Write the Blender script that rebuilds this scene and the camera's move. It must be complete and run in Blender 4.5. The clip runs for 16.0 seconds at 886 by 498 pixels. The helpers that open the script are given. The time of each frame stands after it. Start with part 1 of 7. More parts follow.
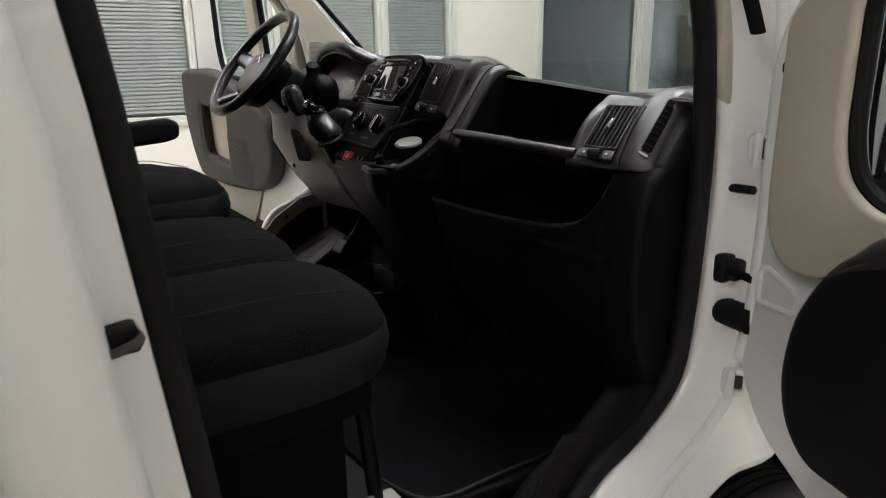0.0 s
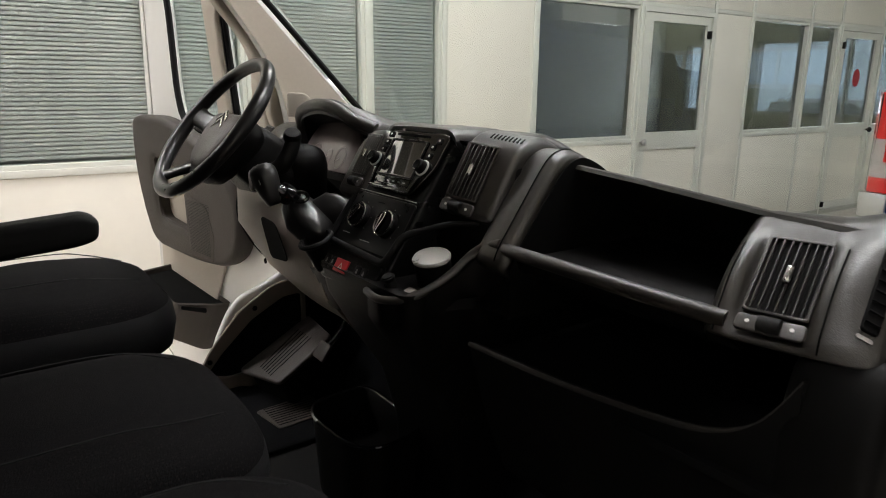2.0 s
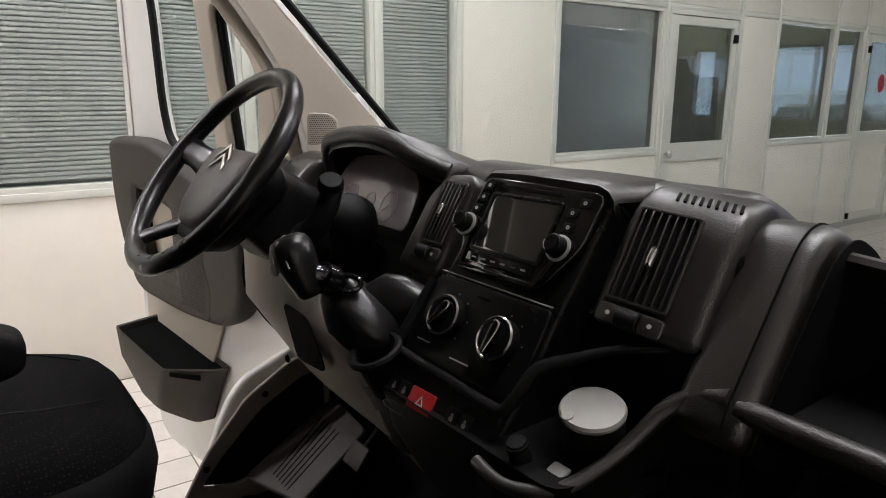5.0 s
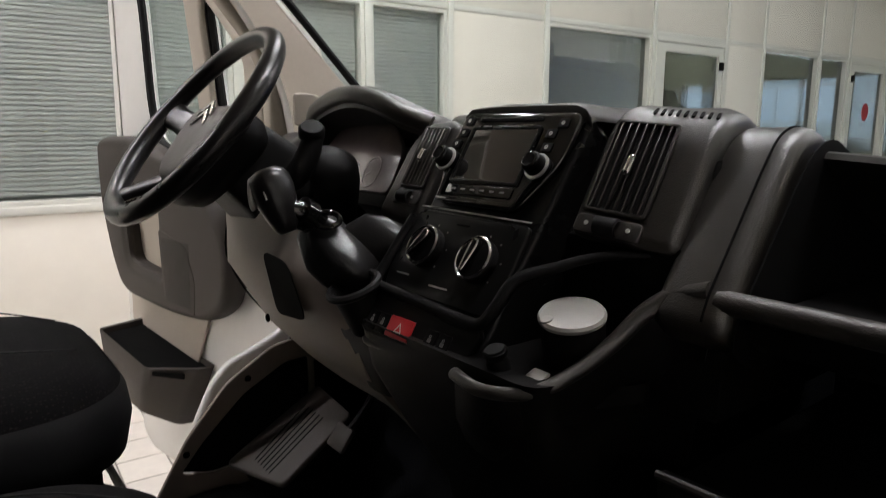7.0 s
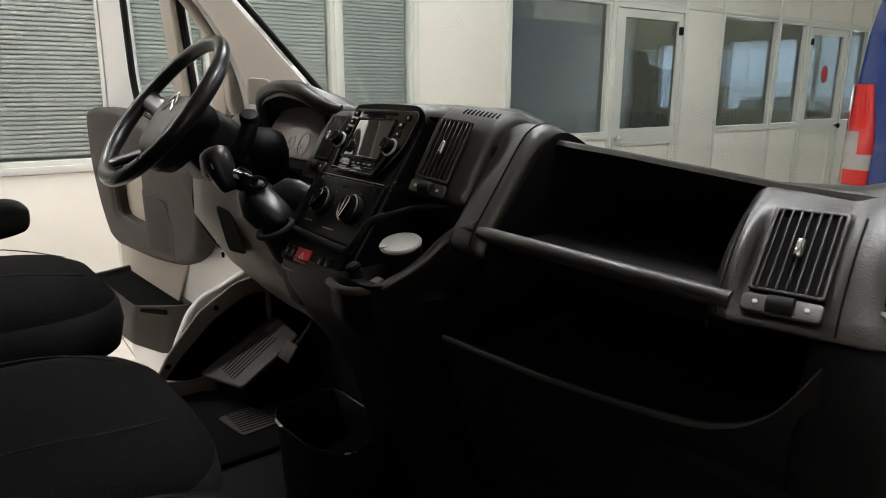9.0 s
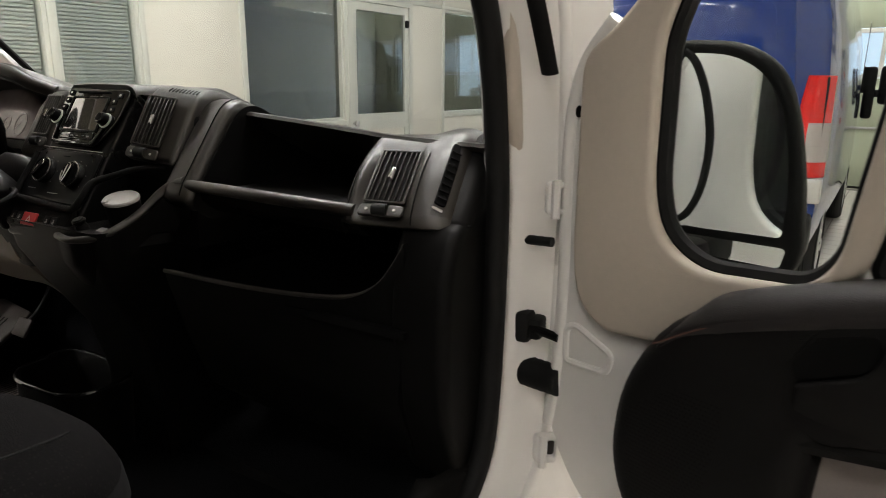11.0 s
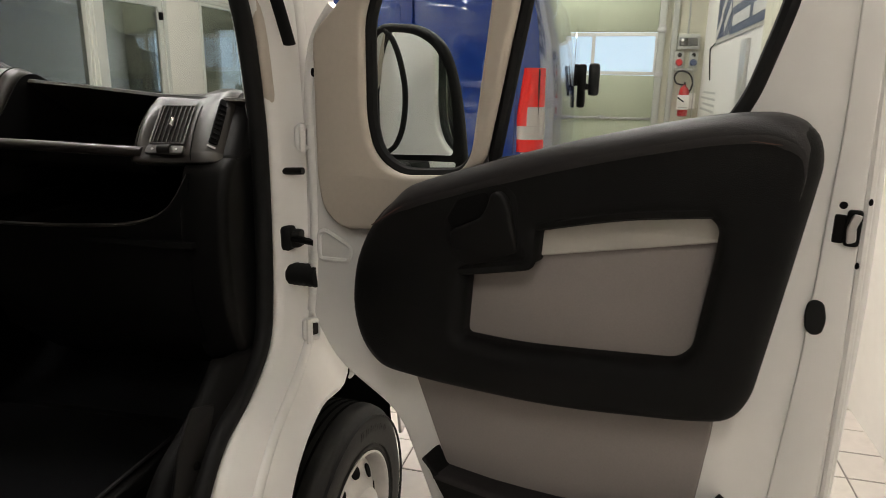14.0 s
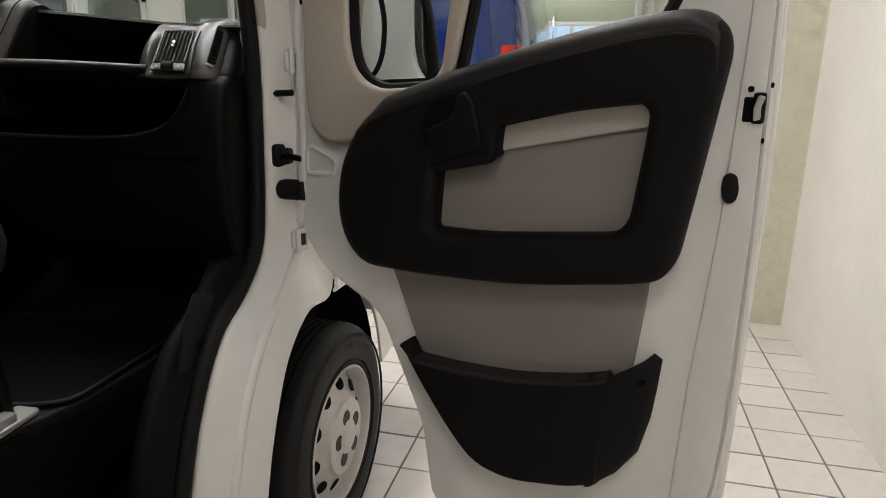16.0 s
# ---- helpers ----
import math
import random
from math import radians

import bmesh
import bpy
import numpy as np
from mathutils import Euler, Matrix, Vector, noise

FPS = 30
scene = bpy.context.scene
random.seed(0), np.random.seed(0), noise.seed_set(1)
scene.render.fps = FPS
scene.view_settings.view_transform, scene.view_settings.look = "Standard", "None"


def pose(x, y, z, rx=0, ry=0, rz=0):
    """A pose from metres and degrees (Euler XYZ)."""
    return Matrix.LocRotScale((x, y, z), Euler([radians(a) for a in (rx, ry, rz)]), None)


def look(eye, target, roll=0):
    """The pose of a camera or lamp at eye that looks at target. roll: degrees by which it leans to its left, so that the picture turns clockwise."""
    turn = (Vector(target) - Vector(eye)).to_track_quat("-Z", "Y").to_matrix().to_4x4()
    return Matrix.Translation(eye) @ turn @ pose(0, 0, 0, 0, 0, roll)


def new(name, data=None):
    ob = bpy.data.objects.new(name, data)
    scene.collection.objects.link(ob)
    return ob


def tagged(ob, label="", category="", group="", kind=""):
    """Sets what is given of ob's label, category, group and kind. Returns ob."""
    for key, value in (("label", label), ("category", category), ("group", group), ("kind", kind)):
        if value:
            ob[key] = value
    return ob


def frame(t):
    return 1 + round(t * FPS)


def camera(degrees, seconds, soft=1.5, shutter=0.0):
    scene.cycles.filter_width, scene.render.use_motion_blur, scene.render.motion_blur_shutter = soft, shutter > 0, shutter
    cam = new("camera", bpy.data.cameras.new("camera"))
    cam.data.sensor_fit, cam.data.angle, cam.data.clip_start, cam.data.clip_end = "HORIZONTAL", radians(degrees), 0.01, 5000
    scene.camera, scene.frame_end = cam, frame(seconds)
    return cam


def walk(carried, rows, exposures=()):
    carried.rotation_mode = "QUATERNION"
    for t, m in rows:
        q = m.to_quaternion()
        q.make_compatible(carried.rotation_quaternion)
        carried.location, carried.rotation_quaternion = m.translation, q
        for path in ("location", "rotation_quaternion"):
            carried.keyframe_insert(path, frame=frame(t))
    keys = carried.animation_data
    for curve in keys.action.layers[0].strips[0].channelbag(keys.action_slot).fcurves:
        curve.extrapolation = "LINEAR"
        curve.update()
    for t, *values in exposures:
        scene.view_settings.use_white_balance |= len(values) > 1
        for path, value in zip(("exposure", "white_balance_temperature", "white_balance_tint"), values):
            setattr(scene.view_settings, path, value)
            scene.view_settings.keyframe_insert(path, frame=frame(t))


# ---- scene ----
cam = camera(67.0, 16.0, 0.65, 0.35)
PATH = [
    (0, (-0.029, -1.612, 1.546), (1.047, -0.021, 0.989), -0.7),
    (0.5, (0.067, -1.48, 1.562), (1.164, 0.108, 1.04), 0.3),
    (1, (0.115, -1.35, 1.585), (1.217, 0.237, 1.067), 0.5),
    (1.5, (0.145, -1.199, 1.615), (1.262, 0.378, 1.1), 0.5),
    (2, (0.191, -1.09, 1.627), (1.346, 0.472, 1.149), 0.5),
    (2.5, (0.264, -0.984, 1.649), (1.424, 0.575, 1.177), 0.5),
    (3, (0.341, -0.871, 1.66), (1.505, 0.688, 1.198), 0.1),
    (3.2, (0.368, -0.828, 1.673), (1.521, 0.737, 1.202), -0.2),
    (5.3, (0.343, -0.571, 1.636), (1.52, 0.978, 1.175), 0.2),
    (5.5, (0.345, -0.566, 1.622), (1.521, 0.981, 1.151), 0.2),
    (6, (0.351, -0.558, 1.58), (1.511, 0.967, 1.004), 0.3),
    (6.5, (0.354, -0.571, 1.552), (1.519, 0.948, 0.972), 0.2),
    (7, (0.347, -0.61, 1.517), (1.552, 0.948, 1.168), 0.1),
    (7.5, (0.343, -0.679, 1.499), (1.566, 0.889, 1.287), -0.0),
    (8, (0.342, -0.795, 1.528), (1.571, 0.768, 1.312), 0.1),
    (8.5, (0.318, -0.921, 1.552), (1.538, 0.62, 1.186), 0.2),
    (9, (0.252, -1.022, 1.577), (1.465, 0.496, 1.106), 0.2),
    (9.5, (0.157, -1.112, 1.585), (1.386, 0.387, 1.094), 0.2),
    (10, (0.131, -1.173, 1.576), (1.612, 0.077, 1.082), 0.2),
    (10.2, (0.131, -1.199, 1.573), (1.707, -0.071, 1.08), 0.2),
    (12.3, (-0.12, -1.526, 1.544), (1.593, -0.619, 1.049), 0.7),
    (12.5, (-0.149, -1.521, 1.534), (1.588, -0.661, 1.042), 0.7),
    (13, (-0.223, -1.533, 1.517), (1.58, -0.822, 1.024), 0.8),
    (13.5, (-0.27, -1.549, 1.517), (1.534, -0.843, 1.023), 0.8),
    (14, (-0.297, -1.56, 1.51), (1.601, -1.167, 1.018), 0.8),
    (14.5, (-0.324, -1.585, 1.498), (1.578, -1.212, 1.006), 0.8),
    (15, (-0.345, -1.643, 1.434), (1.557, -1.277, 0.936), 0.9),
    (15.5, (-0.404, -1.637, 1.382), (1.502, -1.294, 0.882), 1.0),
    (16, (-0.504, -1.621, 1.356), (1.402, -1.282, 0.857), 1.1),
]
walk(cam, [(t, look(eye, target, roll)) for t, eye, target, roll in PATH], [(0.0, 0.08, 6200, 10), (1.0, 0.05, 6250, 10), (2.5, 0.0, 6450, 10), (5.5, -0.12, 6300, 14), (6.5, -0.12, 6300, 14), (8.0, -0.15, 6450, 10), (9.0, 0.0, 6350, 10), (10.0, 0.15, 6650, 10), (12.5, 0.10, 6650, 10), (14.0, 0.05, 6800, 10), (14.5, -0.04, 6800, 10), (15.5, -0.10, 6500, 10), (16.0, -0.12, 6450, 10)])

HALL = Matrix.Translation((0, 0.119, 0)) @ Matrix.Rotation(radians(-3.2), 4, "Z")

# ---- world, sun and lamps ----
world = bpy.data.worlds.new("sky")
scene.world = world
world.use_nodes = True
sky = world.node_tree.nodes.new("ShaderNodeTexSky")
sky.sky_type, sky.sun_disc = "NISHITA", False
sky.sun_elevation, sky.sun_rotation = radians(25), radians(200)
back = world.node_tree.nodes["Background"]
back.inputs["Strength"].default_value = 0.10
world.node_tree.links.new(sky.outputs[0], back.inputs["Color"])
sun_data = bpy.data.lights.new("sun", "SUN")
sun_data.energy, sun_data.angle, sun_data.color = 1.0, radians(12), (1, 0.96, 0.9)
sun = new("sun", sun_data)
sun.matrix_world = look((20, 6, 12), (14, 0, 0))
LAMP_POWER = 62.0
LAMP_TINT = (1.0, 0.97, 0.945)
# unseen ceiling lamps in the hall's own axes, placed to brighten doors and dash
LAMPS = [(-4.4, 1.6), (-2.2, -1.9), (-2.0, 2.8), (-0.3, 2.6), (1.9, -0.6), (2.4, 1.7), (5.2, -1.2), (6.6, 0.9), (8.4, -1.4), (10.8, -1.0)]


# ---- small tools ----
def material(name, color, rough=0.5, metal=0.0, vary=0.12, grain=40.0, bump=0.0, bump_scale=400.0, coat=0.0, spots=0.0, random_by=0.0, sheen=0.0, spec=0.5):
    """Painted, moulded or woven surface: base colour, drift at two scales, fine relief."""
    m = bpy.data.materials.new(name)
    m.use_nodes = True
    nt = m.node_tree
    b = nt.nodes["Principled BSDF"]
    b.inputs["Metallic"].default_value = metal
    b.inputs["Coat Weight"].default_value = coat
    b.inputs["Coat Roughness"].default_value = 0.05
    b.inputs["Sheen Weight"].default_value = sheen
    b.inputs["Specular IOR Level"].default_value = spec
    co = nt.nodes.new("ShaderNodeTexCoord")
    big = nt.nodes.new("ShaderNodeTexNoise")
    big.inputs["Scale"].default_value, big.inputs["Detail"].default_value = 3.0, 3.0
    fine = nt.nodes.new("ShaderNodeTexNoise")
    fine.inputs["Scale"].default_value, fine.inputs["Detail"].default_value = grain, 4.0
    for n in (big, fine):
        nt.links.new(co.outputs["Object"], n.inputs["Vector"])
    mix = nt.nodes.new("ShaderNodeMath")
    mix.operation = "MULTIPLY_ADD"
    mix.inputs[1].default_value = 0.6
    nt.links.new(big.outputs["Fac"], mix.inputs[0])
    half = nt.nodes.new("ShaderNodeMath")
    half.operation = "MULTIPLY"
    half.inputs[1].default_value = 0.4
    nt.links.new(fine.outputs["Fac"], half.inputs[0])
    nt.links.new(half.outputs[0], mix.inputs[2])
    ramp = nt.nodes.new("ShaderNodeValToRGB")
    lo = [c * (1 - vary) for c in color]
    hi = [min(1, c * (1 + vary)) for c in color]
    ramp.color_ramp.elements[0].position, ramp.color_ramp.elements[1].position = 0.3, 0.7
    ramp.color_ramp.elements[0].color, ramp.color_ramp.elements[1].color = (*lo, 1), (*hi, 1)
    nt.links.new(mix.outputs[0], ramp.inputs[0])
    tone = ramp.outputs[0]
    if random_by:
        info = nt.nodes.new("ShaderNodeObjectInfo")
        hsv = nt.nodes.new("ShaderNodeHueSaturation")
        rng = nt.nodes.new("ShaderNodeMapRange")
        rng.inputs["To Min"].default_value, rng.inputs["To Max"].default_value = 1 - random_by, 1 + random_by
        nt.links.new(info.outputs["Random"], rng.inputs["Value"])
        nt.links.new(rng.outputs[0], hsv.inputs["Value"])
        nt.links.new(tone, hsv.inputs["Color"])
        tone = hsv.outputs[0]
    if spots:
        sp = nt.nodes.new("ShaderNodeTexNoise")
        sp.inputs["Scale"].default_value, sp.inputs["Detail"].default_value = 7.0, 8.0
        nt.links.new(co.outputs["Object"], sp.inputs["Vector"])
        thr = nt.nodes.new("ShaderNodeMapRange")
        thr.inputs["From Min"].default_value, thr.inputs["From Max"].default_value = 0.58, 0.72
        thr.inputs["To Max"].default_value = spots
        nt.links.new(sp.outputs["Fac"], thr.inputs["Value"])
        mx = nt.nodes.new("ShaderNodeMixRGB")
        mx.inputs["Color2"].default_value = (*[c * 0.45 for c in color], 1)
        nt.links.new(thr.outputs[0], mx.inputs["Fac"])
        nt.links.new(tone, mx.inputs["Color1"])
        tone = mx.outputs[0]
    nt.links.new(tone, b.inputs["Base Color"])
    rr = nt.nodes.new("ShaderNodeMapRange")
    rr.inputs["To Min"].default_value, rr.inputs["To Max"].default_value = max(0.02, rough * 0.82), min(1, rough * 1.18)
    nt.links.new(mix.outputs[0], rr.inputs["Value"])
    nt.links.new(rr.outputs[0], b.inputs["Roughness"])
    if bump:
        bn = nt.nodes.new("ShaderNodeTexNoise")
        bn.inputs["Scale"].default_value, bn.inputs["Detail"].default_value = bump_scale, 2.0
        nt.links.new(co.outputs["Object"], bn.inputs["Vector"])
        bp = nt.nodes.new("ShaderNodeBump")
        bp.inputs["Strength"].default_value, bp.inputs["Distance"].default_value = bump, 0.001
        nt.links.new(bn.outputs["Fac"], bp.inputs["Height"])
        nt.links.new(bp.outputs[0], b.inputs["Normal"])
    return m


def glass(name, color=(1, 1, 1), rough=0.0, mirror=0.0, edge=0.85):
    """Clear pane: sees through, reflects by its angle."""
    m = bpy.data.materials.new(name)
    m.use_nodes = True
    nt = m.node_tree
    nt.nodes.clear()
    out = nt.nodes.new("ShaderNodeOutputMaterial")
    tr = nt.nodes.new("ShaderNodeBsdfTransparent")
    tr.inputs["Color"].default_value = (*color, 1)
    gl = nt.nodes.new("ShaderNodeBsdfGlossy")
    gl.inputs["Roughness"].default_value = rough
    lw = nt.nodes.new("ShaderNodeLayerWeight")
    pw = nt.nodes.new("ShaderNodeMath")
    pw.operation = "POWER"
    pw.inputs[1].default_value = 4.0
    fr = nt.nodes.new("ShaderNodeMath")
    fr.operation = "MULTIPLY_ADD"
    fr.inputs[1].default_value, fr.inputs[2].default_value = edge, 0.03 + mirror
    nt.links.new(lw.outputs["Facing"], pw.inputs[0])
    nt.links.new(pw.outputs[0], fr.inputs[0])
    mx = nt.nodes.new("ShaderNodeMixShader")
    nt.links.new(fr.outputs[0], mx.inputs[0])
    nt.links.new(tr.outputs[0], mx.inputs[1])
    nt.links.new(gl.outputs[0], mx.inputs[2])
    nt.links.new(mx.outputs[0], out.inputs[0])
    return m


def glow(name, color, strength):
    m = bpy.data.materials.new(name)
    m.use_nodes = True
    b = m.node_tree.nodes["Principled BSDF"]
    b.inputs["Base Color"].default_value = (*color, 1)
    b.inputs["Emission Color"].default_value = (*color, 1)
    b.inputs["Emission Strength"].default_value = strength
    return m


WHITE = material("white_paint", (0.755, 0.745, 0.72), 0.32, vary=0.03, grain=25, coat=0.4, bump=0.03, bump_scale=60)
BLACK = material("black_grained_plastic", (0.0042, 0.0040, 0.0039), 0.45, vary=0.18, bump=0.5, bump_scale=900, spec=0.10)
SOFT = material("dark_trim_plastic", (0.0055, 0.0052, 0.0052), 0.55, vary=0.2, bump=0.6, bump_scale=700, spec=0.14)
PADTRIM = material("taupe_pad", (0.085, 0.074, 0.066), 0.45, vary=0.1, bump=0.5, bump_scale=900, spec=0.4)
# dash parts facing up: windscreen light put into a paler base than BLACK
SATIN = material("lit_dash_plastic", (0.0195, 0.0170, 0.0140), 0.35, vary=0.2, grain=60, bump=0.5, bump_scale=600, spec=0.85)
# lit copy of the black door lining; also dark taupe rubber and footrest
LINING = material("dark_taupe_and_lit_lining", (0.043, 0.035, 0.030), 0.55, vary=0.12, bump=0.5, bump_scale=800, spec=0.35)
GLOSS = material("piano_black", (0.004, 0.004, 0.004), 0.09, vary=0.1, coat=0.5)
PANEL = material("black_control_face", (0.0045, 0.0045, 0.0045), 0.28, vary=0.1, spec=0.2)
# near-black for holes, shelf and tray insides: their shade put into colour
VOID = material("recess_shade_black_trim", (0.003, 0.003, 0.003), 0.95, vary=0.2, spec=0.1)
FABRIC = material("black_seat_cloth", (0.0045, 0.0043, 0.0047), 0.95, vary=0.5, grain=260, bump=1.0, bump_scale=450, spec=0.08)
VINYL = material("black_side_cloth", (0.0045, 0.0045, 0.0052), 0.7, vary=0.2, grain=120, bump=0.4, bump_scale=700, spec=0.3)
LEATHER = material("black_leatherette", (0.0075, 0.007, 0.007), 0.29, vary=0.2, bump=0.25, bump_scale=300, spec=0.45)
RUBBER = material("seal_rubber", (0.005, 0.005, 0.005), 0.7, vary=0.2, spec=0.25)
CARPET = material("floor_mat", (0.0045, 0.0048, 0.0056), 0.95, vary=0.5, grain=300, bump=1.0, bump_scale=350, spec=0.1)
MATTRIM = material("rubber_floor", (0.007, 0.007, 0.007), 0.6, vary=0.25, bump=0.6, bump_scale=160, spots=0.3, spec=0.2)
GREYCLOTH = material("grey_door_cloth", (0.235, 0.208, 0.197), 0.9, vary=0.08, grain=260, bump=0.6, bump_scale=900)
PALECLOTH = material("pale_door_vinyl", (0.42, 0.40, 0.36), 0.55, vary=0.05, grain=120, bump=0.3, bump_scale=800)
TAN = material("beige_trim", (0.46, 0.41, 0.345), 0.55, vary=0.05, grain=90, bump=0.35, bump_scale=900)
TAUPE = material("taupe_plastic", (0.195, 0.160, 0.134), 0.5, vary=0.1, bump=0.5, bump_scale=800)
CHROME = material("satin_chrome", (0.72, 0.71, 0.69), 0.22, metal=1.0, vary=0.05)
LID = material("worn_grey_lid", (0.30, 0.29, 0.27), 0.5, metal=0.3, vary=0.08, grain=60)
SILVER = material("silver_plastic", (0.50, 0.49, 0.47), 0.38, metal=0.5, vary=0.06)
STEEL = material("wheel_silver", (0.50, 0.49, 0.48), 0.42, metal=0.7, vary=0.12, spots=0.35)
TYRE = material("tyre_rubber", (0.0075, 0.0072, 0.0068), 0.78, vary=0.3, grain=60, bump=0.5, bump_scale=200)
FADED = material("faded_stitching", (0.16, 0.155, 0.15), 0.8, vary=0.2)
# dark bolt recesses and hinge hollows, their shade put into the colour
DARKHOLE = material("dark_recess_metal", (0.035, 0.030, 0.026), 0.8, vary=0.3, grain=120)
PRINT = material("pale_print", (0.55, 0.54, 0.52), 0.6, vary=0.05)
RED = material("red_button", (0.42, 0.012, 0.018), 0.42, vary=0.06)
REDLENS = material("red_lens", (0.55, 0.012, 0.010), 0.14, vary=0.1, coat=0.6)
CLEARLENS = material("clear_lens", (0.34, 0.30, 0.29), 0.18, vary=0.05, coat=0.6)
SCREEN = material("dark_screen", (0.020, 0.019, 0.018), 0.06, vary=0.1, coat=1.0, spec=1.0)
# pale pinkish base stands for what the cluster lens reflects
CLUSTER = material("cluster_lens_reflection", (0.20, 0.165, 0.16), 0.16, vary=0.25, grain=30)
GAUGE = material("faint_gauge_print", (0.25, 0.205, 0.20), 0.4, vary=0.1)
BLUE = material("blue_paint", (0.004, 0.022, 0.140), 0.16, vary=0.06, coat=0.8)
CARPAINT = material("pale_car_paint", (0.55, 0.58, 0.62), 0.25, vary=0.03, coat=0.8)
CREAM = material("partition_panel", (0.74, 0.705, 0.63), 0.5, vary=0.03, grain=12, bump=0.08, bump_scale=90)
ALU = material("pale_aluminium", (0.66, 0.66, 0.61), 0.42, metal=0.15, vary=0.05)
SLAT = material("blind_slat", (0.43, 0.42, 0.41), 0.45, vary=0.06)
PLASTER = material("painted_plaster", (0.76, 0.73, 0.68), 0.75, vary=0.04, grain=18, bump=0.25, bump_scale=120)
CONCRETE = material("old_plaster", (0.56, 0.54, 0.43), 0.85, vary=0.12, grain=25, bump=0.5, bump_scale=60, spots=0.35)
GREENISH = material("garage_panel", (0.45, 0.48, 0.35), 0.55, vary=0.04, grain=30, bump=0.2, bump_scale=200)
TILE = material("pale_floor_tile", (0.62, 0.575, 0.525), 0.30, vary=0.08, grain=20, bump=0.15, bump_scale=80, spots=0.22, random_by=0.05)
GROUT = material("grey_grout", (0.20, 0.18, 0.16), 0.85, vary=0.2)
DARKROOF = material("hall_ceiling", (0.16, 0.15, 0.12), 0.85, vary=0.15)
OFFICE = material("office_wall", (0.74, 0.71, 0.66), 0.8, vary=0.1)
YELLOW = material("yellow_floor_line", (0.75, 0.50, 0.02), 0.6, vary=0.12)
NAVY = material("banner_navy", (0.03, 0.05, 0.11), 0.45, vary=0.2)
FIRE = material("extinguisher_red", (0.50, 0.02, 0.02), 0.3, vary=0.08, coat=0.5)
GREYBOX = material("grey_box", (0.42, 0.42, 0.38), 0.5, vary=0.08)
ASPHALT = material("yard_asphalt", (0.06, 0.06, 0.06), 0.9, vary=0.2)
CLEAR = glass("clear_glass", (0.93, 0.96, 0.95))
TINT = glass("office_glass", (0.56, 0.58, 0.57), mirror=0.10, edge=0.45)
ROLL = material("soft_door_roll", (0.0145, 0.0125, 0.013), 0.5, vary=0.15, bump=0.5, bump_scale=500, spec=0.4)
THREAD = material("brown_thread", (0.10, 0.045, 0.035), 0.8, vary=0.2)
MIRROR = material("mirror_glass", (0.86, 0.87, 0.86), 0.02, metal=1.0, vary=0.0)
SKYGLOW = glow("overcast_sky", (0.66, 0.76, 0.93), 1.0)
LIGHT = glow("lamp_tube", (1.0, 0.95, 0.85), 6.0)


def woven(mat):
    """Small pale knots of a patterned weave over a dark cloth."""
    nt = mat.node_tree
    b = nt.nodes["Principled BSDF"]
    old = b.inputs["Base Color"].links[0].from_socket
    co = nt.nodes.new("ShaderNodeTexCoord")
    vo = nt.nodes.new("ShaderNodeTexVoronoi")
    vo.inputs["Scale"].default_value, vo.inputs["Randomness"].default_value = 170.0, 0.45
    nt.links.new(co.outputs["Object"], vo.inputs["Vector"])
    rng = nt.nodes.new("ShaderNodeMapRange")
    rng.inputs["From Min"].default_value, rng.inputs["From Max"].default_value = 0.20, 0.32
    rng.inputs["To Min"].default_value, rng.inputs["To Max"].default_value = 1.0, 0.0
    nt.links.new(vo.outputs["Distance"], rng.inputs["Value"])
    mx = nt.nodes.new("ShaderNodeMixRGB")
    mx.inputs["Color2"].default_value = (0.014, 0.0112, 0.0108, 1)
    nt.links.new(rng.outputs[0], mx.inputs["Fac"])
    nt.links.new(old, mx.inputs["Color1"])
    nt.links.new(mx.outputs[0], b.inputs["Base Color"])


woven(FABRIC)


def finish(name, bm, mat, smooth=40):
    bmesh.ops.recalc_face_normals(bm, faces=bm.faces[:])
    me = bpy.data.meshes.new(name)
    bm.to_mesh(me)
    bm.free()
    me.materials.append(mat)
    for p in me.polygons:
        p.use_smooth = True
    me.set_sharp_from_angle(angle=radians(smooth))
    return me


def part(name, bm, mat, parent, label="", smooth=40):
    ob = new(name, finish(name, bm, mat, smooth))
    ob.parent = parent
    if label:
        ob["label"] = label
    return ob


def mesh_thing(name, bm, mat, label, category, m=None, kind="", group="", smooth=40):
    ob = new(name, finish(name, bm, mat, smooth))
    if m is not None:
        ob.matrix_world = m
    return tagged(ob, label, category, group, kind)


def thing(name, label, category, m=None, group="", kind=""):
    ob = new(name)
    ob.empty_display_size = 0.1
    if m is not None:
        ob.matrix_world = m
    return tagged(ob, label, category, group, kind)


def xf(bm, m):
    bm.transform(m)
    return bm


def merge(*bms):
    out = bmesh.new()
    for b in bms:
        me = bpy.data.meshes.new("tmp")
        b.to_mesh(me)
        b.free()
        out.from_mesh(me)
        bpy.data.meshes.remove(me)
    return out


def box(x0, x1, y0, y1, z0, z1, bevel=0.0, seg=2):
    bm = bmesh.new()
    bmesh.ops.create_cube(bm, size=1)
    bm.transform(Matrix.Translation(((x0 + x1) / 2, (y0 + y1) / 2, (z0 + z1) / 2)) @ Matrix.Diagonal((x1 - x0, y1 - y0, z1 - z0, 1)))
    if bevel:
        bmesh.ops.bevel(bm, geom=bm.edges[:], offset=bevel, segments=seg, profile=0.5, affect="EDGES")
    return bm


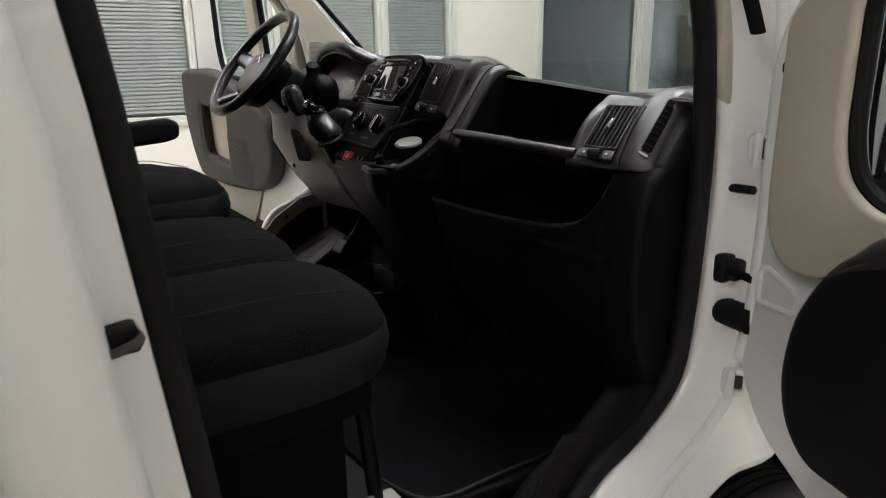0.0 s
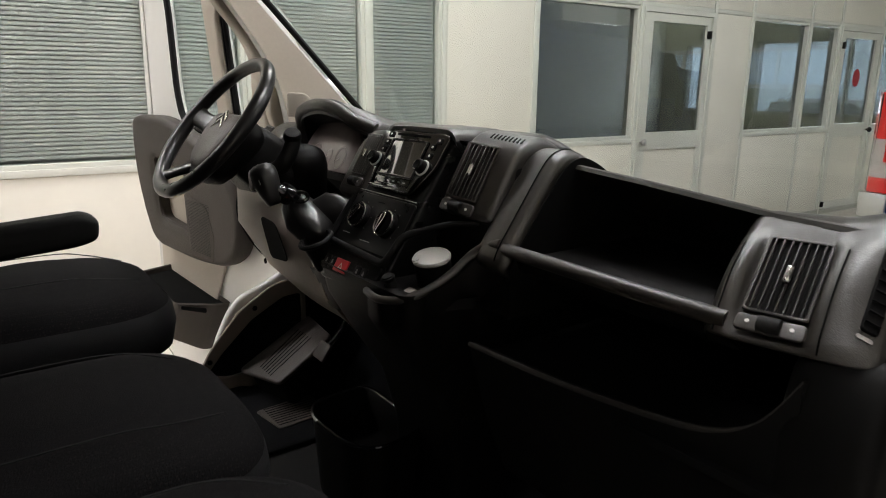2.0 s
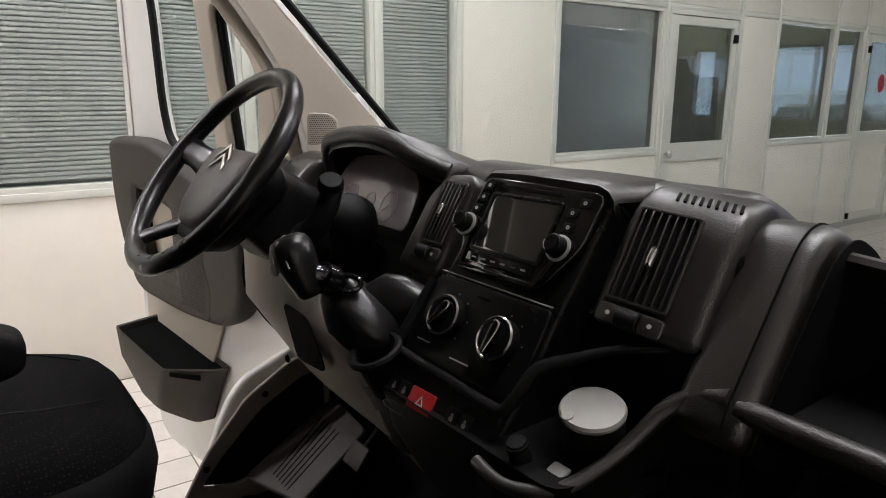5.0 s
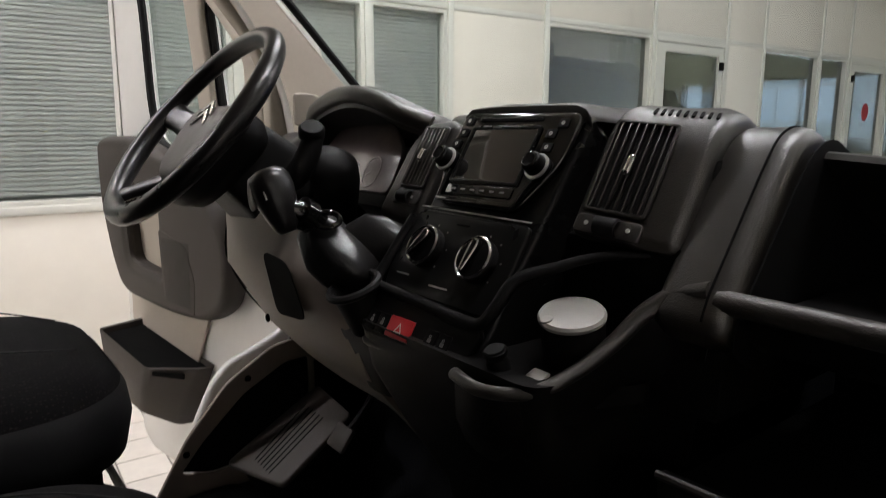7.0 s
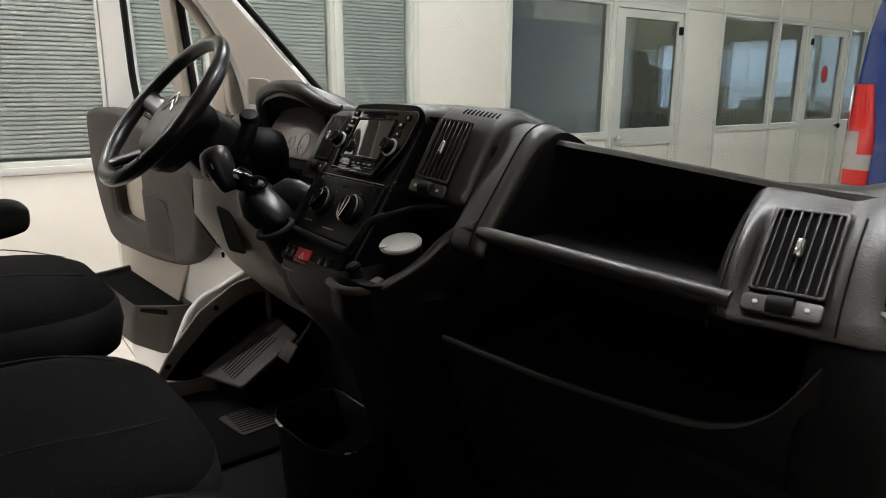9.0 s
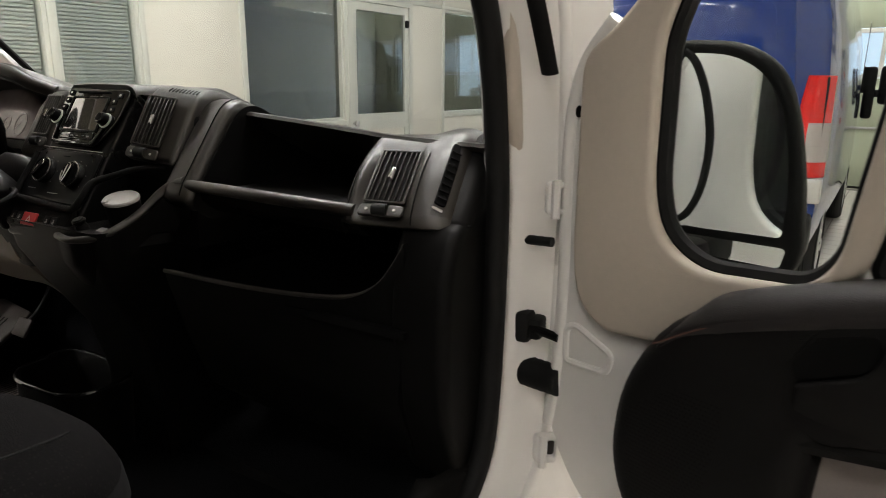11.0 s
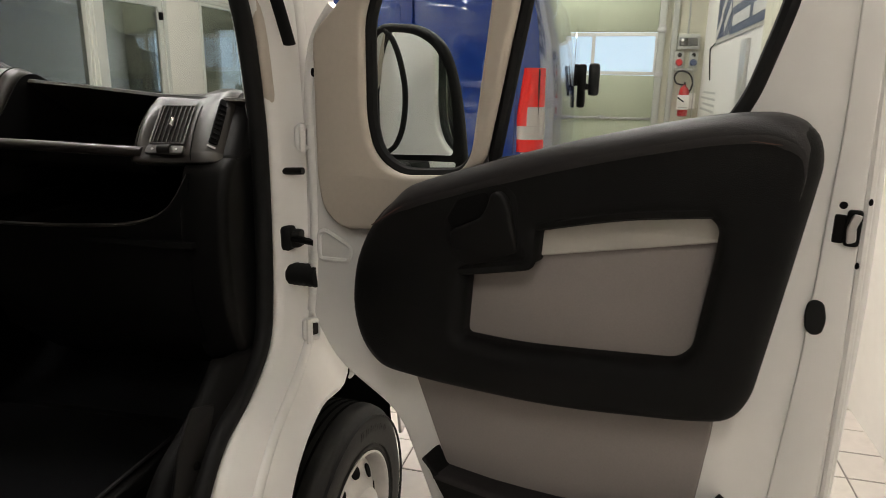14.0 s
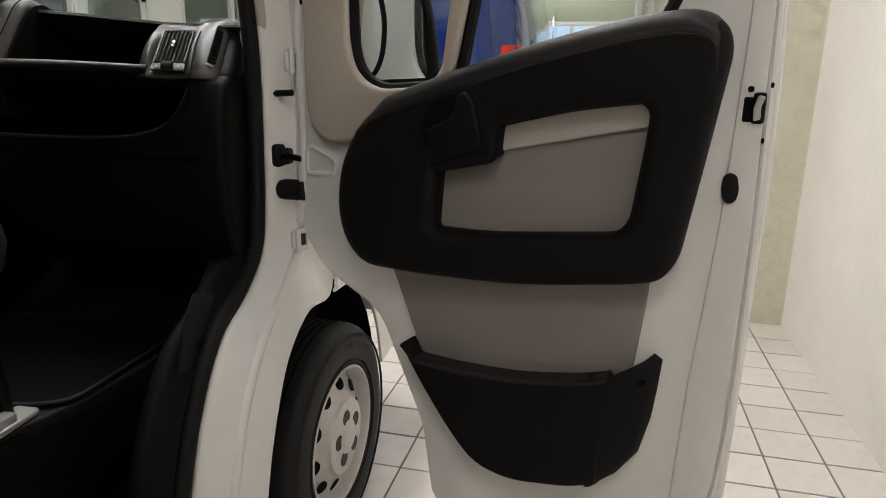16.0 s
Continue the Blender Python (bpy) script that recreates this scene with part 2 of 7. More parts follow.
def rounded(pts, r, n=4):
    """Outline with its corners rounded by r (a number, or one a corner)."""
    out = []
    k = len(pts)
    for i, p in enumerate(pts):
        rad = r[i] if isinstance(r, (list, tuple)) else r
        p = Vector(p)
        a, b = Vector(pts[i - 1]) - p, Vector(pts[(i + 1) % k]) - p
        if rad <= 0 or a.length < 1e-6 or b.length < 1e-6:
            out.append(p)
            continue
        d = min(rad, a.length * 0.48, b.length * 0.48)
        s, e = p + a.normalized() * d, p + b.normalized() * d
        for j in range(n + 1):
            t = j / n
            out.append(s * (1 - t) ** 2 + p * 2 * t * (1 - t) + e * t * t)
    return out


def rect(x0, x1, y0, y1, r=0.0, n=4):
    pts = [(x0, y0), (x1, y0), (x1, y1), (x0, y1)]
    return rounded(pts, r, n) if r else [Vector(p) for p in pts]


def oval(cx, cy, rx, ry, n=24):
    return [Vector((cx + rx * math.cos(2 * math.pi * i / n), cy + ry * math.sin(2 * math.pi * i / n))) for i in range(n)]


def plate(outline, depth, holes=(), bevel=0.0, seg=2):
    """Flat piece of an outline in x and y with holes, from z = 0 up to depth, its edges rounded."""
    cu = bpy.data.curves.new("tmp", "CURVE")
    cu.dimensions, cu.fill_mode = "2D", "BOTH"
    cu.extrude, cu.bevel_depth, cu.bevel_resolution, cu.offset = depth / 2 - bevel, bevel, seg, -bevel
    for ring in (outline, *holes):
        sp = cu.splines.new("POLY")
        sp.points.add(len(ring) - 1)
        for q, p in zip(sp.points, ring):
            q.co = (p[0], p[1], 0, 1)
        sp.use_cyclic_u = True
    ob = bpy.data.objects.new("tmp", cu)
    me = bpy.data.meshes.new_from_object(ob)
    bm = bmesh.new()
    bm.from_mesh(me)
    bpy.data.objects.remove(ob)
    bpy.data.curves.remove(cu)
    bpy.data.meshes.remove(me)
    bmesh.ops.remove_doubles(bm, verts=bm.verts[:], dist=1e-5)
    bm.transform(Matrix.Translation((0, 0, depth / 2)))
    return bm


def loft(rings, caps=True, closed=True):
    """Skin over rings of equal length."""
    bm = bmesh.new()
    vs = [[bm.verts.new(p) for p in ring] for ring in rings]
    k = len(rings[0])
    for a, b in zip(vs, vs[1:]):
        for i in range(k if closed else k - 1):
            j = (i + 1) % k
            try:
                bm.faces.new((a[i], a[j], b[j], b[i]))
            except ValueError:
                pass
    if caps and closed:
        for v in (vs[0], vs[-1]):
            try:
                bm.faces.new(v)
            except ValueError:
                pass
    return bm


def slab(rows, thick, direction):
    """Open skin from rows of points, given thickness along a direction."""
    bm = loft(rows, caps=False, closed=False)
    d = Vector(direction).normalized() * thick
    res = bmesh.ops.extrude_face_region(bm, geom=bm.faces[:])
    bmesh.ops.translate(bm, verts=[v for v in res["geom"] if isinstance(v, bmesh.types.BMVert)], vec=d)
    return bm


def extrude_xz(pts, y0, y1, bevel=0.0, seg=2):
    """Side profile in x and z pulled across from y0 to y1."""
    bm = plate(pts, abs(y1 - y0), bevel=bevel, seg=seg)
    bm.transform(Matrix(((1, 0, 0, 0), (0, 0, 1, min(y0, y1)), (0, 1, 0, 0), (0, 0, 0, 1))))
    return bm


def spline(pts, n=8):
    """Smooth line through points."""
    pts = [Vector(p) for p in pts]
    out = []
    for i in range(len(pts) - 1):
        p0, p1, p2, p3 = pts[max(0, i - 1)], pts[i], pts[i + 1], pts[min(len(pts) - 1, i + 2)]
        for j in range(n):
            t = j / n
            out.append(0.5 * (2 * p1 + (p2 - p0) * t + (2 * p0 - 5 * p1 + 4 * p2 - p3) * t * t + (3 * p1 - p0 - 3 * p2 + p3) * t ** 3))
    out.append(pts[-1])
    return out


def tube(pts, r, seg=10, closed=False, flat=1.0):
    """Round bar along points; r one radius or one a point; flat squeezes its height."""
    pts = [Vector(p) for p in pts]
    k = len(pts)
    rings = []
    up = Vector((0, 0, 1))
    last = None
    for i, p in enumerate(pts):
        a = pts[i - 1] if (closed or i) else p
        b = pts[(i + 1) % k] if (closed or i < k - 1) else p
        t = (b - a).normalized()
        side = t.cross(up)
        if side.length < 0.05:
            side = last or t.cross(Vector((0, 1, 0)))
        side.normalize()
        if last is not None and side.dot(last) < 0:
            side = -side
        last = side
        top = side.cross(t).normalized()
        rad = r[i] if isinstance(r, (list, tuple)) else r
        rings.append([p + (side * math.cos(q) + top * math.sin(q) * flat) * rad for q in (2 * math.pi * s / seg for s in range(seg))])
    if closed:
        rings.append(rings[0])
        bm = loft(rings, caps=False)
        bmesh.ops.remove_doubles(bm, verts=bm.verts[:], dist=1e-6)
        return bm
    return loft(rings)


def revolve(profile, seg=24):
    """Turned shape round z from (radius, height) pairs."""
    rings = [[Vector((max(r, 1e-4) * math.cos(2 * math.pi * s / seg), max(r, 1e-4) * math.sin(2 * math.pi * s / seg), h)) for s in range(seg)] for r, h in profile]
    bm = loft(rings, caps=False)
    bmesh.ops.remove_doubles(bm, verts=bm.verts[:], dist=2e-4)
    return bm


def axes(origin, x, y, z):
    m = Matrix((Vector(x), Vector(y), Vector(z))).transposed().to_4x4()
    m.translation = Vector(origin)
    return m


def face_to(origin, normal, up=(0, 0, 1)):
    """Pose whose z points along the normal and whose y is as upright as can be."""
    z = Vector(normal).normalized()
    x = Vector(up).cross(z).normalized()
    return axes(origin, x, z.cross(x), z)


def cushion(x0, x1, y0, y1, z0, z1, crown=0.02, round_=0.07, n=10, edge=1.0):
    """Stuffed block with soft edges and a crowned top."""
    rings = []
    for h, ins in ((0, 0.03), (0.12, 0.008), (0.42, 0.0), (0.66, 0.006 * edge), (0.82, 0.022 * edge), (0.94, 0.055 * edge), (1.0, 0.105 * edge)):
        out = rounded([(x0 + ins, y0 + ins), (x1 - ins, y0 + ins), (x1 - ins, y1 - ins), (x0 + ins, y1 - ins)], round_ + 0.03, n)
        rings.append([Vector((p[0], p[1], z0 + (z1 - z0) * h)) for p in out])
    cx, cy = (x0 + x1) / 2, (y0 + y1) / 2
    for f, c in ((0.6, 0.75), (0.25, 1.0)):
        rings.append([Vector((cx + (p.x - cx) * f, cy + (p.y - cy) * f, z1 + crown * c)) for p in rings[6]])
    return loft(rings)

# ---- the hall ----
NORTH, SILL, HEAD, TOP, ROOF = 3.37, 1.10, 2.385, 3.25, 4.6
EAST, WEST, SOUTH, OFFICE_END = 11.9, -6.0, -2.835, 8.3
ON_EAST = axes((EAST, 0, 0), (0, 1, 0), (0, 0, 1), (1, 0, 0))
EAST_WINDOWS = [(3.86, 6.24), (7.30, 7.76)]

mesh_thing("ground", box(-60, 90, -60, 60, -0.30, -0.06), ASPHALT, "grey asphalt yard outside the hall", "ground", HALL, "structure")
floor = mesh_thing("floor", box(WEST, EAST, SOUTH - 0.1, OFFICE_END, -0.06, -0.004), GROUT, "tiled workshop floor with grey joints", "floor", HALL, "structure")
mesh_thing("ceiling", box(WEST - 0.2, EAST + 0.2, SOUTH - 0.2, OFFICE_END + 0.2, ROOF, ROOF + 0.15), DARKROOF, "dark hall ceiling", "ceiling", HALL, "structure")
mesh_thing("backdrop", merge(box(44.8, 45, -30, 60, -0.06, 30), box(-20, 45, 44.8, 45, -0.06, 30)), SKYGLOW, "pale overcast sky beyond the yard", "sky", HALL, "structure")
mesh_thing("wall_west", box(WEST - 0.15, WEST, SOUTH - 0.2, OFFICE_END + 0.2, 0, ROOF), PLASTER, "plain cream plaster wall", "wall", HALL, "structure")
mesh_thing("wall_office", merge(box(WEST, EAST, OFFICE_END, OFFICE_END + 0.2, 0, ROOF), box(WEST, EAST, NORTH + 0.12, OFFICE_END, 3.18, 3.24)), OFFICE, "dim back wall and ceiling of the offices", "wall", HALL, "structure")
mesh_thing("wall_south", box(WEST, EAST, SOUTH - 0.17, SOUTH, 0, ROOF), PLASTER, "white painted plaster wall", "wall", HALL, "structure")
pillar = plate(rounded([(3.586, SOUTH), (4.20, SOUTH), (4.20, SOUTH + 0.42), (3.586, SOUTH + 0.42)], [0, 0, 0.02, 0.02]), ROOF)
mesh_thing("wall_pillar", pillar, CONCRETE, "stained plastered pillar at the wall", "pillar", HALL, "structure")
mesh_thing("baseboard", box(6.65, EAST - 0.02, NORTH - 0.016, NORTH - 0.004, 0.0, 0.07, 0.003), GREYBOX, "grey skirting along the partition", "skirting", HALL, "structure")

# glazed partition
wall_north = thing("wall_north", "cream office partition in aluminium frames", "partition", HALL, kind="structure")
BAYS = [(-6.0, -4.6, "panel"), (-4.6, -3.4, "blind"), (-3.4, -2.2, "blind"), (-2.2, -1.0, "blind"), (-1.0, 0.05, "blind"), (0.05, 1.12, "blind"),
        (1.12, 1.70, "blind"), (1.70, 2.585, "blind"), (2.585, 3.252, "blind"), (3.252, 4.18, "panel"), (4.18, 5.49, "window"), (5.49, 6.60, "door"),
        (6.60, 7.262, "panel"), (7.262, 8.43, "window"), (8.43, 9.10, "window"), (9.10, 10.19, "door"), (10.19, 10.78, "window"), (10.78, 11.88, "panel")]
window_n = door_n = 0
for x0, x1, kind in BAYS:
    w = 0.022
    part("post", box(x0 - w, x0 + w, NORTH - 0.012, NORTH + 0.12, 0, TOP, 0.003), ALU, wall_north)
    part("header_panel", box(x0 + w, x1 - w, NORTH, NORTH + 0.06, HEAD + 0.025, TOP - 0.02, 0.002), CREAM, wall_north)
    part("rail", box(x0 + w, x1 - w, NORTH - 0.008, NORTH + 0.07, HEAD - 0.02, HEAD + 0.022, 0.003), ALU, wall_north)
    if kind == "panel":
        part("panel", box(x0 + w, x1 - w, NORTH, NORTH + 0.06, 0, HEAD - 0.022, 0.002), CREAM, wall_north)
        continue
    if kind == "door":
        door_n += 1
        d = thing(f"door_{door_n}", "half-glazed pale aluminium office door, shut", "door", HALL, kind="structure")
        flip = door_n == 2
        o = rect(x0 + 0.05, x1 - 0.05, 0.01, HEAD - 0.07)
        pa, pb = (x0 + 0.17, x1 - 0.115) if not flip else (x0 + 0.15, x1 - 0.17)
        h = rect(pa, pb, 1.175, HEAD - 0.15)
        h2 = rect(pa, pb, 0.16, 1.00)
        turn = axes((0, NORTH + 0.05, 0), (1, 0, 0), (0, 0, 1), (0, -1, 0))
        part("leaf_frame", xf(plate(o, 0.055, [h, h2], 0.004), turn), ALU, d)
        part("lower_panel", box(pa - 0.005, pb + 0.005, NORTH + 0.018, NORTH + 0.03, 0.155, 1.005), CREAM, d)
        part("pane", box(pa - 0.005, pb + 0.005, NORTH + 0.02, NORTH + 0.026, 1.17, HEAD - 0.145), TINT, d)
        knob_x, catch_x = (x1 - 0.115, x0 + 0.085) if flip else (x0 + 0.10, x1 - 0.095)
        part("knob", xf(revolve([(0.012, 0), (0.012, 0.03), (0.032, 0.04), (0.034, 0.06), (0.02, 0.072), (0, 0.074)], 16), face_to((knob_x, NORTH - 0.004, 1.083), (0, -1, 0))), BLACK if flip else STEEL, d, "round metal knob")
        part("closer", box(catch_x - 0.02, catch_x + 0.02, NORTH - 0.04, NORTH - 0.004, 2.10, 2.18, 0.004), BLACK, d, "small black catch")
        if flip:
            part("closer", box(catch_x - 0.02, catch_x + 0.02, NORTH - 0.04, NORTH - 0.004, 0.10, 0.17, 0.004), BLACK, d, "small black catch")
        jamb = rect(x0 + w, x1 - w, 0.0, HEAD - 0.022)
        part("door_frame", xf(plate(jamb, 0.07, [rect(x0 + 0.046, x1 - 0.046, 0.006, HEAD - 0.066)], 0.002), turn), ALU, d)
        continue
    part("panel", box(x0 + w, x1 - w, NORTH, NORTH + 0.06, 0, SILL - 0.024, 0.002), CREAM, wall_north)
    part("sill", box(x0 + w, x1 - w, NORTH - 0.014, NORTH + 0.07, SILL - 0.022, SILL + 0.022, 0.004), ALU, wall_north)
    window_n += 1
    win = thing(f"window_{window_n}", "fixed interior window in the partition", "window", HALL, kind="structure")
    turn = axes((0, NORTH + 0.105, 0), (1, 0, 0), (0, 0, 1), (0, -1, 0))
    part("window_frame", xf(plate(rect(x0 + w, x1 - w, SILL + 0.022, HEAD - 0.02), 0.10, [rect(x0 + 0.05, x1 - 0.05, SILL + 0.05, HEAD - 0.05)], 0.003), turn), ALU, win)
    part("pane", box(x0 + 0.048, x1 - 0.048, NORTH + 0.052, NORTH + 0.058, SILL + 0.048, HEAD - 0.048), TINT if kind == "window" else CLEAR, win)
    if kind == "blind":
        bl = thing("venetian_blind", "closed grey venetian blind behind partition glass", "blind", HALL, "blinds of the partition")
        part("headrail", box(x0 + 0.055, x1 - 0.055, NORTH + 0.066, NORTH + 0.094, HEAD - 0.085, HEAD - 0.055, 0.003), SLAT, bl)
        hw = (x1 - x0) / 2 - 0.058
        arc = [[Vector((sx, c * 0.0145, 0.0045 * (1 - c * c))) for sx in (-hw, hw)] for c in (-1, -0.6, -0.2, 0.2, 0.6, 1)]
        me = finish("slat", xf(slab(arc, 0.0006, (0, 0, -1)), Matrix.Rotation(radians(70), 4, "X")), SLAT, 80)
        z = HEAD - 0.10
        while z > SILL + 0.06:
            s = new("slat", me)
            s.parent = bl
            s.location = ((x0 + x1) / 2, NORTH + 0.08, z)
            z -= 0.0262
part("capping", box(WEST, EAST, NORTH - 0.01, NORTH + 0.08, TOP - 0.02, TOP + 0.03, 0.003), ALU, wall_north)
sticker = mesh_thing("door_sticker", xf(plate(oval(0, 0, 0.085, 0.11), 0.003), axes((9.665, NORTH + 0.017, 1.752), (1, 0, 0), (0, 0, 1), (0, -1, 0))), RED, "round red sticker on the office door glass", "sticker", HALL)

# end wall: office windows onto the yard
for n, (ya, yb) in enumerate(EAST_WINDOWS):
    win = thing(f"window_{window_n + 1 + n}", "office window onto the daylit yard", "window", HALL, kind="structure")
    mids = [ya + (yb - ya) * k / 3 for k in (1, 2)] if yb - ya > 1 else []
    cuts = [ya + 0.03] + [v for q in mids for v in (q - 0.03, q + 0.03)] + [yb - 0.03]
    part("window_frame", xf(plate(rect(ya, yb, 1.16, 2.42), 0.08, [rect(p, q, 1.20, 2.38) for p, q in zip(cuts[::2], cuts[1::2])], 0.003), ON_EAST @ Matrix.Translation((0, 0, 0.06))), ALU, win)
    part("pane", box(EAST + 0.095, EAST + 0.10, ya + 0.025, yb - 0.025, 1.195, 2.385), CLEAR, win).visible_shadow = False
    day = bpy.data.lights.new("daylight", "AREA")
    day.shape, day.size, day.size_y, day.energy, day.color = "RECTANGLE", 1.15, yb - ya - 0.1, 38.0 * (yb - ya), (0.84, 0.92, 1.0)
    new("daylight", day).matrix_world = HALL @ Matrix.Translation((EAST - 0.03, (ya + yb) / 2, 1.79)) @ Matrix.Rotation(radians(90), 4, "Y")


def parked_car(m):
    car = thing("parked_car", "pale silver estate car parked in the yard", "car", m)
    rows = []
    for x, w, lo, hi in ((-2.15, 0.70, 0.45, 0.80), (-2.0, 0.82, 0.30, 0.90), (-1.2, 0.86, 0.28, 0.98), (0.5, 0.88, 0.28, 1.0), (1.9, 0.85, 0.30, 1.02), (2.1, 0.78, 0.40, 0.95)):
        rows.append([Vector((x, p[0], p[1])) for p in rounded([(-w, lo), (w, lo), (w, hi - 0.1), (w - 0.06, hi), (-w + 0.06, hi), (-w, hi - 0.1)], 0.06, 3)])
    part("body", loft(rows), CARPAINT, car, smooth=60)
    rows = []
    for x, w, hi in ((-1.05, 0.74, 0.985), (-0.35, 0.66, 1.40), (0.2, 0.64, 1.47), (1.5, 0.64, 1.44), (2.0, 0.72, 1.0)):
        rows.append([Vector((x, p[0], p[1])) for p in rounded([(-w - 0.1, 0.97), (w + 0.1, 0.97), (w, hi), (-w, hi)], 0.08, 3)])
    cab = part("cabin", loft(rows), CARPAINT, car, smooth=60)
    for s in (-1, 1):
        for a, b2 in ((-0.75, 0.12), (0.20, 0.95), (1.03, 1.62)):
            pts = [(a + (0.0 if a > -0.5 else -0.05), 1.03), (b2, 1.03), (b2, 1.37), (a + (0.02 if a > -0.5 else 0.42), 1.37)]
            part("side_window", slab([[Vector((pts[0][0], s * 0.835, 1.03)), Vector((pts[1][0], s * 0.835, 1.03))], [Vector((pts[3][0], s * 0.715, 1.37)), Vector((pts[2][0], s * 0.715, 1.37))]], 0.01, (0, s, 0.2)), SCREEN, cab)
        wheel(car, -1.35, s * 0.89, 0.31, 0.31, s)
        wheel(car, 1.30, s * 0.89, 0.31, 0.31, s)
        part("head_lamp", box(-2.16, -2.02, min(s * 0.5, s * 0.76), max(s * 0.5, s * 0.76), 0.66, 0.82, 0.03), CLEARLENS, car)
    return car


holes = [rect(ya, yb, 1.16, 2.42) for ya, yb in EAST_WINDOWS] + [rect(-2.10, 2.11, 0.002, 3.60)]
wall_east = mesh_thing("wall_east", xf(plate(rect(SOUTH - 0.2, OFFICE_END + 0.2, -0.05, ROOF), 0.2, holes), ON_EAST), CONCRETE, "cream end wall round the garage door", "wall", HALL, "structure")
gate = thing("garage_door", "closed pale sectional garage door with a window row", "garage door", HALL, kind="structure")
z = 0.004
for hgt in (0.892, 0.722, 0.694, 0.64, 0.64):
    if abs(z - 1.62) < 0.05:
        panes = [rect(a, a + 0.97, z + 0.06, z + hgt - 0.065) for a in (-2.06, -1.033, -0.006, 1.021)]
        part("window_section", xf(plate(rect(-2.095, 2.105, z + 0.004, z + hgt - 0.004), 0.04, panes, 0.003), ON_EAST @ Matrix.Translation((0, 0, 0.04))), ALU, gate)
        for a in (-2.06, -1.033, -0.006, 1.021):
            part("pane", box(EAST + 0.055, EAST + 0.062, a - 0.004, a + 0.974, z + 0.056, z + hgt - 0.061), CLEAR, gate).visible_shadow = False
    else:
        part("section", box(EAST + 0.04, EAST + 0.08, -2.095, 2.105, z + 0.004, z + hgt - 0.004, 0.012), GREENISH, gate)
    z += hgt
part("bottom_seal", box(EAST + 0.03, EAST + 0.05, -2.095, 2.105, 0.002, 0.035, 0.003), RUBBER, gate, "black rubber bottom seal")
for y in (-2.15, 2.16):
    part("track", box(EAST - 0.09, EAST - 0.004, y - 0.055, y + 0.055, 0.0, 3.6, 0.006), GREYBOX, gate, "grey steel guide rail")
    for zz in (0.55, 1.60, 2.30):
        part("track_bracket", box(EAST - 0.12, EAST - 0.092, y - 0.07, y + 0.07, zz, zz + 0.09, 0.004), STEEL, gate)
part("draught_bar", box(EAST + 0.005, EAST + 0.038, -2.08, 2.09, 0.885, 0.918, 0.004), STEEL, gate)
part("door_lock", box(EAST + 0.0, EAST + 0.038, -1.32, -1.22, 0.87, 0.935, 0.006), STEEL, gate, "small steel lock on the bar")

# things at the far corner
meter = thing("meter_box", "grey wall meter box with a dark display", "meter box", HALL)
part("case", box(EAST - 0.10, EAST - 0.004, -2.755, -2.415, 2.036, 2.277, 0.012), GREYBOX, meter)
part("display", box(EAST - 0.106, EAST - 0.101, -2.72, -2.44, 2.085, 2.215, 0.002), SCREEN, meter)
for y, mat in ((-2.46, FIRE), (-2.68, NAVY)):
    sock = thing("wall_socket", "industrial socket with a coloured flap on grey base", "socket", HALL, "sockets under the meter")
    part("base", box(EAST - 0.08, EAST - 0.004, y - 0.07, y + 0.07, 1.742, 2.0, 0.01), GREYBOX, sock)
    part("flap", xf(revolve([(0.055, 0), (0.055, 0.05), (0.045, 0.06), (0, 0.062)], 16), face_to((EAST - 0.08, y, 1.815), (-1, 0, 0.3))), mat, sock)
    part("switch", xf(revolve([(0.035, 0), (0.033, 0.012), (0.012, 0.014), (0.012, 0.03), (0, 0.031)], 16), face_to((EAST - 0.08, y, 1.945), (-1, 0, 0))), BLACK, sock, "round rotary switch")
shelf = mesh_thing("wall_shelf", box(EAST - 0.14, EAST - 0.004, -2.757, -2.40, 1.70, 1.732, 0.004), GREYBOX, "thin grey shelf under the sockets", "shelf", HALL)
ext = thing("fire_extinguisher", "red fire extinguisher on a wall bracket", "extinguisher", HALL)
part("cylinder", xf(revolve([(0.03, 0), (0.075, 0.01), (0.08, 0.04), (0.08, 0.40), (0.06, 0.46), (0.025, 0.49), (0.025, 0.52), (0, 0.525)], 20), Matrix.Translation((EAST - 0.12, -2.58, 0.96))), FIRE, ext)
part("hose", tube(spline([(EAST - 0.12, -2.58, 1.47), (EAST - 0.12, -2.46, 1.49), (EAST - 0.13, -2.41, 1.58), (EAST - 0.13, -2.46, 1.68), (EAST - 0.13, -2.62, 1.66), (EAST - 0.13, -2.70, 1.5), (EAST - 0.13, -2.63, 1.30)], 5), 0.014, 8), RUBBER, ext)
part("lever", box(EAST - 0.22, EAST - 0.07, -2.59, -2.57, 1.475, 1.515, 0.004), BLACK, ext)
sign = thing("wall_sign", "small white notice plates before the extinguisher", "sign", HALL)
part("board", box(EAST - 0.235, EAST - 0.22, -2.665, -2.475, 1.075, 1.31, 0.003), PLASTER, sign)
part("board", box(EAST - 0.10, EAST - 0.004, -2.765, -2.675, 1.085, 1.34, 0.01), PLASTER, sign)
part("print_bar", xf(box(-0.002, 0.002, -0.06, 0.06, -0.012, 0.012), Matrix.Translation((EAST - 0.237, -2.53, 1.235)) @ Matrix.Rotation(radians(35), 4, "X")), BLACK, sign)
part("print_bar", box(EAST - 0.239, EAST - 0.2355, -2.64, -2.50, 1.105, 1.12), GREYBOX, sign)
notice = thing("wall_notice", "faded printed notice on the plaster wall", "notice", HALL)
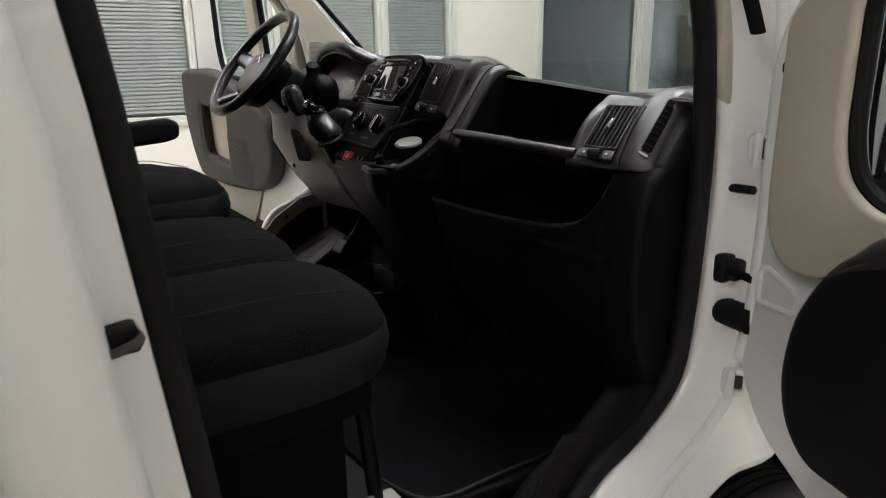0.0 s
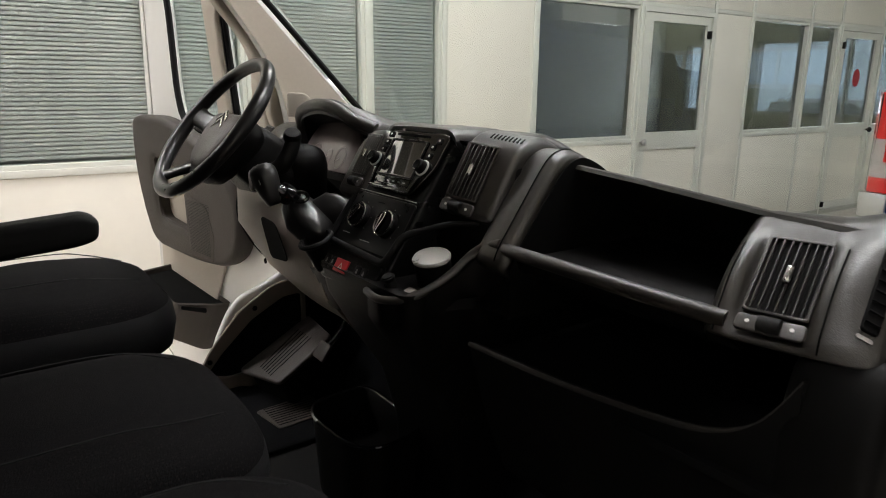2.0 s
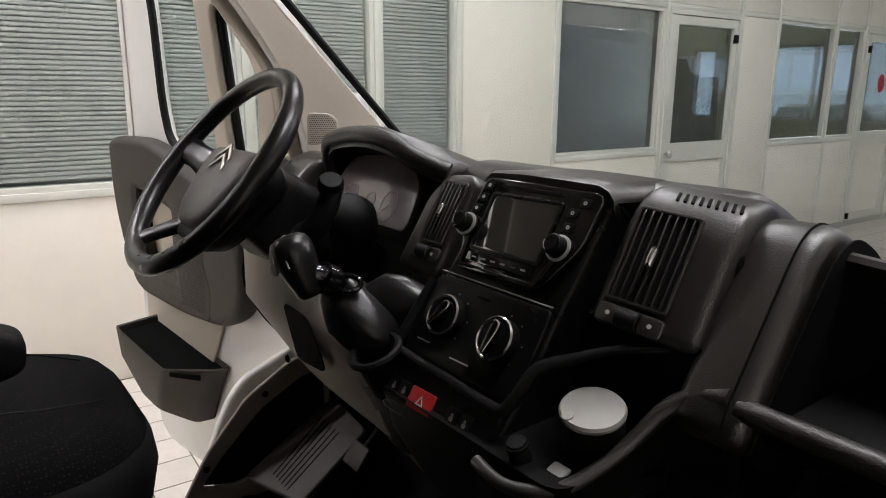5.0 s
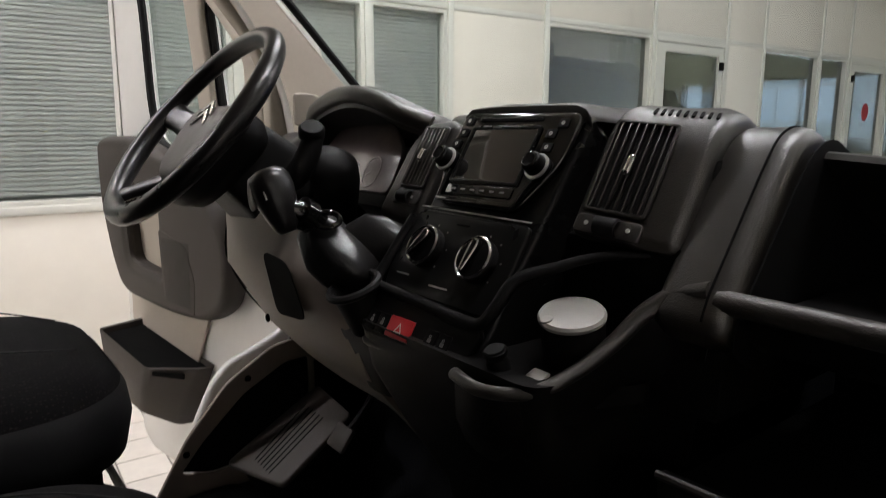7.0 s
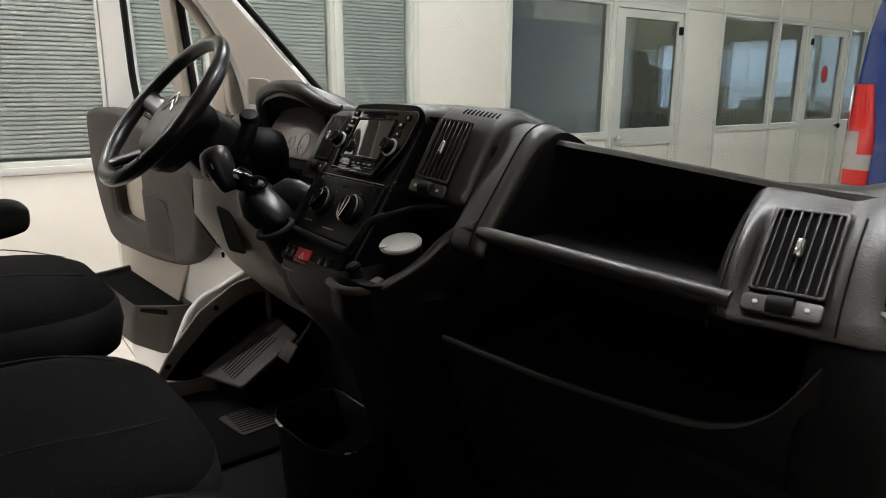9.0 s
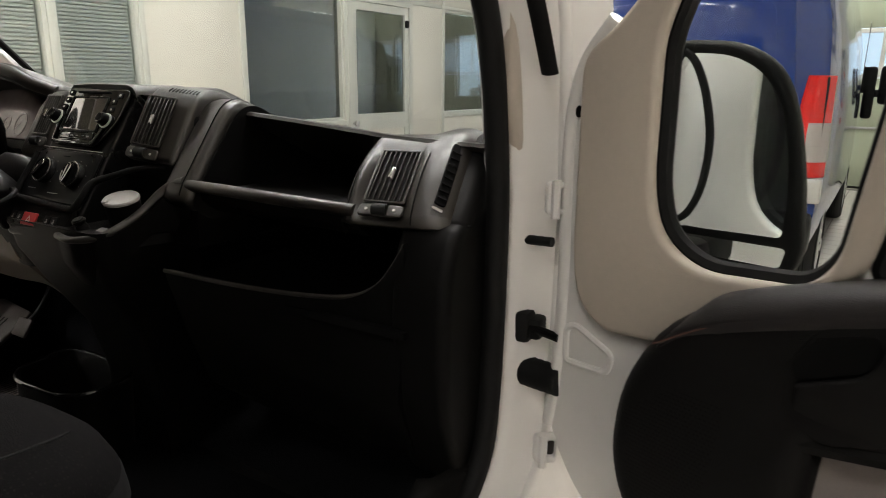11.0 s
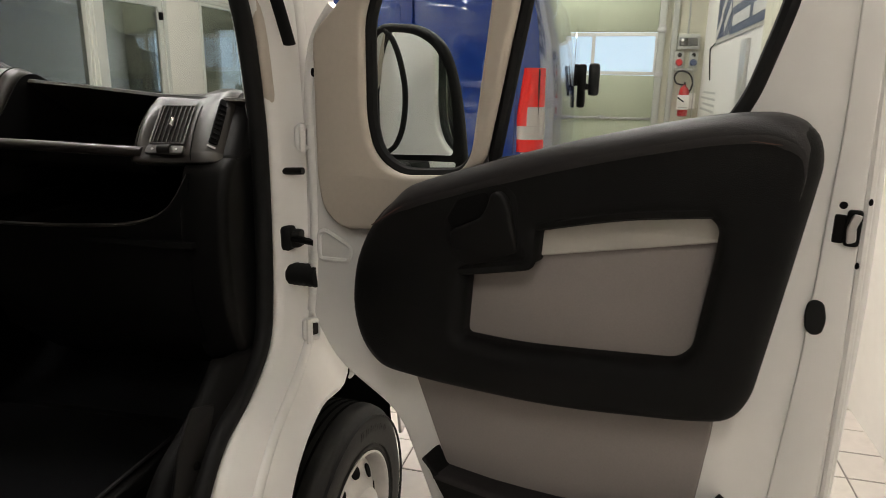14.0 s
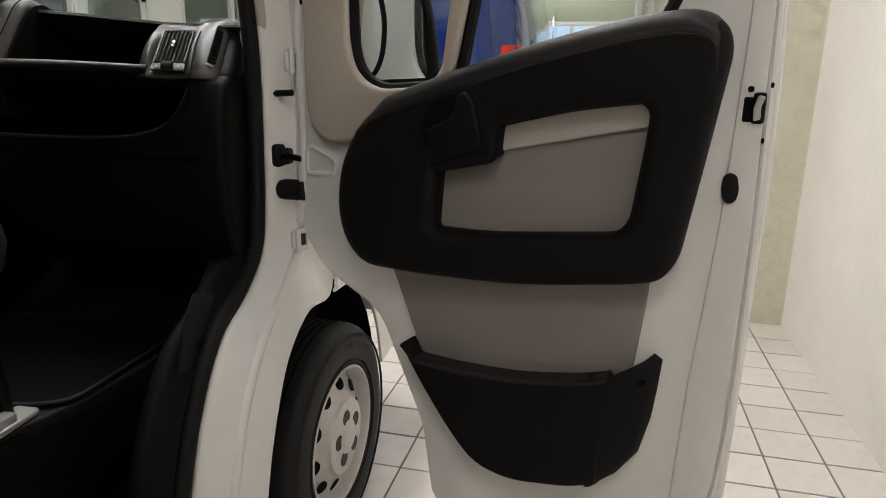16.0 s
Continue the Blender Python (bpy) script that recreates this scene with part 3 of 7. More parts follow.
for k in range(4):
    part("print_bar", box(9.75, 11.6 - 0.3 * (k % 2), SOUTH + 0.0005, SOUTH + 0.0025, 1.10 + 0.085 * k, 1.13 + 0.085 * k), GREYBOX, notice)
pipe = mesh_thing("wall_pipe", merge(tube([(EAST - 0.05, -2.56, 2.28), (EAST - 0.05, -2.56, 4.5)], 0.016, 8), tube(spline([(EAST - 0.06, -2.66, 2.03), (EAST - 0.15, -2.68, 1.72), (EAST - 0.15, -2.72, 1.4), (EAST - 0.13, -2.72, 0.8)], 6), 0.008, 6)), GREYBOX, "grey conduit and hanging cable on the wall", "pipe", HALL)
mesh_thing("wall_duct", box(EAST - 0.06, EAST - 0.004, -2.40, -2.31, 0.05, 4.4, 0.006), GREYBOX, "grey upright cable duct beside the door track", "duct", HALL)
banner = thing("wall_banner", "white and navy advertising banner hung on the wall", "banner", HALL)
part("cloth", box(6.4, 10.3, SOUTH + 0.006, SOUTH + 0.012, 2.03, 3.3), PALECLOTH, banner)
part("dark_field", box(8.9, 10.25, SOUTH + 0.013, SOUTH + 0.016, 2.09, 3.25), NAVY, banner)
part("lower_band", box(6.45, 8.85, SOUTH + 0.013, SOUTH + 0.016, 2.07, 2.38), NAVY, banner)
for a, b2, z, hh in ((6.6, 7.3, 2.16, 0.12), (7.5, 8.7, 2.16, 0.12), (6.6, 8.5, 2.55, 0.20), (6.8, 8.7, 2.90, 0.14)):
    part("print_bar", box(a, b2, SOUTH + 0.017, SOUTH + 0.020, z, z + hh), PRINT if z < 2.3 else BLACK, banner)
for a, z in ((9.2, 2.3), (9.55, 2.5), (9.95, 2.25), (9.4, 2.8)):
    part("print_bar", xf(box(-0.28, 0.28, -0.001, 0.001, -0.06, 0.06), Matrix.Translation((a, SOUTH + 0.018, z)) @ Matrix.Rotation(radians(24), 4, "Y")), PRINT, banner)
cord = mesh_thing("banner_cord", tube(spline([(10.27, SOUTH + 0.015, 2.05), (10.55, SOUTH + 0.015, 2.02), (10.82, SOUTH + 0.015, 1.99), (10.70, SOUTH + 0.012, 1.75), (10.52, SOUTH + 0.012, 1.55)], 6), 0.009, 6), RUBBER, "dark cord hanging from the banner corner", "cord", HALL)
strip = mesh_thing("wall_strip", box(7.33, 7.70, SOUTH + 0.001, SOUTH + 0.04, 1.30, 1.95, 0.004), SILVER, "narrow metal strip fixed upright to the wall", "strip", HALL)

# ceiling lamps, added out of view, each with its own tuned power
for x, y in LAMPS:
    lamp = thing("ceiling_lamp", "long fluorescent batten lamp, unseen, added under the ceiling", "lamp", HALL, "ceiling lamps")
    part("housing", box(x - 0.78, x + 0.78, y - 0.07, y + 0.07, 4.30, 4.36, 0.01), SILVER, lamp)
    part("rod", tube([(x, y, 4.36), (x, y, ROOF)], 0.008, 6), STEEL, lamp)
    part("tube", xf(tube([(-0.75, 0, 0), (0.75, 0, 0)], 0.02, 8), Matrix.Translation((x, y, 4.275))), LIGHT, lamp)
    data = bpy.data.lights.new("lamp_light", "AREA")
    data.shape, data.size, data.size_y, data.energy, data.color = "RECTANGLE", 1.5, 0.16, LAMP_POWER * (0.6 if x > 5.5 and y > 0 else 1.15 if x in (-2.0, 0.4, 2.4) else 1.5 if 1 < x < 2 else 0.85 if x == -2.2 else 0.95), LAMP_TINT
    lo = new("lamp_light", data)
    lo.matrix_world = HALL @ pose(x, y, 4.24)


# ---- the blue van ahead ----
def wheel(parent, cx, cy, cz, r, side, name="wheel", steer=0.0):
    """Steel wheel with its tyre; side is +1 where the outer face looks to +y."""
    m = face_to((cx, cy, cz), (-math.sin(radians(steer)), side * math.cos(radians(steer)), 0))
    k = r / 0.345
    tyre_bm = revolve([(0.205, -0.02), (0.213, -0.004), (0.226, 0.003), (0.232, 0.001), (0.262, 0.008), (0.300, 0.006), (0.326, -0.006), (0.340, -0.022), (0.345, -0.04), (0.346, -0.16), (0.335, -0.19), (0.30, -0.205), (0.205, -0.20), (0.2, -0.19)], 56)
    xf(tyre_bm, Matrix.Diagonal((k, k, 1, 1)))
    w = part(name, xf(tyre_bm, m), TYRE, parent, "worn black tyre on a silver steel wheel")
    rim = revolve([(0.199, -0.008), (0.203, 0.002), (0.197, 0.004), (0.191, -0.004), (0.187, -0.030), (0.181, -0.040), (0.172, -0.035), (0.114, -0.006), (0.110, 0.003), (0.107, 0.009), (0.098, 0.012), (0.050, 0.014), (0.040, 0.020), (0.028, 0.022), (0.0, 0.023)], 56)
    part("rim", xf(xf(rim, Matrix.Diagonal((k * 1.07, k * 1.07, 1, 1))), m), STEEL, w)
    hole = finish("vent_hole", plate(oval(0, 0, 0.0195, 0.0225, 18), 0.004), VOID)
    for i in range(10):
        a = 2 * math.pi * i / 10 + 0.15
        h = new("vent_hole", hole)
        h.parent = w
        h.matrix_local = m @ Matrix.Rotation(a, 4, "Z") @ Matrix.Translation((0.1600 * k, 0, -0.0240)) @ Matrix.Rotation(radians(26), 4, "Y")
    for i in range(5):
        a = 2 * math.pi * i / 5 + 0.45
        part("bolt_recess", xf(revolve([(0.023, -0.001), (0.0225, 0.0016), (0.019, 0.0012), (0.017, 0.0009), (0, 0.0008)], 20), m @ Matrix.Rotation(a, 4, "Z") @ Matrix.Translation((0.066 * k, 0, 0.0134))), DARKHOLE, w)
    for i in range(6):
        a = radians(52 + i * 7)
        part("sidewall_mark", xf(plate(rect(-0.012, 0.012, -0.010, 0.010, 0.003), 0.0016, [rect(-0.007, 0.007, -0.005, 0.005, 0.002)]), m @ Matrix.Rotation(a, 4, "Z") @ Matrix.Translation((0.281 * k, 0, 0.0062))), TYRE, w)
    for rr in (0.236, 0.318):
        part("sidewall_rib", xf(revolve([((rr - 0.002) * k, 0.002), ((rr - 0.001) * k, 0.0085), ((rr + 0.001) * k, 0.0085), ((rr + 0.002) * k, 0.0)], 56), m), TYRE, w)
    for i in range(5):
        rr = 0.3465 * k
        part("tread_groove", xf(revolve([(rr - 0.004, -0.055 - i * 0.022), (rr + 0.0012, -0.055 - i * 0.022), (rr + 0.0012, -0.061 - i * 0.022), (rr - 0.004, -0.061 - i * 0.022)], 48), m), VOID, w)
    return w


def blue_van():
    x0, yc = 0.0, 0.0
    v = thing("blue_van", "blue high-roofed panel van seen from behind", "van", HALL @ Matrix.Translation((5.0, -0.055, 0)) @ Matrix.Rotation(radians(0.6), 4, "Z"))

    def ring(x, half, low, high, tuck):
        pts = [(-half + 0.03, low), (half - 0.03, low), (half, low + 0.25), (half, 1.35), (half - tuck * 0.35, 1.9), (half - tuck, high - 0.18), (half - tuck - 0.16, high), (-half + tuck + 0.16, high), (-half + tuck, high - 0.18), (-half + tuck * 0.35, 1.9), (-half, 1.35), (-half, low + 0.25)]
        return [Vector((x, yc + p[0], p[1])) for p in rounded(pts, 0.06, 3)]

    rings = [ring(x0, 0.96, 0.50, 2.46, 0.14), ring(x0 + 0.03, 1.005, 0.48, 2.50, 0.14), ring(x0 + 0.10, 1.025, 0.48, 2.52, 0.14), ring(x0 + 3.5, 1.025, 0.48, 2.52, 0.14), ring(x0 + 4.1, 0.99, 0.5, 2.25, 0.2), ring(x0 + 4.6, 0.97, 0.5, 1.45, 0.12), ring(x0 + 5.05, 0.9, 0.5, 1.1, 0.1)]
    part("body", loft(rings), BLUE, v)
    turn = axes((x0 - 0.006, yc, 0), (0, -1, 0), (0, 0, 1), (-1, 0, 0))
    for s in (-1, 1):
        leaf = part("rear_door", xf(plate(rounded([(s * 0.008, 0.78), (s * 0.80, 0.78), (s * 0.82, 1.4), (s * 0.72, 2.32), (s * 0.008, 2.36)], 0.05), 0.02, bevel=0.008), turn), BLUE, v)
        part("door_swage", xf(plate(rect(min(s * 0.1, s * 0.66), max(s * 0.1, s * 0.66), 1.02, 1.30, 0.05), 0.008, bevel=0.003), turn @ Matrix.Translation((0, 0, 0.021))), BLUE, leaf)
        part("rear_window", xf(plate(rounded([(s * 0.10, 1.45), (s * 0.70, 1.45), (s * 0.64, 2.05), (s * 0.10, 2.08)], 0.07), 0.008, bevel=0.003), turn @ Matrix.Translation((0, 0, 0.021))), BLUE, leaf)
        tl = part("tail_lamp", box(x0 + 0.004, x0 + 0.05, min(yc + s * 0.86, yc + s * 0.99), max(yc + s * 0.86, yc + s * 0.99), 0.975, 1.595, 0.01), RUBBER, v, "tall red and clear tail lamp")

        def lens(z0, z1, mat, nm, a=0, e=5):
            rows = []
            for z in (z0, (z0 + z1) / 2, z1):
                lean, tap = (z - 0.9) * 0.03, max(0.0, z - 1.25) * 0.16
                sec = [(-0.012, 0.84 - lean + tap), (-0.030, 0.875 - lean + tap), (-0.034, 0.915 - lean + tap * 0.7), (-0.018, 0.975 - lean), (0.05, 1.028 - lean * 0.4), (0.10, 1.034 - lean * 0.4)]
                rows.append([Vector((x0 + p[0], yc + s * p[1], z)) for p in sec[a:e + 1]])
            return part(nm, slab(rows, 0.03, (1, -s * 0.5, 0)), mat, tl, smooth=60)

        lens(1.3124, 1.6013, REDLENS, "red_lens")
        lens(1.168, 1.3119, REDLENS, "red_lens", 0, 2)
        lens(1.168, 1.3119, CLEARLENS, "clear_lens", 2, 5)
        lens(1.0663, 1.1674, CLEARLENS, "clear_lens")
        lens(0.97, 1.0658, REDLENS, "red_lens")
        part("rear_corner_trim", box(x0 - 0.02, x0 + 0.06, min(yc + s * 0.86, yc + s * 1.03), max(yc + s * 0.86, yc + s * 1.03), 0.80, 0.965, 0.015), SILVER, v)
    part("bumper", box(x0 - 0.14, x0 + 0.10, yc - 1.0, yc + 1.0, 0.45, 0.74, 0.04), BLACK, v)
    part("high_brake_lamp", box(x0 - 0.02, x0 + 0.04, yc - 0.18, yc + 0.18, 2.39, 2.43, 0.006), REDLENS, v)
    for s in (-1, 1):
        part("cab_window", xf(plate(rounded([(3.25, 1.45), (4.3, 1.45), (4.05, 2.1), (3.3, 2.15)], 0.06), 0.006), axes((x0, yc + s * 1.0, 0), (1, 0, 0), (0, 0, 1), (0, -1, 0)) @ Matrix.Translation((0, 0, -0.003 - s * 0.025))), SCREEN, v)
        mir = part("door_mirror", box(x0 + 4.15, x0 + 4.25, min(yc + s * 1.155, yc + s * 1.30), max(yc + s * 1.155, yc + s * 1.30), 1.32, 1.74, 0.04), BLACK, v)
        part("mirror_stem", box(x0 + 4.14, x0 + 4.24, min(yc + s * 1.015, yc + s * 1.125), max(yc + s * 1.015, yc + s * 1.125), 1.16, 1.73, 0.035), BLACK, mir)
        part("mirror_link", box(x0 + 4.17, x0 + 4.22, min(yc + s * 1.11, yc + s * 1.17), max(yc + s * 1.11, yc + s * 1.17), 1.40, 1.48, 0.01), BLACK, mir)
        part("mirror_arm", box(x0 + 4.16, x0 + 4.22, min(yc + s * 0.93, yc + s * 1.03), max(yc + s * 0.93, yc + s * 1.03), 1.48, 1.54, 0.012), SILVER, mir)
        wheel(v, x0 + 0.95, yc + s * 1.0, 0.345, 0.345, s)
        wheel(v, x0 + 4.2, yc + s * 0.98, 0.345, 0.345, s)
    part("handle_strip", box(x0 - 0.045, x0 - 0.020, yc - 0.30, yc + 0.30, 1.335, 1.365, 0.006), CHROME, v, "bright strip above the plate recess")
    return v


blue_van()
parked_car(HALL @ Matrix.Translation((15.4, 6.0, -0.06)) @ Matrix.Rotation(radians(80), 4, "Z"))

# ---- the white van ----
FLOOR_Z = 0.70
JAMB = [(0.66, 2.12), (0.84, 1.90), (1.00, 1.667), (1.05, 1.46), (1.06, 1.30), (1.05, 1.05), (1.02, 0.93), (0.92, 0.85), (0.80, 0.79), (0.70, 0.66), (0.63, 0.49), (0.60, 0.34)]
STEP = [(0.73, 2.14), (0.92, 1.92), (1.08, 1.70), (1.12, 1.47), (1.13, 1.30), (1.12, 1.05), (1.10, 0.93), (1.01, 0.84), (0.875, 0.755), (0.765, 0.63), (0.695, 0.48), (0.665, 0.34)]
OUTER = [(0.78, 2.14), (0.98, 1.92), (1.14, 1.72), (1.18, 1.47), (1.19, 1.30), (1.195, 1.05), (1.19, 0.778), (1.015, 0.770), (0.885, 0.705), (0.805, 0.595), (0.745, 0.46), (0.715, 0.33)]
SCREEN_EDGE = [(1.44, 1.41), (1.276, 1.578), (1.034, 1.829), (0.70, 2.17)]


def line3(pts, y, n=5, dx=0.0):
    return spline([(p[0] + dx, y, p[1]) for p in pts], n)


van = thing("van", "white panel van with both front doors open", "van")
for s in (-1, 1):
    rows = [line3(JAMB, s * 0.855, dx=-0.012), line3(JAMB, s * 0.90), line3(JAMB, s * 0.915, dx=0.012), line3(STEP, s * 0.950), line3(STEP, s * 0.962, dx=0.012), line3(OUTER, s * 0.995), line3(OUTER, s * 1.005, dx=0.012), line3(OUTER, s * 0.985, dx=0.03)]
    part("door_pillar", slab(rows, 0.012, (0.6, -s * 0.8, 0)), WHITE, van, "white front door pillar and sill", smooth=60)
    part("pillar_fold", tube(line3(STEP, s * 0.949, dx=0.006), 0.013, 12), WHITE, van)
    part("door_seal", tube(line3(JAMB if s < 0 else JAMB[:4], s * (0.882 if s < 0 else 0.915), dx=-0.030 if s < 0 else 0.0), 0.019 if s < 0 else 0.010, 10), RUBBER, van)
    arch = [(1.205 + 0.46 * math.cos(radians(a)), 0.31 + 0.46 * math.sin(radians(a))) for a in range(92, 2, -10)]
    wing = [(1.205, 1.38), (1.205, 1.05), (1.205, 0.78)] + arch + [(1.67, 0.35), (2.00, 0.36), (2.02, 0.85), (1.70, 1.18)]
    m = axes((0, s * 1.008, 0), (1, 0, 0), (0, 0, 1), (0, -1, 0))
    part("front_wing", xf(plate(wing, 0.012, bevel=0.004), m if s < 0 else m @ Matrix.Translation((0, 0, 0.012))), WHITE, van)
    liner = loft([[Vector((1.22 + r * math.cos(radians(a)), s * y, 0.31 + r * math.sin(radians(a)))) for a in range(-8, 189, 14)] for r, y in ((0.455, 0.985), (0.47, 0.93), (0.46, 0.70))], caps=False, closed=False)
    part("arch_liner", liner, VOID, van, "black wheel arch lining")
    part("arch_back", xf(plate(oval(1.22, 0.31, 0.46, 0.46), 0.01), axes((0, s * 0.70, 0), (1, 0, 0), (0, 0, 1), (0, -1, 0))), VOID, van)
    wheel(van, 1.215, s * 1.025, 0.312, 0.335, s, "front_wheel", -5 * s)
    # rear jamb of the door opening
    rows = []
    for dx, y in ((-0.19, 0.998), (-0.06, 1.005), (-0.050, 0.998), (-0.046, 0.962), (-0.012, 0.952), (-0.006, 0.905), (0.0, 0.86), (-0.05, 0.84)):
        rows.append([Vector((0.05 + (1.6 - z) * 0.1 * (1 if z < 1.7 else 1.6) + dx, s * y, z)) for z in (0.34, 0.6, 0.9, 1.2, 1.5, 1.7, 1.9, 2.15)])
    part("rear_door_pillar", slab(rows, 0.012, (-1, -s * 0.3, 0)), WHITE, van, "white pillar behind the front door", smooth=60)
    part("door_seal", tube([(0.058 + (1.6 - z) * 0.1 * (1 if z < 1.7 else 1.6), s * 0.885, z) for z in (0.34, 0.6, 0.9, 1.2, 1.5, 1.7, 1.9, 2.15)], 0.021, 10), RUBBER, van)
    part("pillar_trim", xf(plate([(0.075 + (1.6 - z) * 0.1, z) for z in (0.36, 2.1)] + [(-0.14, 2.1), (-0.14, 0.36)], 0.03, bevel=0.01), axes((0, s * 0.86, 0), (1, 0, 0), (0, 0, 1), (0, -1, 0)) @ Matrix.Translation((0, 0, -0.03 if s < 0 else 0.0))), BLACK, van, "black inner pillar trim")
    side = [(-4.0, 0.36), (-0.085, 0.36), (-0.065, 1.2), (-0.10, 1.7), (-0.16, 2.2), (-4.0, 2.3)]
    part("side_panel", xf(plate(side, 0.02, bevel=0.004), axes((0, s * 1.005, 0), (1, 0, 0), (0, 0, 1), (0, -1, 0)) @ Matrix.Translation((0, 0, -0.02 if s > 0 else 0.0))), WHITE, van)
    # inner windscreen pillar
    pil = [(1.44, 1.40), (1.276, 1.572), (1.034, 1.823), (0.70, 2.165), (0.62, 2.16), (0.885, 1.832), (0.985, 1.710), (1.02, 1.62), (1.02, 1.52), (1.08, 1.40)]
    part("pillar_trim", xf(plate(rounded(pil, [0, 0, 0, 0, 0, 0.02, 0.05, 0.05, 0.03, 0]), 0.05, bevel=0.012), axes((0 if s < 0 else -0.02, s * (0.86 if s < 0 else 0.89), 0), (1, 0, 0), (0, 0, 1), (0, -1, 0)) @ Matrix.Translation((0, 0, -0.05 if s > 0 else 0.0))), TAN, van, "beige windscreen pillar trim")
    part("outer_pillar", tube(line3(SCREEN_EDGE, s * (0.915 if s < 0 else 0.945), dx=0.03 if s < 0 else -0.05), 0.035, 10), WHITE, van)
    if s < 0:
        part("drip_strip", tube(spline([(1.035, s * 0.958, 1.575), (0.965, s * 0.958, 1.68), (0.87, s * 0.955, 1.80), (0.76, s * 0.945, 1.94)], 4), 0.014, 10, flat=0.5), RUBBER, van, "black drip strip on the pillar")
    part("screen_seal", tube(line3(SCREEN_EDGE, s * (0.862 if s < 0 else 0.888), dx=0.012 if s < 0 else -0.002), 0.010, 8), RUBBER, van)
    # kick panel inside the sill
    inner = [(p[0] - 0.055, p[1]) for p in JAMB[6:]]
    kick = [line3(inner, s * 0.875), line3(inner, s * 0.862, dx=-0.02), line3(inner, s * 0.85, dx=-0.065), line3(inner, s * 0.83, dx=-0.08)]
    if s < 0:
        part("kick_panel", slab(kick, 0.012, (0.3, -s, 0)), BLACK, van, "black sill trim", smooth=60)
        part("trim_screw", xf(revolve([(0.009, 0), (0.008, 0.004), (0, 0.005)], 10), face_to((0.720, s * 0.8745, 0.788), (0, s, 0))), VOID, van)
        part("kick_cover", xf(plate(rounded([(0.640, 0.757), (0.671, 0.845), (0.722, 0.906), (0.802, 0.876), (0.768, 0.815), (0.729, 0.729)], 0.012), 0.006, bevel=0.0025), axes((0, -0.868, 0), (1, 0, 0), (0, 0, 1), (0, -1, 0))), SOFT, van, "dark plastic cover at the foot of the pillar")
    part("step_tray", box(-0.3, 0.98, min(s * 0.64, s * 0.90), max(s * 0.64, s * 0.90), 0.40, 0.43, 0.008), MATTRIM, van, "black plastic cab step")
    part("step_riser", box(-0.3, 0.98, min(s * 0.62, s * 0.645), max(s * 0.62, s * 0.645), 0.42, FLOOR_Z - 0.01, 0.006), BLACK, van)
    part("sill_strip", box(0.36, 0.60, min(s * 0.70, s * 0.88), max(s * 0.70, s * 0.88), 0.431, 0.440, 0.003), SILVER, van)

# windscreen, roof, bonnet, back of the cab
rows = []
for i in range(9):
    y = -0.87 + 1.74 * i / 8
    bow = 0.10 * (1 - (y / 0.87) ** 2)
    rows.append([Vector((p[0] + bow, y, p[1])) for p in [(1.545, 1.302)] + SCREEN_EDGE])
screen = part("windscreen", slab(rows, 0.005, (1, 0, 0.8)), CLEAR, van, "clear curved windscreen")
screen.visible_shadow = False
part("roof", box(-4.0, 0.74, -0.98, 0.98, 2.18, 2.24, 0.02), WHITE, van)
part("headlining", box(-0.5, 0.70, -0.86, 0.86, 2.13, 2.17, 0.01), TAN, van)
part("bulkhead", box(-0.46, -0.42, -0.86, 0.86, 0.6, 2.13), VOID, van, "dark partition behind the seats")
part("cargo_floor", box(-4.0, -0.42, -0.98, 0.98, 0.52, 0.56), MATTRIM, van)
for s in (-1, 1):
    wheel(van, -2.55, s * 0.985, 0.335, 0.335, s, "rear_wheel")
part("rear_end", box(-4.02, -3.98, -0.98, 0.98, 0.36, 2.2), WHITE, van)
part("cowl", xf(slab([[Vector((1.41, -0.92, 1.325)), Vector((1.51, 0, 1.325)), Vector((1.41, 0.92, 1.325))], [Vector((1.50, -0.93, 1.30)), Vector((1.62, 0, 1.30)), Vector((1.50, 0.93, 1.30))]], 0.02, (0, 0, -1)), Matrix.Identity(4)), BLACK, van, "black scuttle below the windscreen")
part("wiper", tube(spline([(1.50, -0.80, 1.362), (1.56, -0.30, 1.342), (1.58, 0.1, 1.328)], 5), 0.008, 6), RUBBER, van)
bonnet = []
for x, z, w in ((1.50, 1.29, 0.93), (1.66, 1.22, 0.93), (1.88, 1.02, 0.90), (2.02, 0.80, 0.86), (2.06, 0.42, 0.84)):
    bonnet.append([Vector((x + 0.08 * (1 - (y / 0.93) ** 2), y * w / 0.93, z)) for y in (-1.0, -0.6, -0.2, 0.2, 0.6, 1.0)])
part("bonnet", slab(bonnet, 0.015, (-0.6, 0, -0.8)), WHITE, van, smooth=60)
floor_edge = [(-0.42, -0.64), (0.48, -0.64), (0.56, -0.675), (0.74, -0.70), (0.90, -0.70), (1.06, -0.84), (1.06, 0.84), (0.68, 0.84), (0.58, 0.66), (-0.42, 0.64)]
part("cab_floor", xf(plate(rounded(floor_edge, 0.04), 0.03, bevel=0.006), Matrix.Translation((0, 0, FLOOR_Z - 0.03))), MATTRIM, van, "black rubber cab floor")
part("toe_board", slab([[Vector((1.02, y, FLOOR_Z)) for y in (-0.86, 0.86)], [Vector((1.14, y, FLOOR_Z + 0.05)) for y in (-0.86, 0.86)], [Vector((1.32, y, 1.05)) for y in (-0.86, 0.86)], [Vector((1.36, y, 1.30)) for y in (-0.86, 0.86)]], 0.02, (1, 0, -0.3)), CARPET, van)
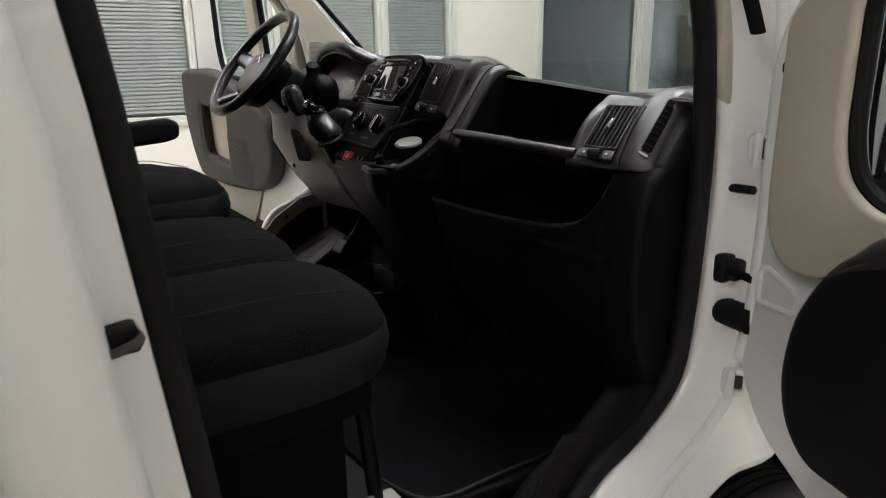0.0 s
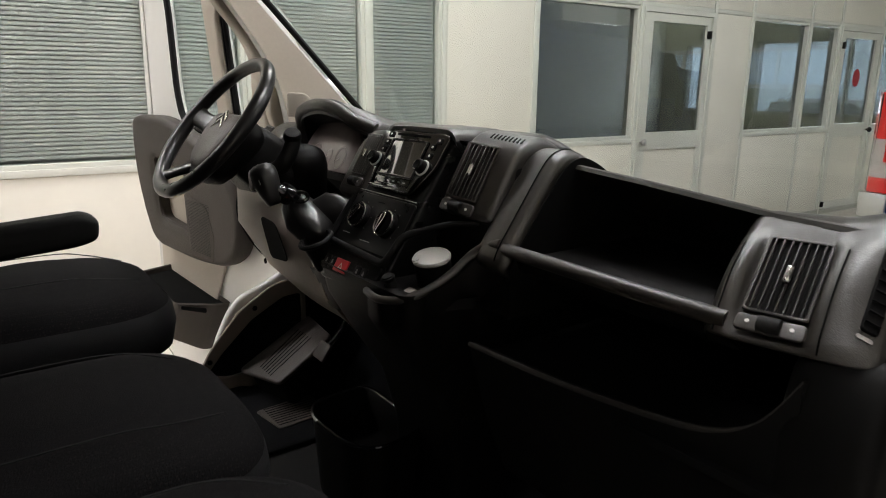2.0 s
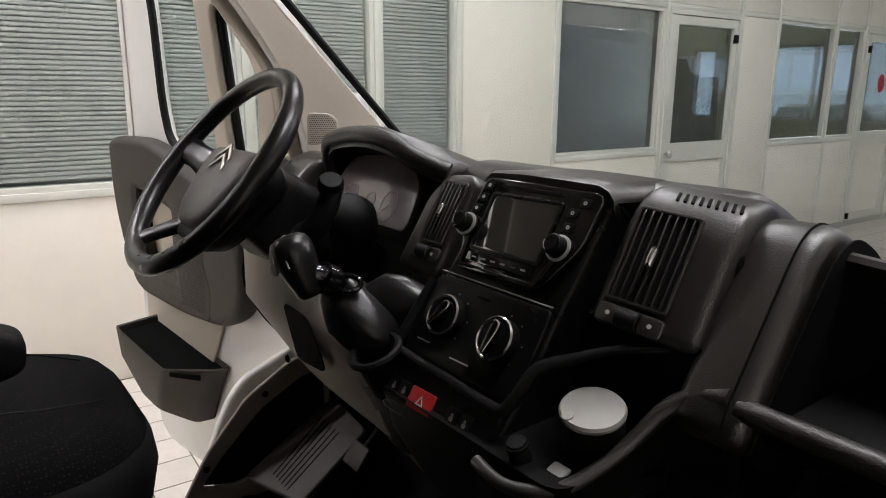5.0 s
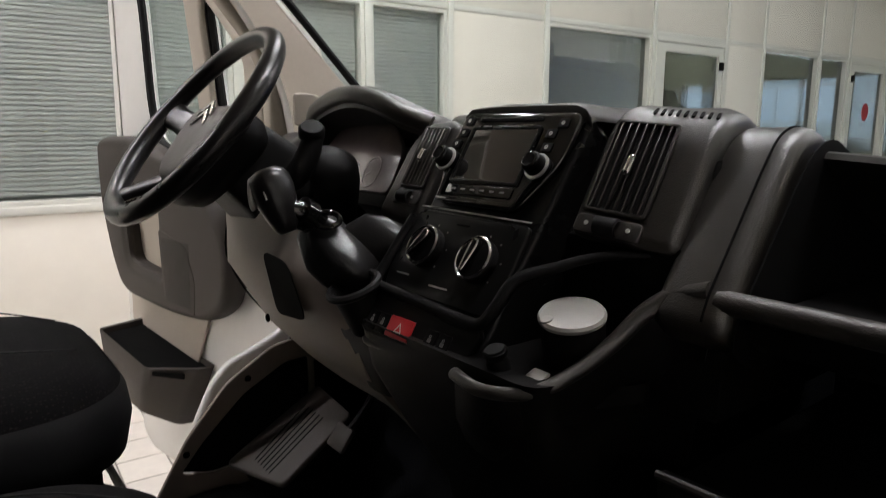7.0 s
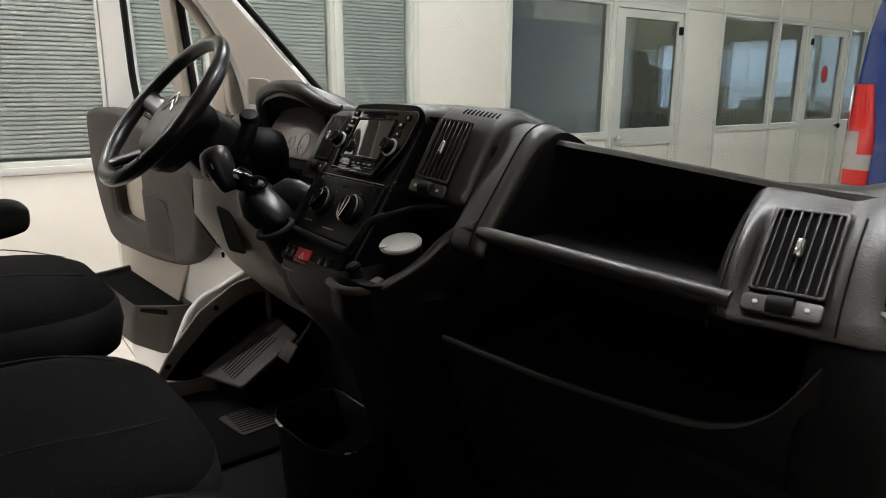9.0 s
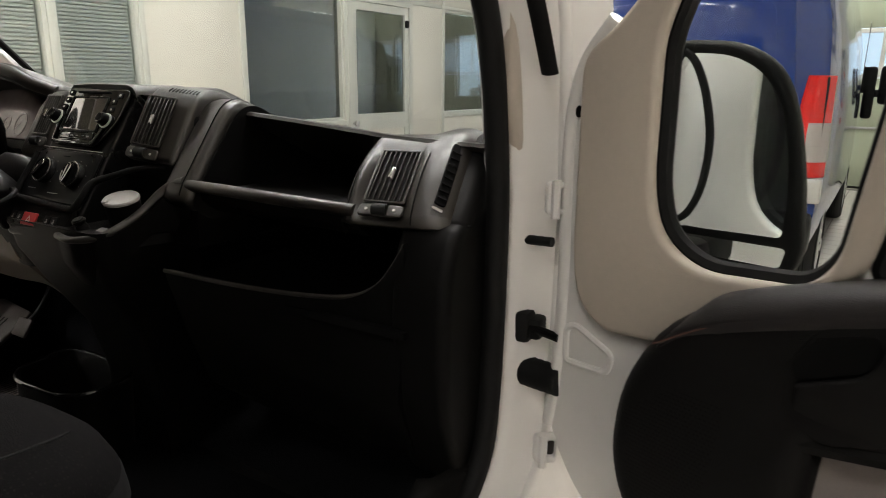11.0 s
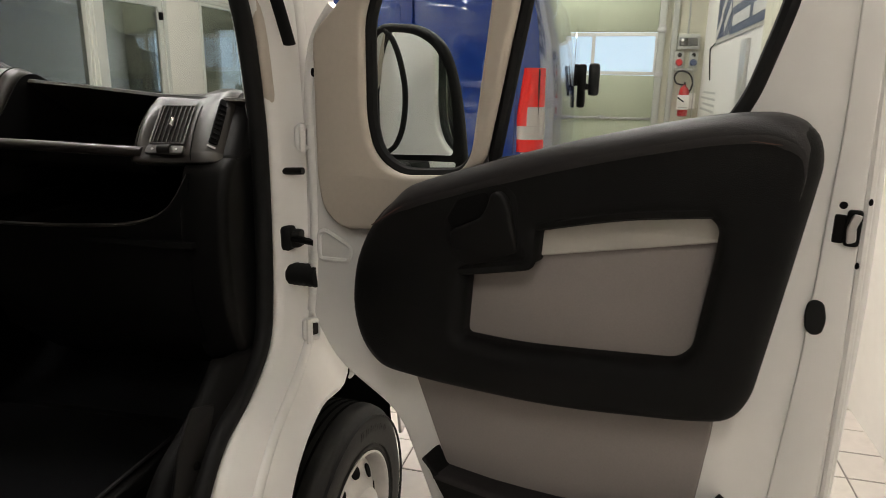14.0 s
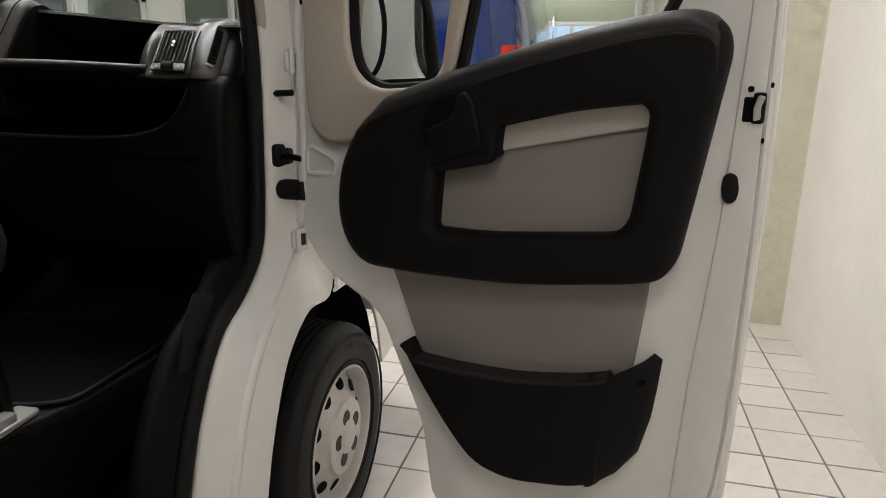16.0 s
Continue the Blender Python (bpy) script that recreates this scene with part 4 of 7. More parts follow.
for s in (-1, 1):
    part("inner_side", box(1.02, 1.40, min(s * 0.88, s * 0.868), max(s * 0.88, s * 0.868), 0.6, 1.32), VOID, van)
striker = part("striker", box(0.012, 0.060, -0.985, -0.945, 1.284, 1.310, 0.006), BLACK, van, "black door striker")
part("striker_loop", tube(spline([(0.020, -0.955, 1.289), (0.020, -0.990, 1.291), (0.056, -0.990, 1.298), (0.056, -0.955, 1.298)], 4), 0.005, 8), DARKHOLE, striker)

passenger_mat = mesh_thing("floor_mat", xf(plate(rounded([(0.52, -0.50), (0.56, -0.672), (0.70, -0.676), (0.93, -0.680), (0.98, -0.55), (0.98, 0.02), (0.52, 0.02)], 0.045), 0.008, bevel=0.003), Matrix.Translation((0, 0, FLOOR_Z + 0.002))), CARPET, "dark ribbed mat on the passenger cab floor", "floor mat")
rail = mesh_thing("seat_rail_cover", xf(plate(rounded([(0.385, -0.645), (0.530, -0.642), (0.530, -0.588), (0.43, -0.592)], 0.01), 0.012, bevel=0.003), Matrix.Translation((0, 0, FLOOR_Z + 0.001))), SILVER, "light grey metal plate beside the seat base", "plate")
edge = mesh_thing("mat_edging", tube(spline([(0.93, -0.683, 0.711), (0.72, -0.679, 0.711), (0.60, -0.676, 0.711), (0.553, -0.640, 0.711), (0.525, -0.55, 0.711)], 6), 0.004, 8), ROLL, "worn bound edge of the floor mat", "mat edge")
driver_mat = thing("driver_mat", "black carpet mat in the driver footwell", "floor mat")
part("carpet", xf(plate(rounded([(0.42, 0.40), (0.98, 0.40), (0.985, 0.66), (0.872, 0.73), (0.845, 0.825), (0.42, 0.82)], 0.03), 0.010, bevel=0.004), Matrix.Translation((0, 0, FLOOR_Z + 0.002))), CARPET, driver_mat)
for k in range(5):
    part("print_bar", xf(plate(rect(-0.004, 0.004, -0.014, 0.014 - 0.008 * (k % 2), 0.002), 0.0015), Matrix.Translation((0.742 - 0.0155 * k, 0.748 - 0.018 * k, FLOOR_Z + 0.012)) @ Matrix.Rotation(radians(50), 4, "Z")), FADED, driver_mat, "pale stitched mark")
part("heel_pad", xf(plate(rounded([(0.801, 0.627), (0.975, 0.640), (0.970, 0.508), (0.819, 0.494)], 0.012), 0.004, bevel=0.0015), Matrix.Translation((0, 0, FLOOR_Z + 0.012))), LINING, driver_mat, "brown rubber heel pad")
for k in range(9):
    part("pad_groove", box(0.822, 0.965, 0.512 + 0.0135 * k, 0.515 + 0.0135 * k, FLOOR_Z + 0.0155, FLOOR_Z + 0.0172), VOID, driver_mat)
KP = axes((0, 0.840, 0), (1, 0, 0), (0, 0, 1), (0, -1, 0))
kick_o = rounded([(0.655, 0.690), (0.745, 0.842), (0.842, 0.952), (0.955, 1.018), (1.06, 1.03), (1.06, 0.69), (0.93, 0.685), (0.80, 0.685)], 0.02)
kick_h = rounded([(0.728, 0.765), (0.782, 0.828), (0.878, 0.916), (0.985, 0.972), (1.045, 0.975), (1.045, 0.76), (0.80, 0.745)], 0.015)
kp = part("kick_cover", xf(plate(kick_o, 0.012, [kick_h], 0.004), KP), TAUPE, van, "taupe kick panel with a dark recess")
# near-black sheet close behind the opening paints the recess dark
part("kick_backing", xf(plate(kick_h, 0.004), axes((0, 0.846, 0), (1, 0, 0), (0, 0, 1), (0, -1, 0))), VOID, kp)
foot_o = rounded([(1.10, 1.12), (1.045, 1.075), (1.021, 1.025), (0.935, 0.986), (0.877, 0.967), (0.834, 0.92), (0.796, 0.844), (0.772, 0.78), (0.735, 0.705), (0.700, 0.60), (0.680, 0.45), (0.80, 0.45), (0.98, 0.66), (1.10, 0.80)], [0, 0.03, 0.03, 0.03, 0.03, 0.02, 0.02, 0.02, 0.02, 0.02, 0, 0, 0, 0])
part("pillar_foot", xf(plate(foot_o, 0.03, bevel=0.012, seg=3), axes((0, 0.945, 0), (1, 0, 0), (0, 0, 1), (0, -1, 0))), WHITE, van, "white foot of the door pillar", 60)
for q in ((0.742, 0.808), (0.890, 0.952)):
    part("trim_screw", xf(revolve([(0.008, 0), (0.007, 0.003), (0.004, 0.0035), (0, 0.002)], 12), face_to((q[0], 0.828, q[1]), (0, -1, 0))), VOID, kp)

# hinges and strap at the open passenger door
for s in (-1, 1):
    for z in (1.385, 0.947):
        loop = [(-0.018, -0.027), (0.024, -0.027), (0.024, 0.027), (-0.018, 0.027)]
        h = part("hinge", xf(plate(rounded(loop, 0.012), 0.016, [rounded([(-0.008, -0.016), (0.019, -0.016), (0.019, 0.016), (-0.008, 0.016)], 0.006)], 0.004), face_to((1.068, s * 0.964, z), (-0.82, s * 0.57, 0))), WHITE, van, "white painted steel door hinge")
        # dark plate behind the hinge loop paints its shaded inside
        part("hinge_recess", xf(plate(rounded([(-0.010, -0.018), (0.021, -0.018), (0.021, 0.018), (-0.010, 0.018)], 0.006), 0.002), face_to((1.068, s * 0.964, z), (-0.82, s * 0.57, 0)) @ Matrix.Translation((0, 0, 0.003))), DARKHOLE, h)
        part("pin", tube([(1.05, s * 0.972, z - 0.03), (1.05, s * 0.972, z + 0.03)], 0.008, 8), WHITE, h)
    strap = thing("door_check_strap", "black check strap between pillar and door", "check strap")
    part("bracket", box(1.06, 1.10, min(s * 0.900, s * 0.930), max(s * 0.900, s * 0.930), 1.128, 1.186, 0.010), RUBBER, strap)
    part("arm", tube(spline([(1.075, s * 0.912, 1.157), (1.070, s * 0.945, 1.156), (1.062, s * 0.985, 1.153)], 4), 0.008, 8), BLACK, strap)
    part("bracket_plate", box(1.068, 1.104, min(s * 0.885, s * 0.948), max(s * 0.885, s * 0.948), 1.135, 1.175, 0.008), RUBBER, strap)
    part("stop_stud", tube([(1.080, s * 0.903, 1.308), (1.079, s * 0.910, 1.308), (1.078, s * 0.914, 1.308), (1.070, s * 0.962, 1.311)], [0.013, 0.013, 0.008, 0.008], 14), RUBBER, strap)
    boot = thing("wiring_boot", "black ribbed rubber wiring sleeve at the hinge side", "cable sleeve")
    pts = spline([(1.085, s * 0.918, 1.071), (1.078, s * 0.95, 1.072), (1.070, s * 0.99, 1.073)], 6)
    part("sleeve", tube(pts, [0.025 + 0.0018 * (i % 2) for i in range(len(pts))], 16), RUBBER, boot)


# ---- front doors ----
def soft_ring(corners, r, lift=0.0, scale=1.0, n=4):
    """Closed ring through corners with rounded turns, shrunk about its middle and lifted in y."""
    c = [Vector(p) for p in corners]
    mid = sum(c, Vector()) / len(c)
    c = [mid + (p - mid) * scale + Vector((0, lift, 0)) for p in c]
    out = []
    for i, p in enumerate(c):
        a, b = c[i - 1] - p, c[(i + 1) % len(c)] - p
        a, b = p + a.normalized() * min(r, a.length * 0.45), p + b.normalized() * min(r, b.length * 0.45)
        out += [a * (1 - t) ** 2 + p * (2 * t * (1 - t)) + b * t ** 2 for t in (k / n for k in range(n + 1))]
    return out


def front_door(s, hinge, u, name, label):
    U = Vector((*u, 0)).normalized()
    N = U.cross(Vector((0, 0, 1))) * (1 if s < 0 else -1)
    D = axes((*hinge, 0.0 if s < 0 else 0.03), U, (0, 0, 1), N)
    d = thing(name, label, "van door")

    # driver side gets paler lining and cloth, its stronger light put into colour
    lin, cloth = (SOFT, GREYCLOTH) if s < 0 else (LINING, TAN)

    def put(nm, bm, n, mat, parent=d, lab="", smooth=40):
        return part(nm, xf(bm, D @ Matrix.Translation((0, 0, n))), mat, parent, lab, smooth)

    shell = rounded([(0.012, 0.985), (0.03, 1.27), (0.026, 1.47), (0.04, 1.57), (0.106, 1.645), (0.43, 2.02), (0.52, 2.07), (1.0, 2.10), (1.05, 2.05), (1.058, 1.62), (1.072, 1.42), (1.078, 1.20), (1.075, 0.80), (1.072, 0.55), (1.04, 0.36), (0.97, 0.315), (0.47, 0.315), (0.415, 0.335), (0.386, 0.525), (0.26, 0.797), (0.087, 0.880)],
                    [0.05, 0, 0, 0.03, 0.03, 0.04, 0.03, 0.04, 0.03, 0, 0, 0, 0, 0, 0.04, 0.03, 0.02, 0.03, 0.03, 0.05, 0.05])
    quarter = rounded([(0.190, 1.62), (0.192, 1.43), (0.210, 1.362), (0.270, 1.325), (0.405, 1.336), (0.436, 1.372), (0.456, 1.53), (0.500, 1.90), (0.43, 1.90), (0.22, 1.70)], [0.03, 0.03, 0.04, 0.05, 0.03, 0.03, 0, 0.03, 0.03, 0.04])
    main = rounded([(0.470, 1.358), (0.69, 1.400), (0.862, 1.437), (0.893, 1.490), (0.934, 1.632), (0.975, 1.93), (0.95, 2.00), (0.61, 1.98), (0.582, 1.94)], [0.02, 0.05, 0.03, 0.05, 0.05, 0.04, 0.04, 0.04, 0.03])
    if s > 0:
        quarter = rounded([(0.165, 1.65), (0.170, 1.40), (0.190, 1.33), (0.240, 1.30), (0.290, 1.31), (0.310, 1.42), (0.330, 1.53), (0.378, 1.82), (0.370, 1.845), (0.345, 1.83), (0.20, 1.705)], 0.02)
        main = rounded([(0.400, 1.39), (0.413, 1.503), (0.474, 1.825), (0.495, 1.93), (0.53, 1.97), (0.79, 2.00), (0.815, 1.95), (0.798, 1.85), (0.782, 1.57), (0.753, 1.47), (0.70, 1.433), (0.55, 1.41)], [0.02, 0.02, 0.02, 0.03, 0.03, 0.04, 0.03, 0.05, 0.05, 0.04, 0.04, 0.05])
    put("door_shell", plate(shell, 0.034, [quarter, main], 0.010), -0.036, WHITE, lab="white painted steel door shell")
    # raised inner pressing along the edges
    put("edge_flange", xf(tube(spline([(p[0] + 0.045, p[1], 0) for p in [(1.000, 1.75), (1.012, 1.45), (1.020, 1.1), (1.018, 0.70), (0.99, 0.42)]], 5), 0.007, 8), Matrix.Identity(4)), -0.004, WHITE)
    put("window_seal", merge(xf(tube([Vector((p[0], p[1], 0)) for p in quarter], 0.0125, 8, closed=True), Matrix.Translation((0, 0, 0.010))), xf(tube([Vector((p[0], p[1], 0)) for p in main], 0.013, 8, closed=True), Matrix.Translation((0, 0, 0.013)))), -0.02, RUBBER)
    grow = lambda ring, k: [Vector((sum(p[0] for p in ring) / len(ring), sum(p[1] for p in ring) / len(ring))) * (1 - k) + Vector(p) * k for p in ring]
    for ring, nm in ((quarter, "quarter_pane"), (main, "window_pane")):
        put(nm, plate(grow(ring, 1.015), 0.004), -0.026, CLEAR).visible_shadow = False
    # beige frame round the quarter light
    tan_o = rounded([(0.064, 1.60), (0.066, 1.30), (0.080, 1.235), (0.130, 1.198), (0.26, 1.215), (0.40, 1.325), (0.464, 1.364), (0.517, 1.62), (0.572, 1.95), (0.50, 1.96), (0.40, 1.94), (0.12, 1.64)], [0.03, 0.08, 0.05, 0.05, 0.05, 0.03, 0.02, 0, 0.02, 0.02, 0.03, 0.04])
    if s > 0:
        tan_o = rounded([(0.080, 1.60), (0.080, 1.30), (0.090, 1.235), (0.135, 1.200), (0.26, 1.215), (0.35, 1.30), (0.392, 1.38), (0.405, 1.503), (0.466, 1.825), (0.485, 1.93), (0.42, 1.945), (0.12, 1.68)], [0.03, 0.08, 0.05, 0.05, 0.05, 0.03, 0.02, 0, 0.02, 0.02, 0.03, 0.04])
    put("quarter_trim", plate(tan_o, 0.024, [grow(quarter, 1.0)], 0.011, 5), 0.0, TAN, lab="beige trim round the quarter window")
    put("hinge_edge", tube(spline([(0.016, 0.99, 0), (0.030, 1.10, 0), (0.034, 1.27, 0), (0.030, 1.47, 0), (0.048, 1.58, 0), (0.10, 1.65, 0)], 5), 0.013, 10), -0.008, WHITE, lab="rounded white leading edge")
    put("trim_ridge", tube(spline([(p[0] - (0.0 if s < 0 else 0.072), p[1], 0) for p in ((0.449, 1.380), (0.466, 1.47), (0.489, 1.62), (0.537, 1.90))], 5), 0.005, 8), 0.018, TAN)
    # black padded panel with the armrest ring
    ring_o = rounded([(0.190, 1.054), (0.200, 1.16), (0.262, 1.269), (0.371, 1.327), (0.619, 1.405), (0.821, 1.455), (0.918, 1.470), (0.985, 1.455), (1.001, 1.411), (0.975, 1.22), (0.949, 1.041), (0.925, 1.000), (0.865, 0.984), (0.641, 0.945), (0.397, 0.931), (0.262, 0.932), (0.212, 0.98)], [0.05, 0.06, 0.06, 0.1, 0.1, 0.06, 0.03, 0.03, 0.03, 0.1, 0.04, 0.04, 0.04, 0.1, 0.1, 0.04, 0.04])
    cell = rounded([(0.449, 1.042), (0.458, 1.174), (0.593, 1.205), (0.597, 1.266), (0.734, 1.300), (0.862, 1.317), (0.878, 1.303), (0.876, 1.26), (0.858, 1.106), (0.836, 1.079), (0.694, 1.060), (0.56, 1.044)], [0.012, 0.012, 0.008, 0.010, 0.05, 0.012, 0.012, 0.03, 0.04, 0.03, 0.05, 0.05])
    if s > 0:
        ring_o = rounded([(0.210, 1.06), (0.200, 1.17), (0.262, 1.28), (0.371, 1.34), (0.619, 1.43), (0.78, 1.468), (1.0, 1.465), (1.060, 1.450), (1.068, 1.25), (1.005, 1.06), (0.945, 0.960), (0.885, 0.932), (0.58, 0.920), (0.40, 0.932), (0.325, 0.945), (0.245, 0.99)], [0.05, 0.06, 0.06, 0.1, 0.1, 0.06, 0.03, 0.03, 0.1, 0.1, 0.05, 0.05, 0.1, 0.08, 0.05, 0.05])
        cell = rounded([(0.615, 1.035), (0.619, 1.255), (0.74, 1.285), (0.862, 1.30), (0.876, 1.28), (0.872, 1.196), (0.857, 1.08), (0.835, 1.055), (0.74, 1.042)], [0.012, 0.012, 0.05, 0.012, 0.012, 0.05, 0.03, 0.03, 0.05])
    panel = put("door_panel", plate(ring_o, 0.080, [grow(cell, 1.0)], 0.030, 6), 0.0, lin, lab="black padded door panel with armrest" if s < 0 else "black door panel with armrest, coloured taupe as if lit")
    if s < 0:
        trough = grow(cell, 1.14)
        put("armrest_lip", xf(tube([Vector((p[0], p[1] - 0.004, 0)) for p in trough], 0.014, 8, closed=True), Matrix.Identity(4)), 0.062, lin, panel)
        band = rounded([(0.588, 1.213), (0.590, 1.275), (0.734, 1.310), (0.87, 1.327), (0.89, 1.322), (0.886, 1.278)], 0.004)
        put("cell_band", plate(band, 0.016, bevel=0.005), 0.026, PALECLOTH, panel, "pale vinyl band")
        put("cell_cloth", plate(grow([(p[0], min(p[1], 1.222 + (p[0] - 0.595) * 0.225)) for p in cell], 1.03), 0.014, bevel=0.003), 0.018, cloth, panel, "grey cloth inset")
        # soft roll along the top of the panel
        path = spline([(0.255, 1.240, 0), (0.300, 1.283, 0), (0.371, 1.318, 0), (0.619, 1.396, 0), (0.821, 1.446, 0), (0.915, 1.459, 0), (0.958, 1.453, 0), (0.982, 1.432, 0), (0.989, 1.40, 0), (0.984, 1.36, 0)], 5)
        ups = []
        for i, p in enumerate(path):
            q, o = path[min(i + 1, len(path) - 1)], path[max(i - 1, 0)]
            t = (Vector(q) - Vector(o)).normalized()
            fade = min(1.0, (len(path) - 1 - i) / 14, (i + 1) / 9)
            ups.append((Vector((-t.y, t.x, 0)), fade))
        rows = [[Vector((p.x, p.y, n - 0.006 * (1 - f))) + up * (dz * f - 0.006 * (1 - f)) for p, (up, f) in zip(path, ups)] for n, dz in ((0.002, 0.006), (0.02, 0.012), (0.045, 0.013), (0.064, 0.009), (0.076, 0.0), (0.0825, -0.012), (0.0815, -0.022), (0.076, -0.028))]
        put("top_roll", slab(rows, 0.006, (0, -1, 0)), 0.0, ROLL, panel, "soft roll along the top", 70)
        # seam along the top roll
        put("seam", xf(tube(spline([(0.255, 1.235, 0), (0.371, 1.300, 0), (0.619, 1.382, 0), (0.821, 1.432, 0), (0.95, 1.43, 0)], 6), 0.0011, 6), Matrix.Identity(4)), 0.0808, THREAD, panel)
        recess = put("pull_recess", plate(rounded([(0.415, 1.255), (0.450, 1.315), (0.510, 1.336), (0.540, 1.338), (0.560, 1.320), (0.570, 1.226), (0.470, 1.186), (0.430, 1.200)], 0.014), 0.006, bevel=0.001), 0.0748, lin, panel, "handle recess")
        hand = rounded([(0.436, 1.249), (0.499, 1.279), (0.511, 1.301), (0.517, 1.323), (0.530, 1.330), (0.549, 1.316), (0.561, 1.27), (0.566, 1.226), (0.470, 1.186), (0.432, 1.215)], [0.004, 0.02, 0.01, 0.006, 0.008, 0.012, 0.02, 0.01, 0.02, 0.02])
        lever = plate(hand, 0.020, bevel=0.007, seg=3)
        for v in lever.verts:
            v.co.z *= min(1.0, max(0.0, (v.co.y - 1.205) / 0.055))
        put("door_handle", lever, 0.0775, SOFT, recess, "black inner door handle", 60)
        # flat near-black plate stands for the shaded hollow by the handle
        put("handle_well", plate(rounded([(0.428, 1.268), (0.450, 1.305), (0.505, 1.324), (0.512, 1.303), (0.499, 1.283), (0.438, 1.253)], 0.006), 0.002), 0.0835, VOID, recess)
        grid = bmesh.new()
        for i in range(22):
            for j in range(34):
                px, pz = 0.222 + i * 0.0062 + (j % 2) * 0.0031, 0.985 + j * 0.0060
                if px > 0.345 + 0.15 * (pz - 1.08) or pz > 1.13 + (px - 0.22) * 0.75 or px < 0.236 - (pz - 1.0) * 0.1:
                    continue
                vs = [grid.verts.new((px + 0.0014 * math.cos(q), pz + 0.0014 * math.sin(q), 0)) for q in (math.pi / 2 * k for k in range(4))]
                grid.faces.new(vs)
        put("speaker_perforation", grid, 0.0806, VOID, panel)
        put("lower_cloth", plate(rounded([(0.300, 0.945), (0.64, 0.955), (0.897, 1.01), (0.895, 0.95), (0.879, 0.79), (0.70, 0.74), (0.40, 0.71)], 0.015), 0.014, bevel=0.004), 0.0, cloth, lab="grey cloth lower panel")
        pocket_o = rounded([(0.364, 0.760), (0.400, 0.727), (0.50, 0.727), (0.64, 0.738), (0.765, 0.763), (0.842, 0.789), (0.842, 0.66), (0.835, 0.552), (0.78, 0.528), (0.65, 0.499), (0.56, 0.512), (0.486, 0.586), (0.407, 0.692)], [0.004, 0.012, 0.05, 0.05, 0.05, 0.005, 0.02, 0.005, 0.05, 0.04, 0.04, 0.05, 0.05])
        pocket = put("door_pocket", plate(pocket_o, 0.060, bevel=0.005, seg=3), 0.004, lin, lab="moulded door pocket")
        side = [(0.845, 0.790, 0.918, 0.838), (0.846, 0.775, 0.934, 0.828), (0.845, 0.74, 0.930, 0.77), (0.842, 0.69, 0.923, 0.70), (0.838, 0.63, 0.905, 0.62), (0.834, 0.575, 0.876, 0.575), (0.828, 0.5445, 0.846, 0.552)]
        rows = []
        for a, za, e, ze in side:
            rows.append([Vector((a - 0.012, za - 0.003, 0.0595)), Vector((a, za, 0.0575)), Vector((a * 0.5 + e * 0.5, za * 0.5 + ze * 0.5, 0.046)), Vector((a * 0.15 + e * 0.85, za * 0.15 + ze * 0.85, 0.030)), Vector((e, ze, 0.0))])
        put("pocket_flank", slab(rows, 0.006, (0, 0, -1)), 0.004, lin, pocket, "chamfered end of the pocket", 60)
        edge_line = [(0.392, 0.728), (0.43, 0.7275), (0.50, 0.7275), (0.57, 0.732), (0.64, 0.7385), (0.70, 0.749), (0.765, 0.7635), (0.81, 0.776), (0.842, 0.789)]
        # paler ROLL on the rim puts light from above into its colour
        put("pocket_rim", slab([[Vector((p[0], p[1] + h, n)) for p in edge_line] for n, h in ((0.006, 0.0012), (0.032, 0.0016), (0.052, 0.0022), (0.059, 0.0), (0.0615, -0.005))], 0.003, (0, -1, 0)), 0.004, ROLL, pocket, "upper rim, paler as if lit from above", 70)
        put("pocket_slot", xf(plate(rounded([(-0.016, -0.008), (0.016, 0.002), (0.016, 0.012), (-0.016, 0.002)], 0.004), 0.003), Matrix.Translation((0.898, 0.785, 0.0)) @ Matrix.Rotation(radians(17), 4, "Y")), 0.042, VOID, pocket)
    else:
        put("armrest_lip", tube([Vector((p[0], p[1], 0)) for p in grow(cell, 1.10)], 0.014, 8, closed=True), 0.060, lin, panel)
        put("cell_cloth", plate(grow(cell, 1.03), 0.014, bevel=0.003), 0.012, cloth, panel, "grey cloth inset, coloured beige as if lit")
        put("speaker_panel", plate(rounded([(0.40, 0.945), (0.592, 0.972), (0.604, 1.19), (0.43, 1.15), (0.385, 1.05)], 0.02), 0.004, bevel=0.002), 0.0772, lin, panel, "ribbed loudspeaker cover")
        for i in range(34):
            z = 0.968 + 0.0058 * i
            lo, hi = 0.420 - 0.0003 * i, 0.575 + 0.0004 * i
            put("rib", box(lo, hi, z, z + 0.0016, 0, 0.0010), 0.0806, SOFT, panel)
        put("grip_scoop", plate(rounded([(0.70, 1.424), (0.83, 1.440), (0.82, 1.452), (0.71, 1.438)], 0.005), 0.012, bevel=0.004), 0.05, VOID, panel, "dark scoop in the panel top")
        put("lower_cloth", plate(rounded([(0.43, 0.95), (1.01, 1.0), (1.03, 0.67), (0.57, 0.70)], 0.02), 0.012, bevel=0.004), 0.0, cloth, lab="grey cloth lower panel, coloured beige as if lit")
        top_o = [(0.440, 0.765, 0.0), (0.455, 0.765, 0.05), (0.60, 0.756, 0.15), (0.97, 0.810, 0.15), (0.955, 0.823, 0.0)]
        mid_o = [(0.50, 0.665, 0.0), (0.515, 0.665, 0.058), (0.645, 0.672, 0.147), (0.965, 0.705, 0.145), (0.945, 0.725, 0.0)]
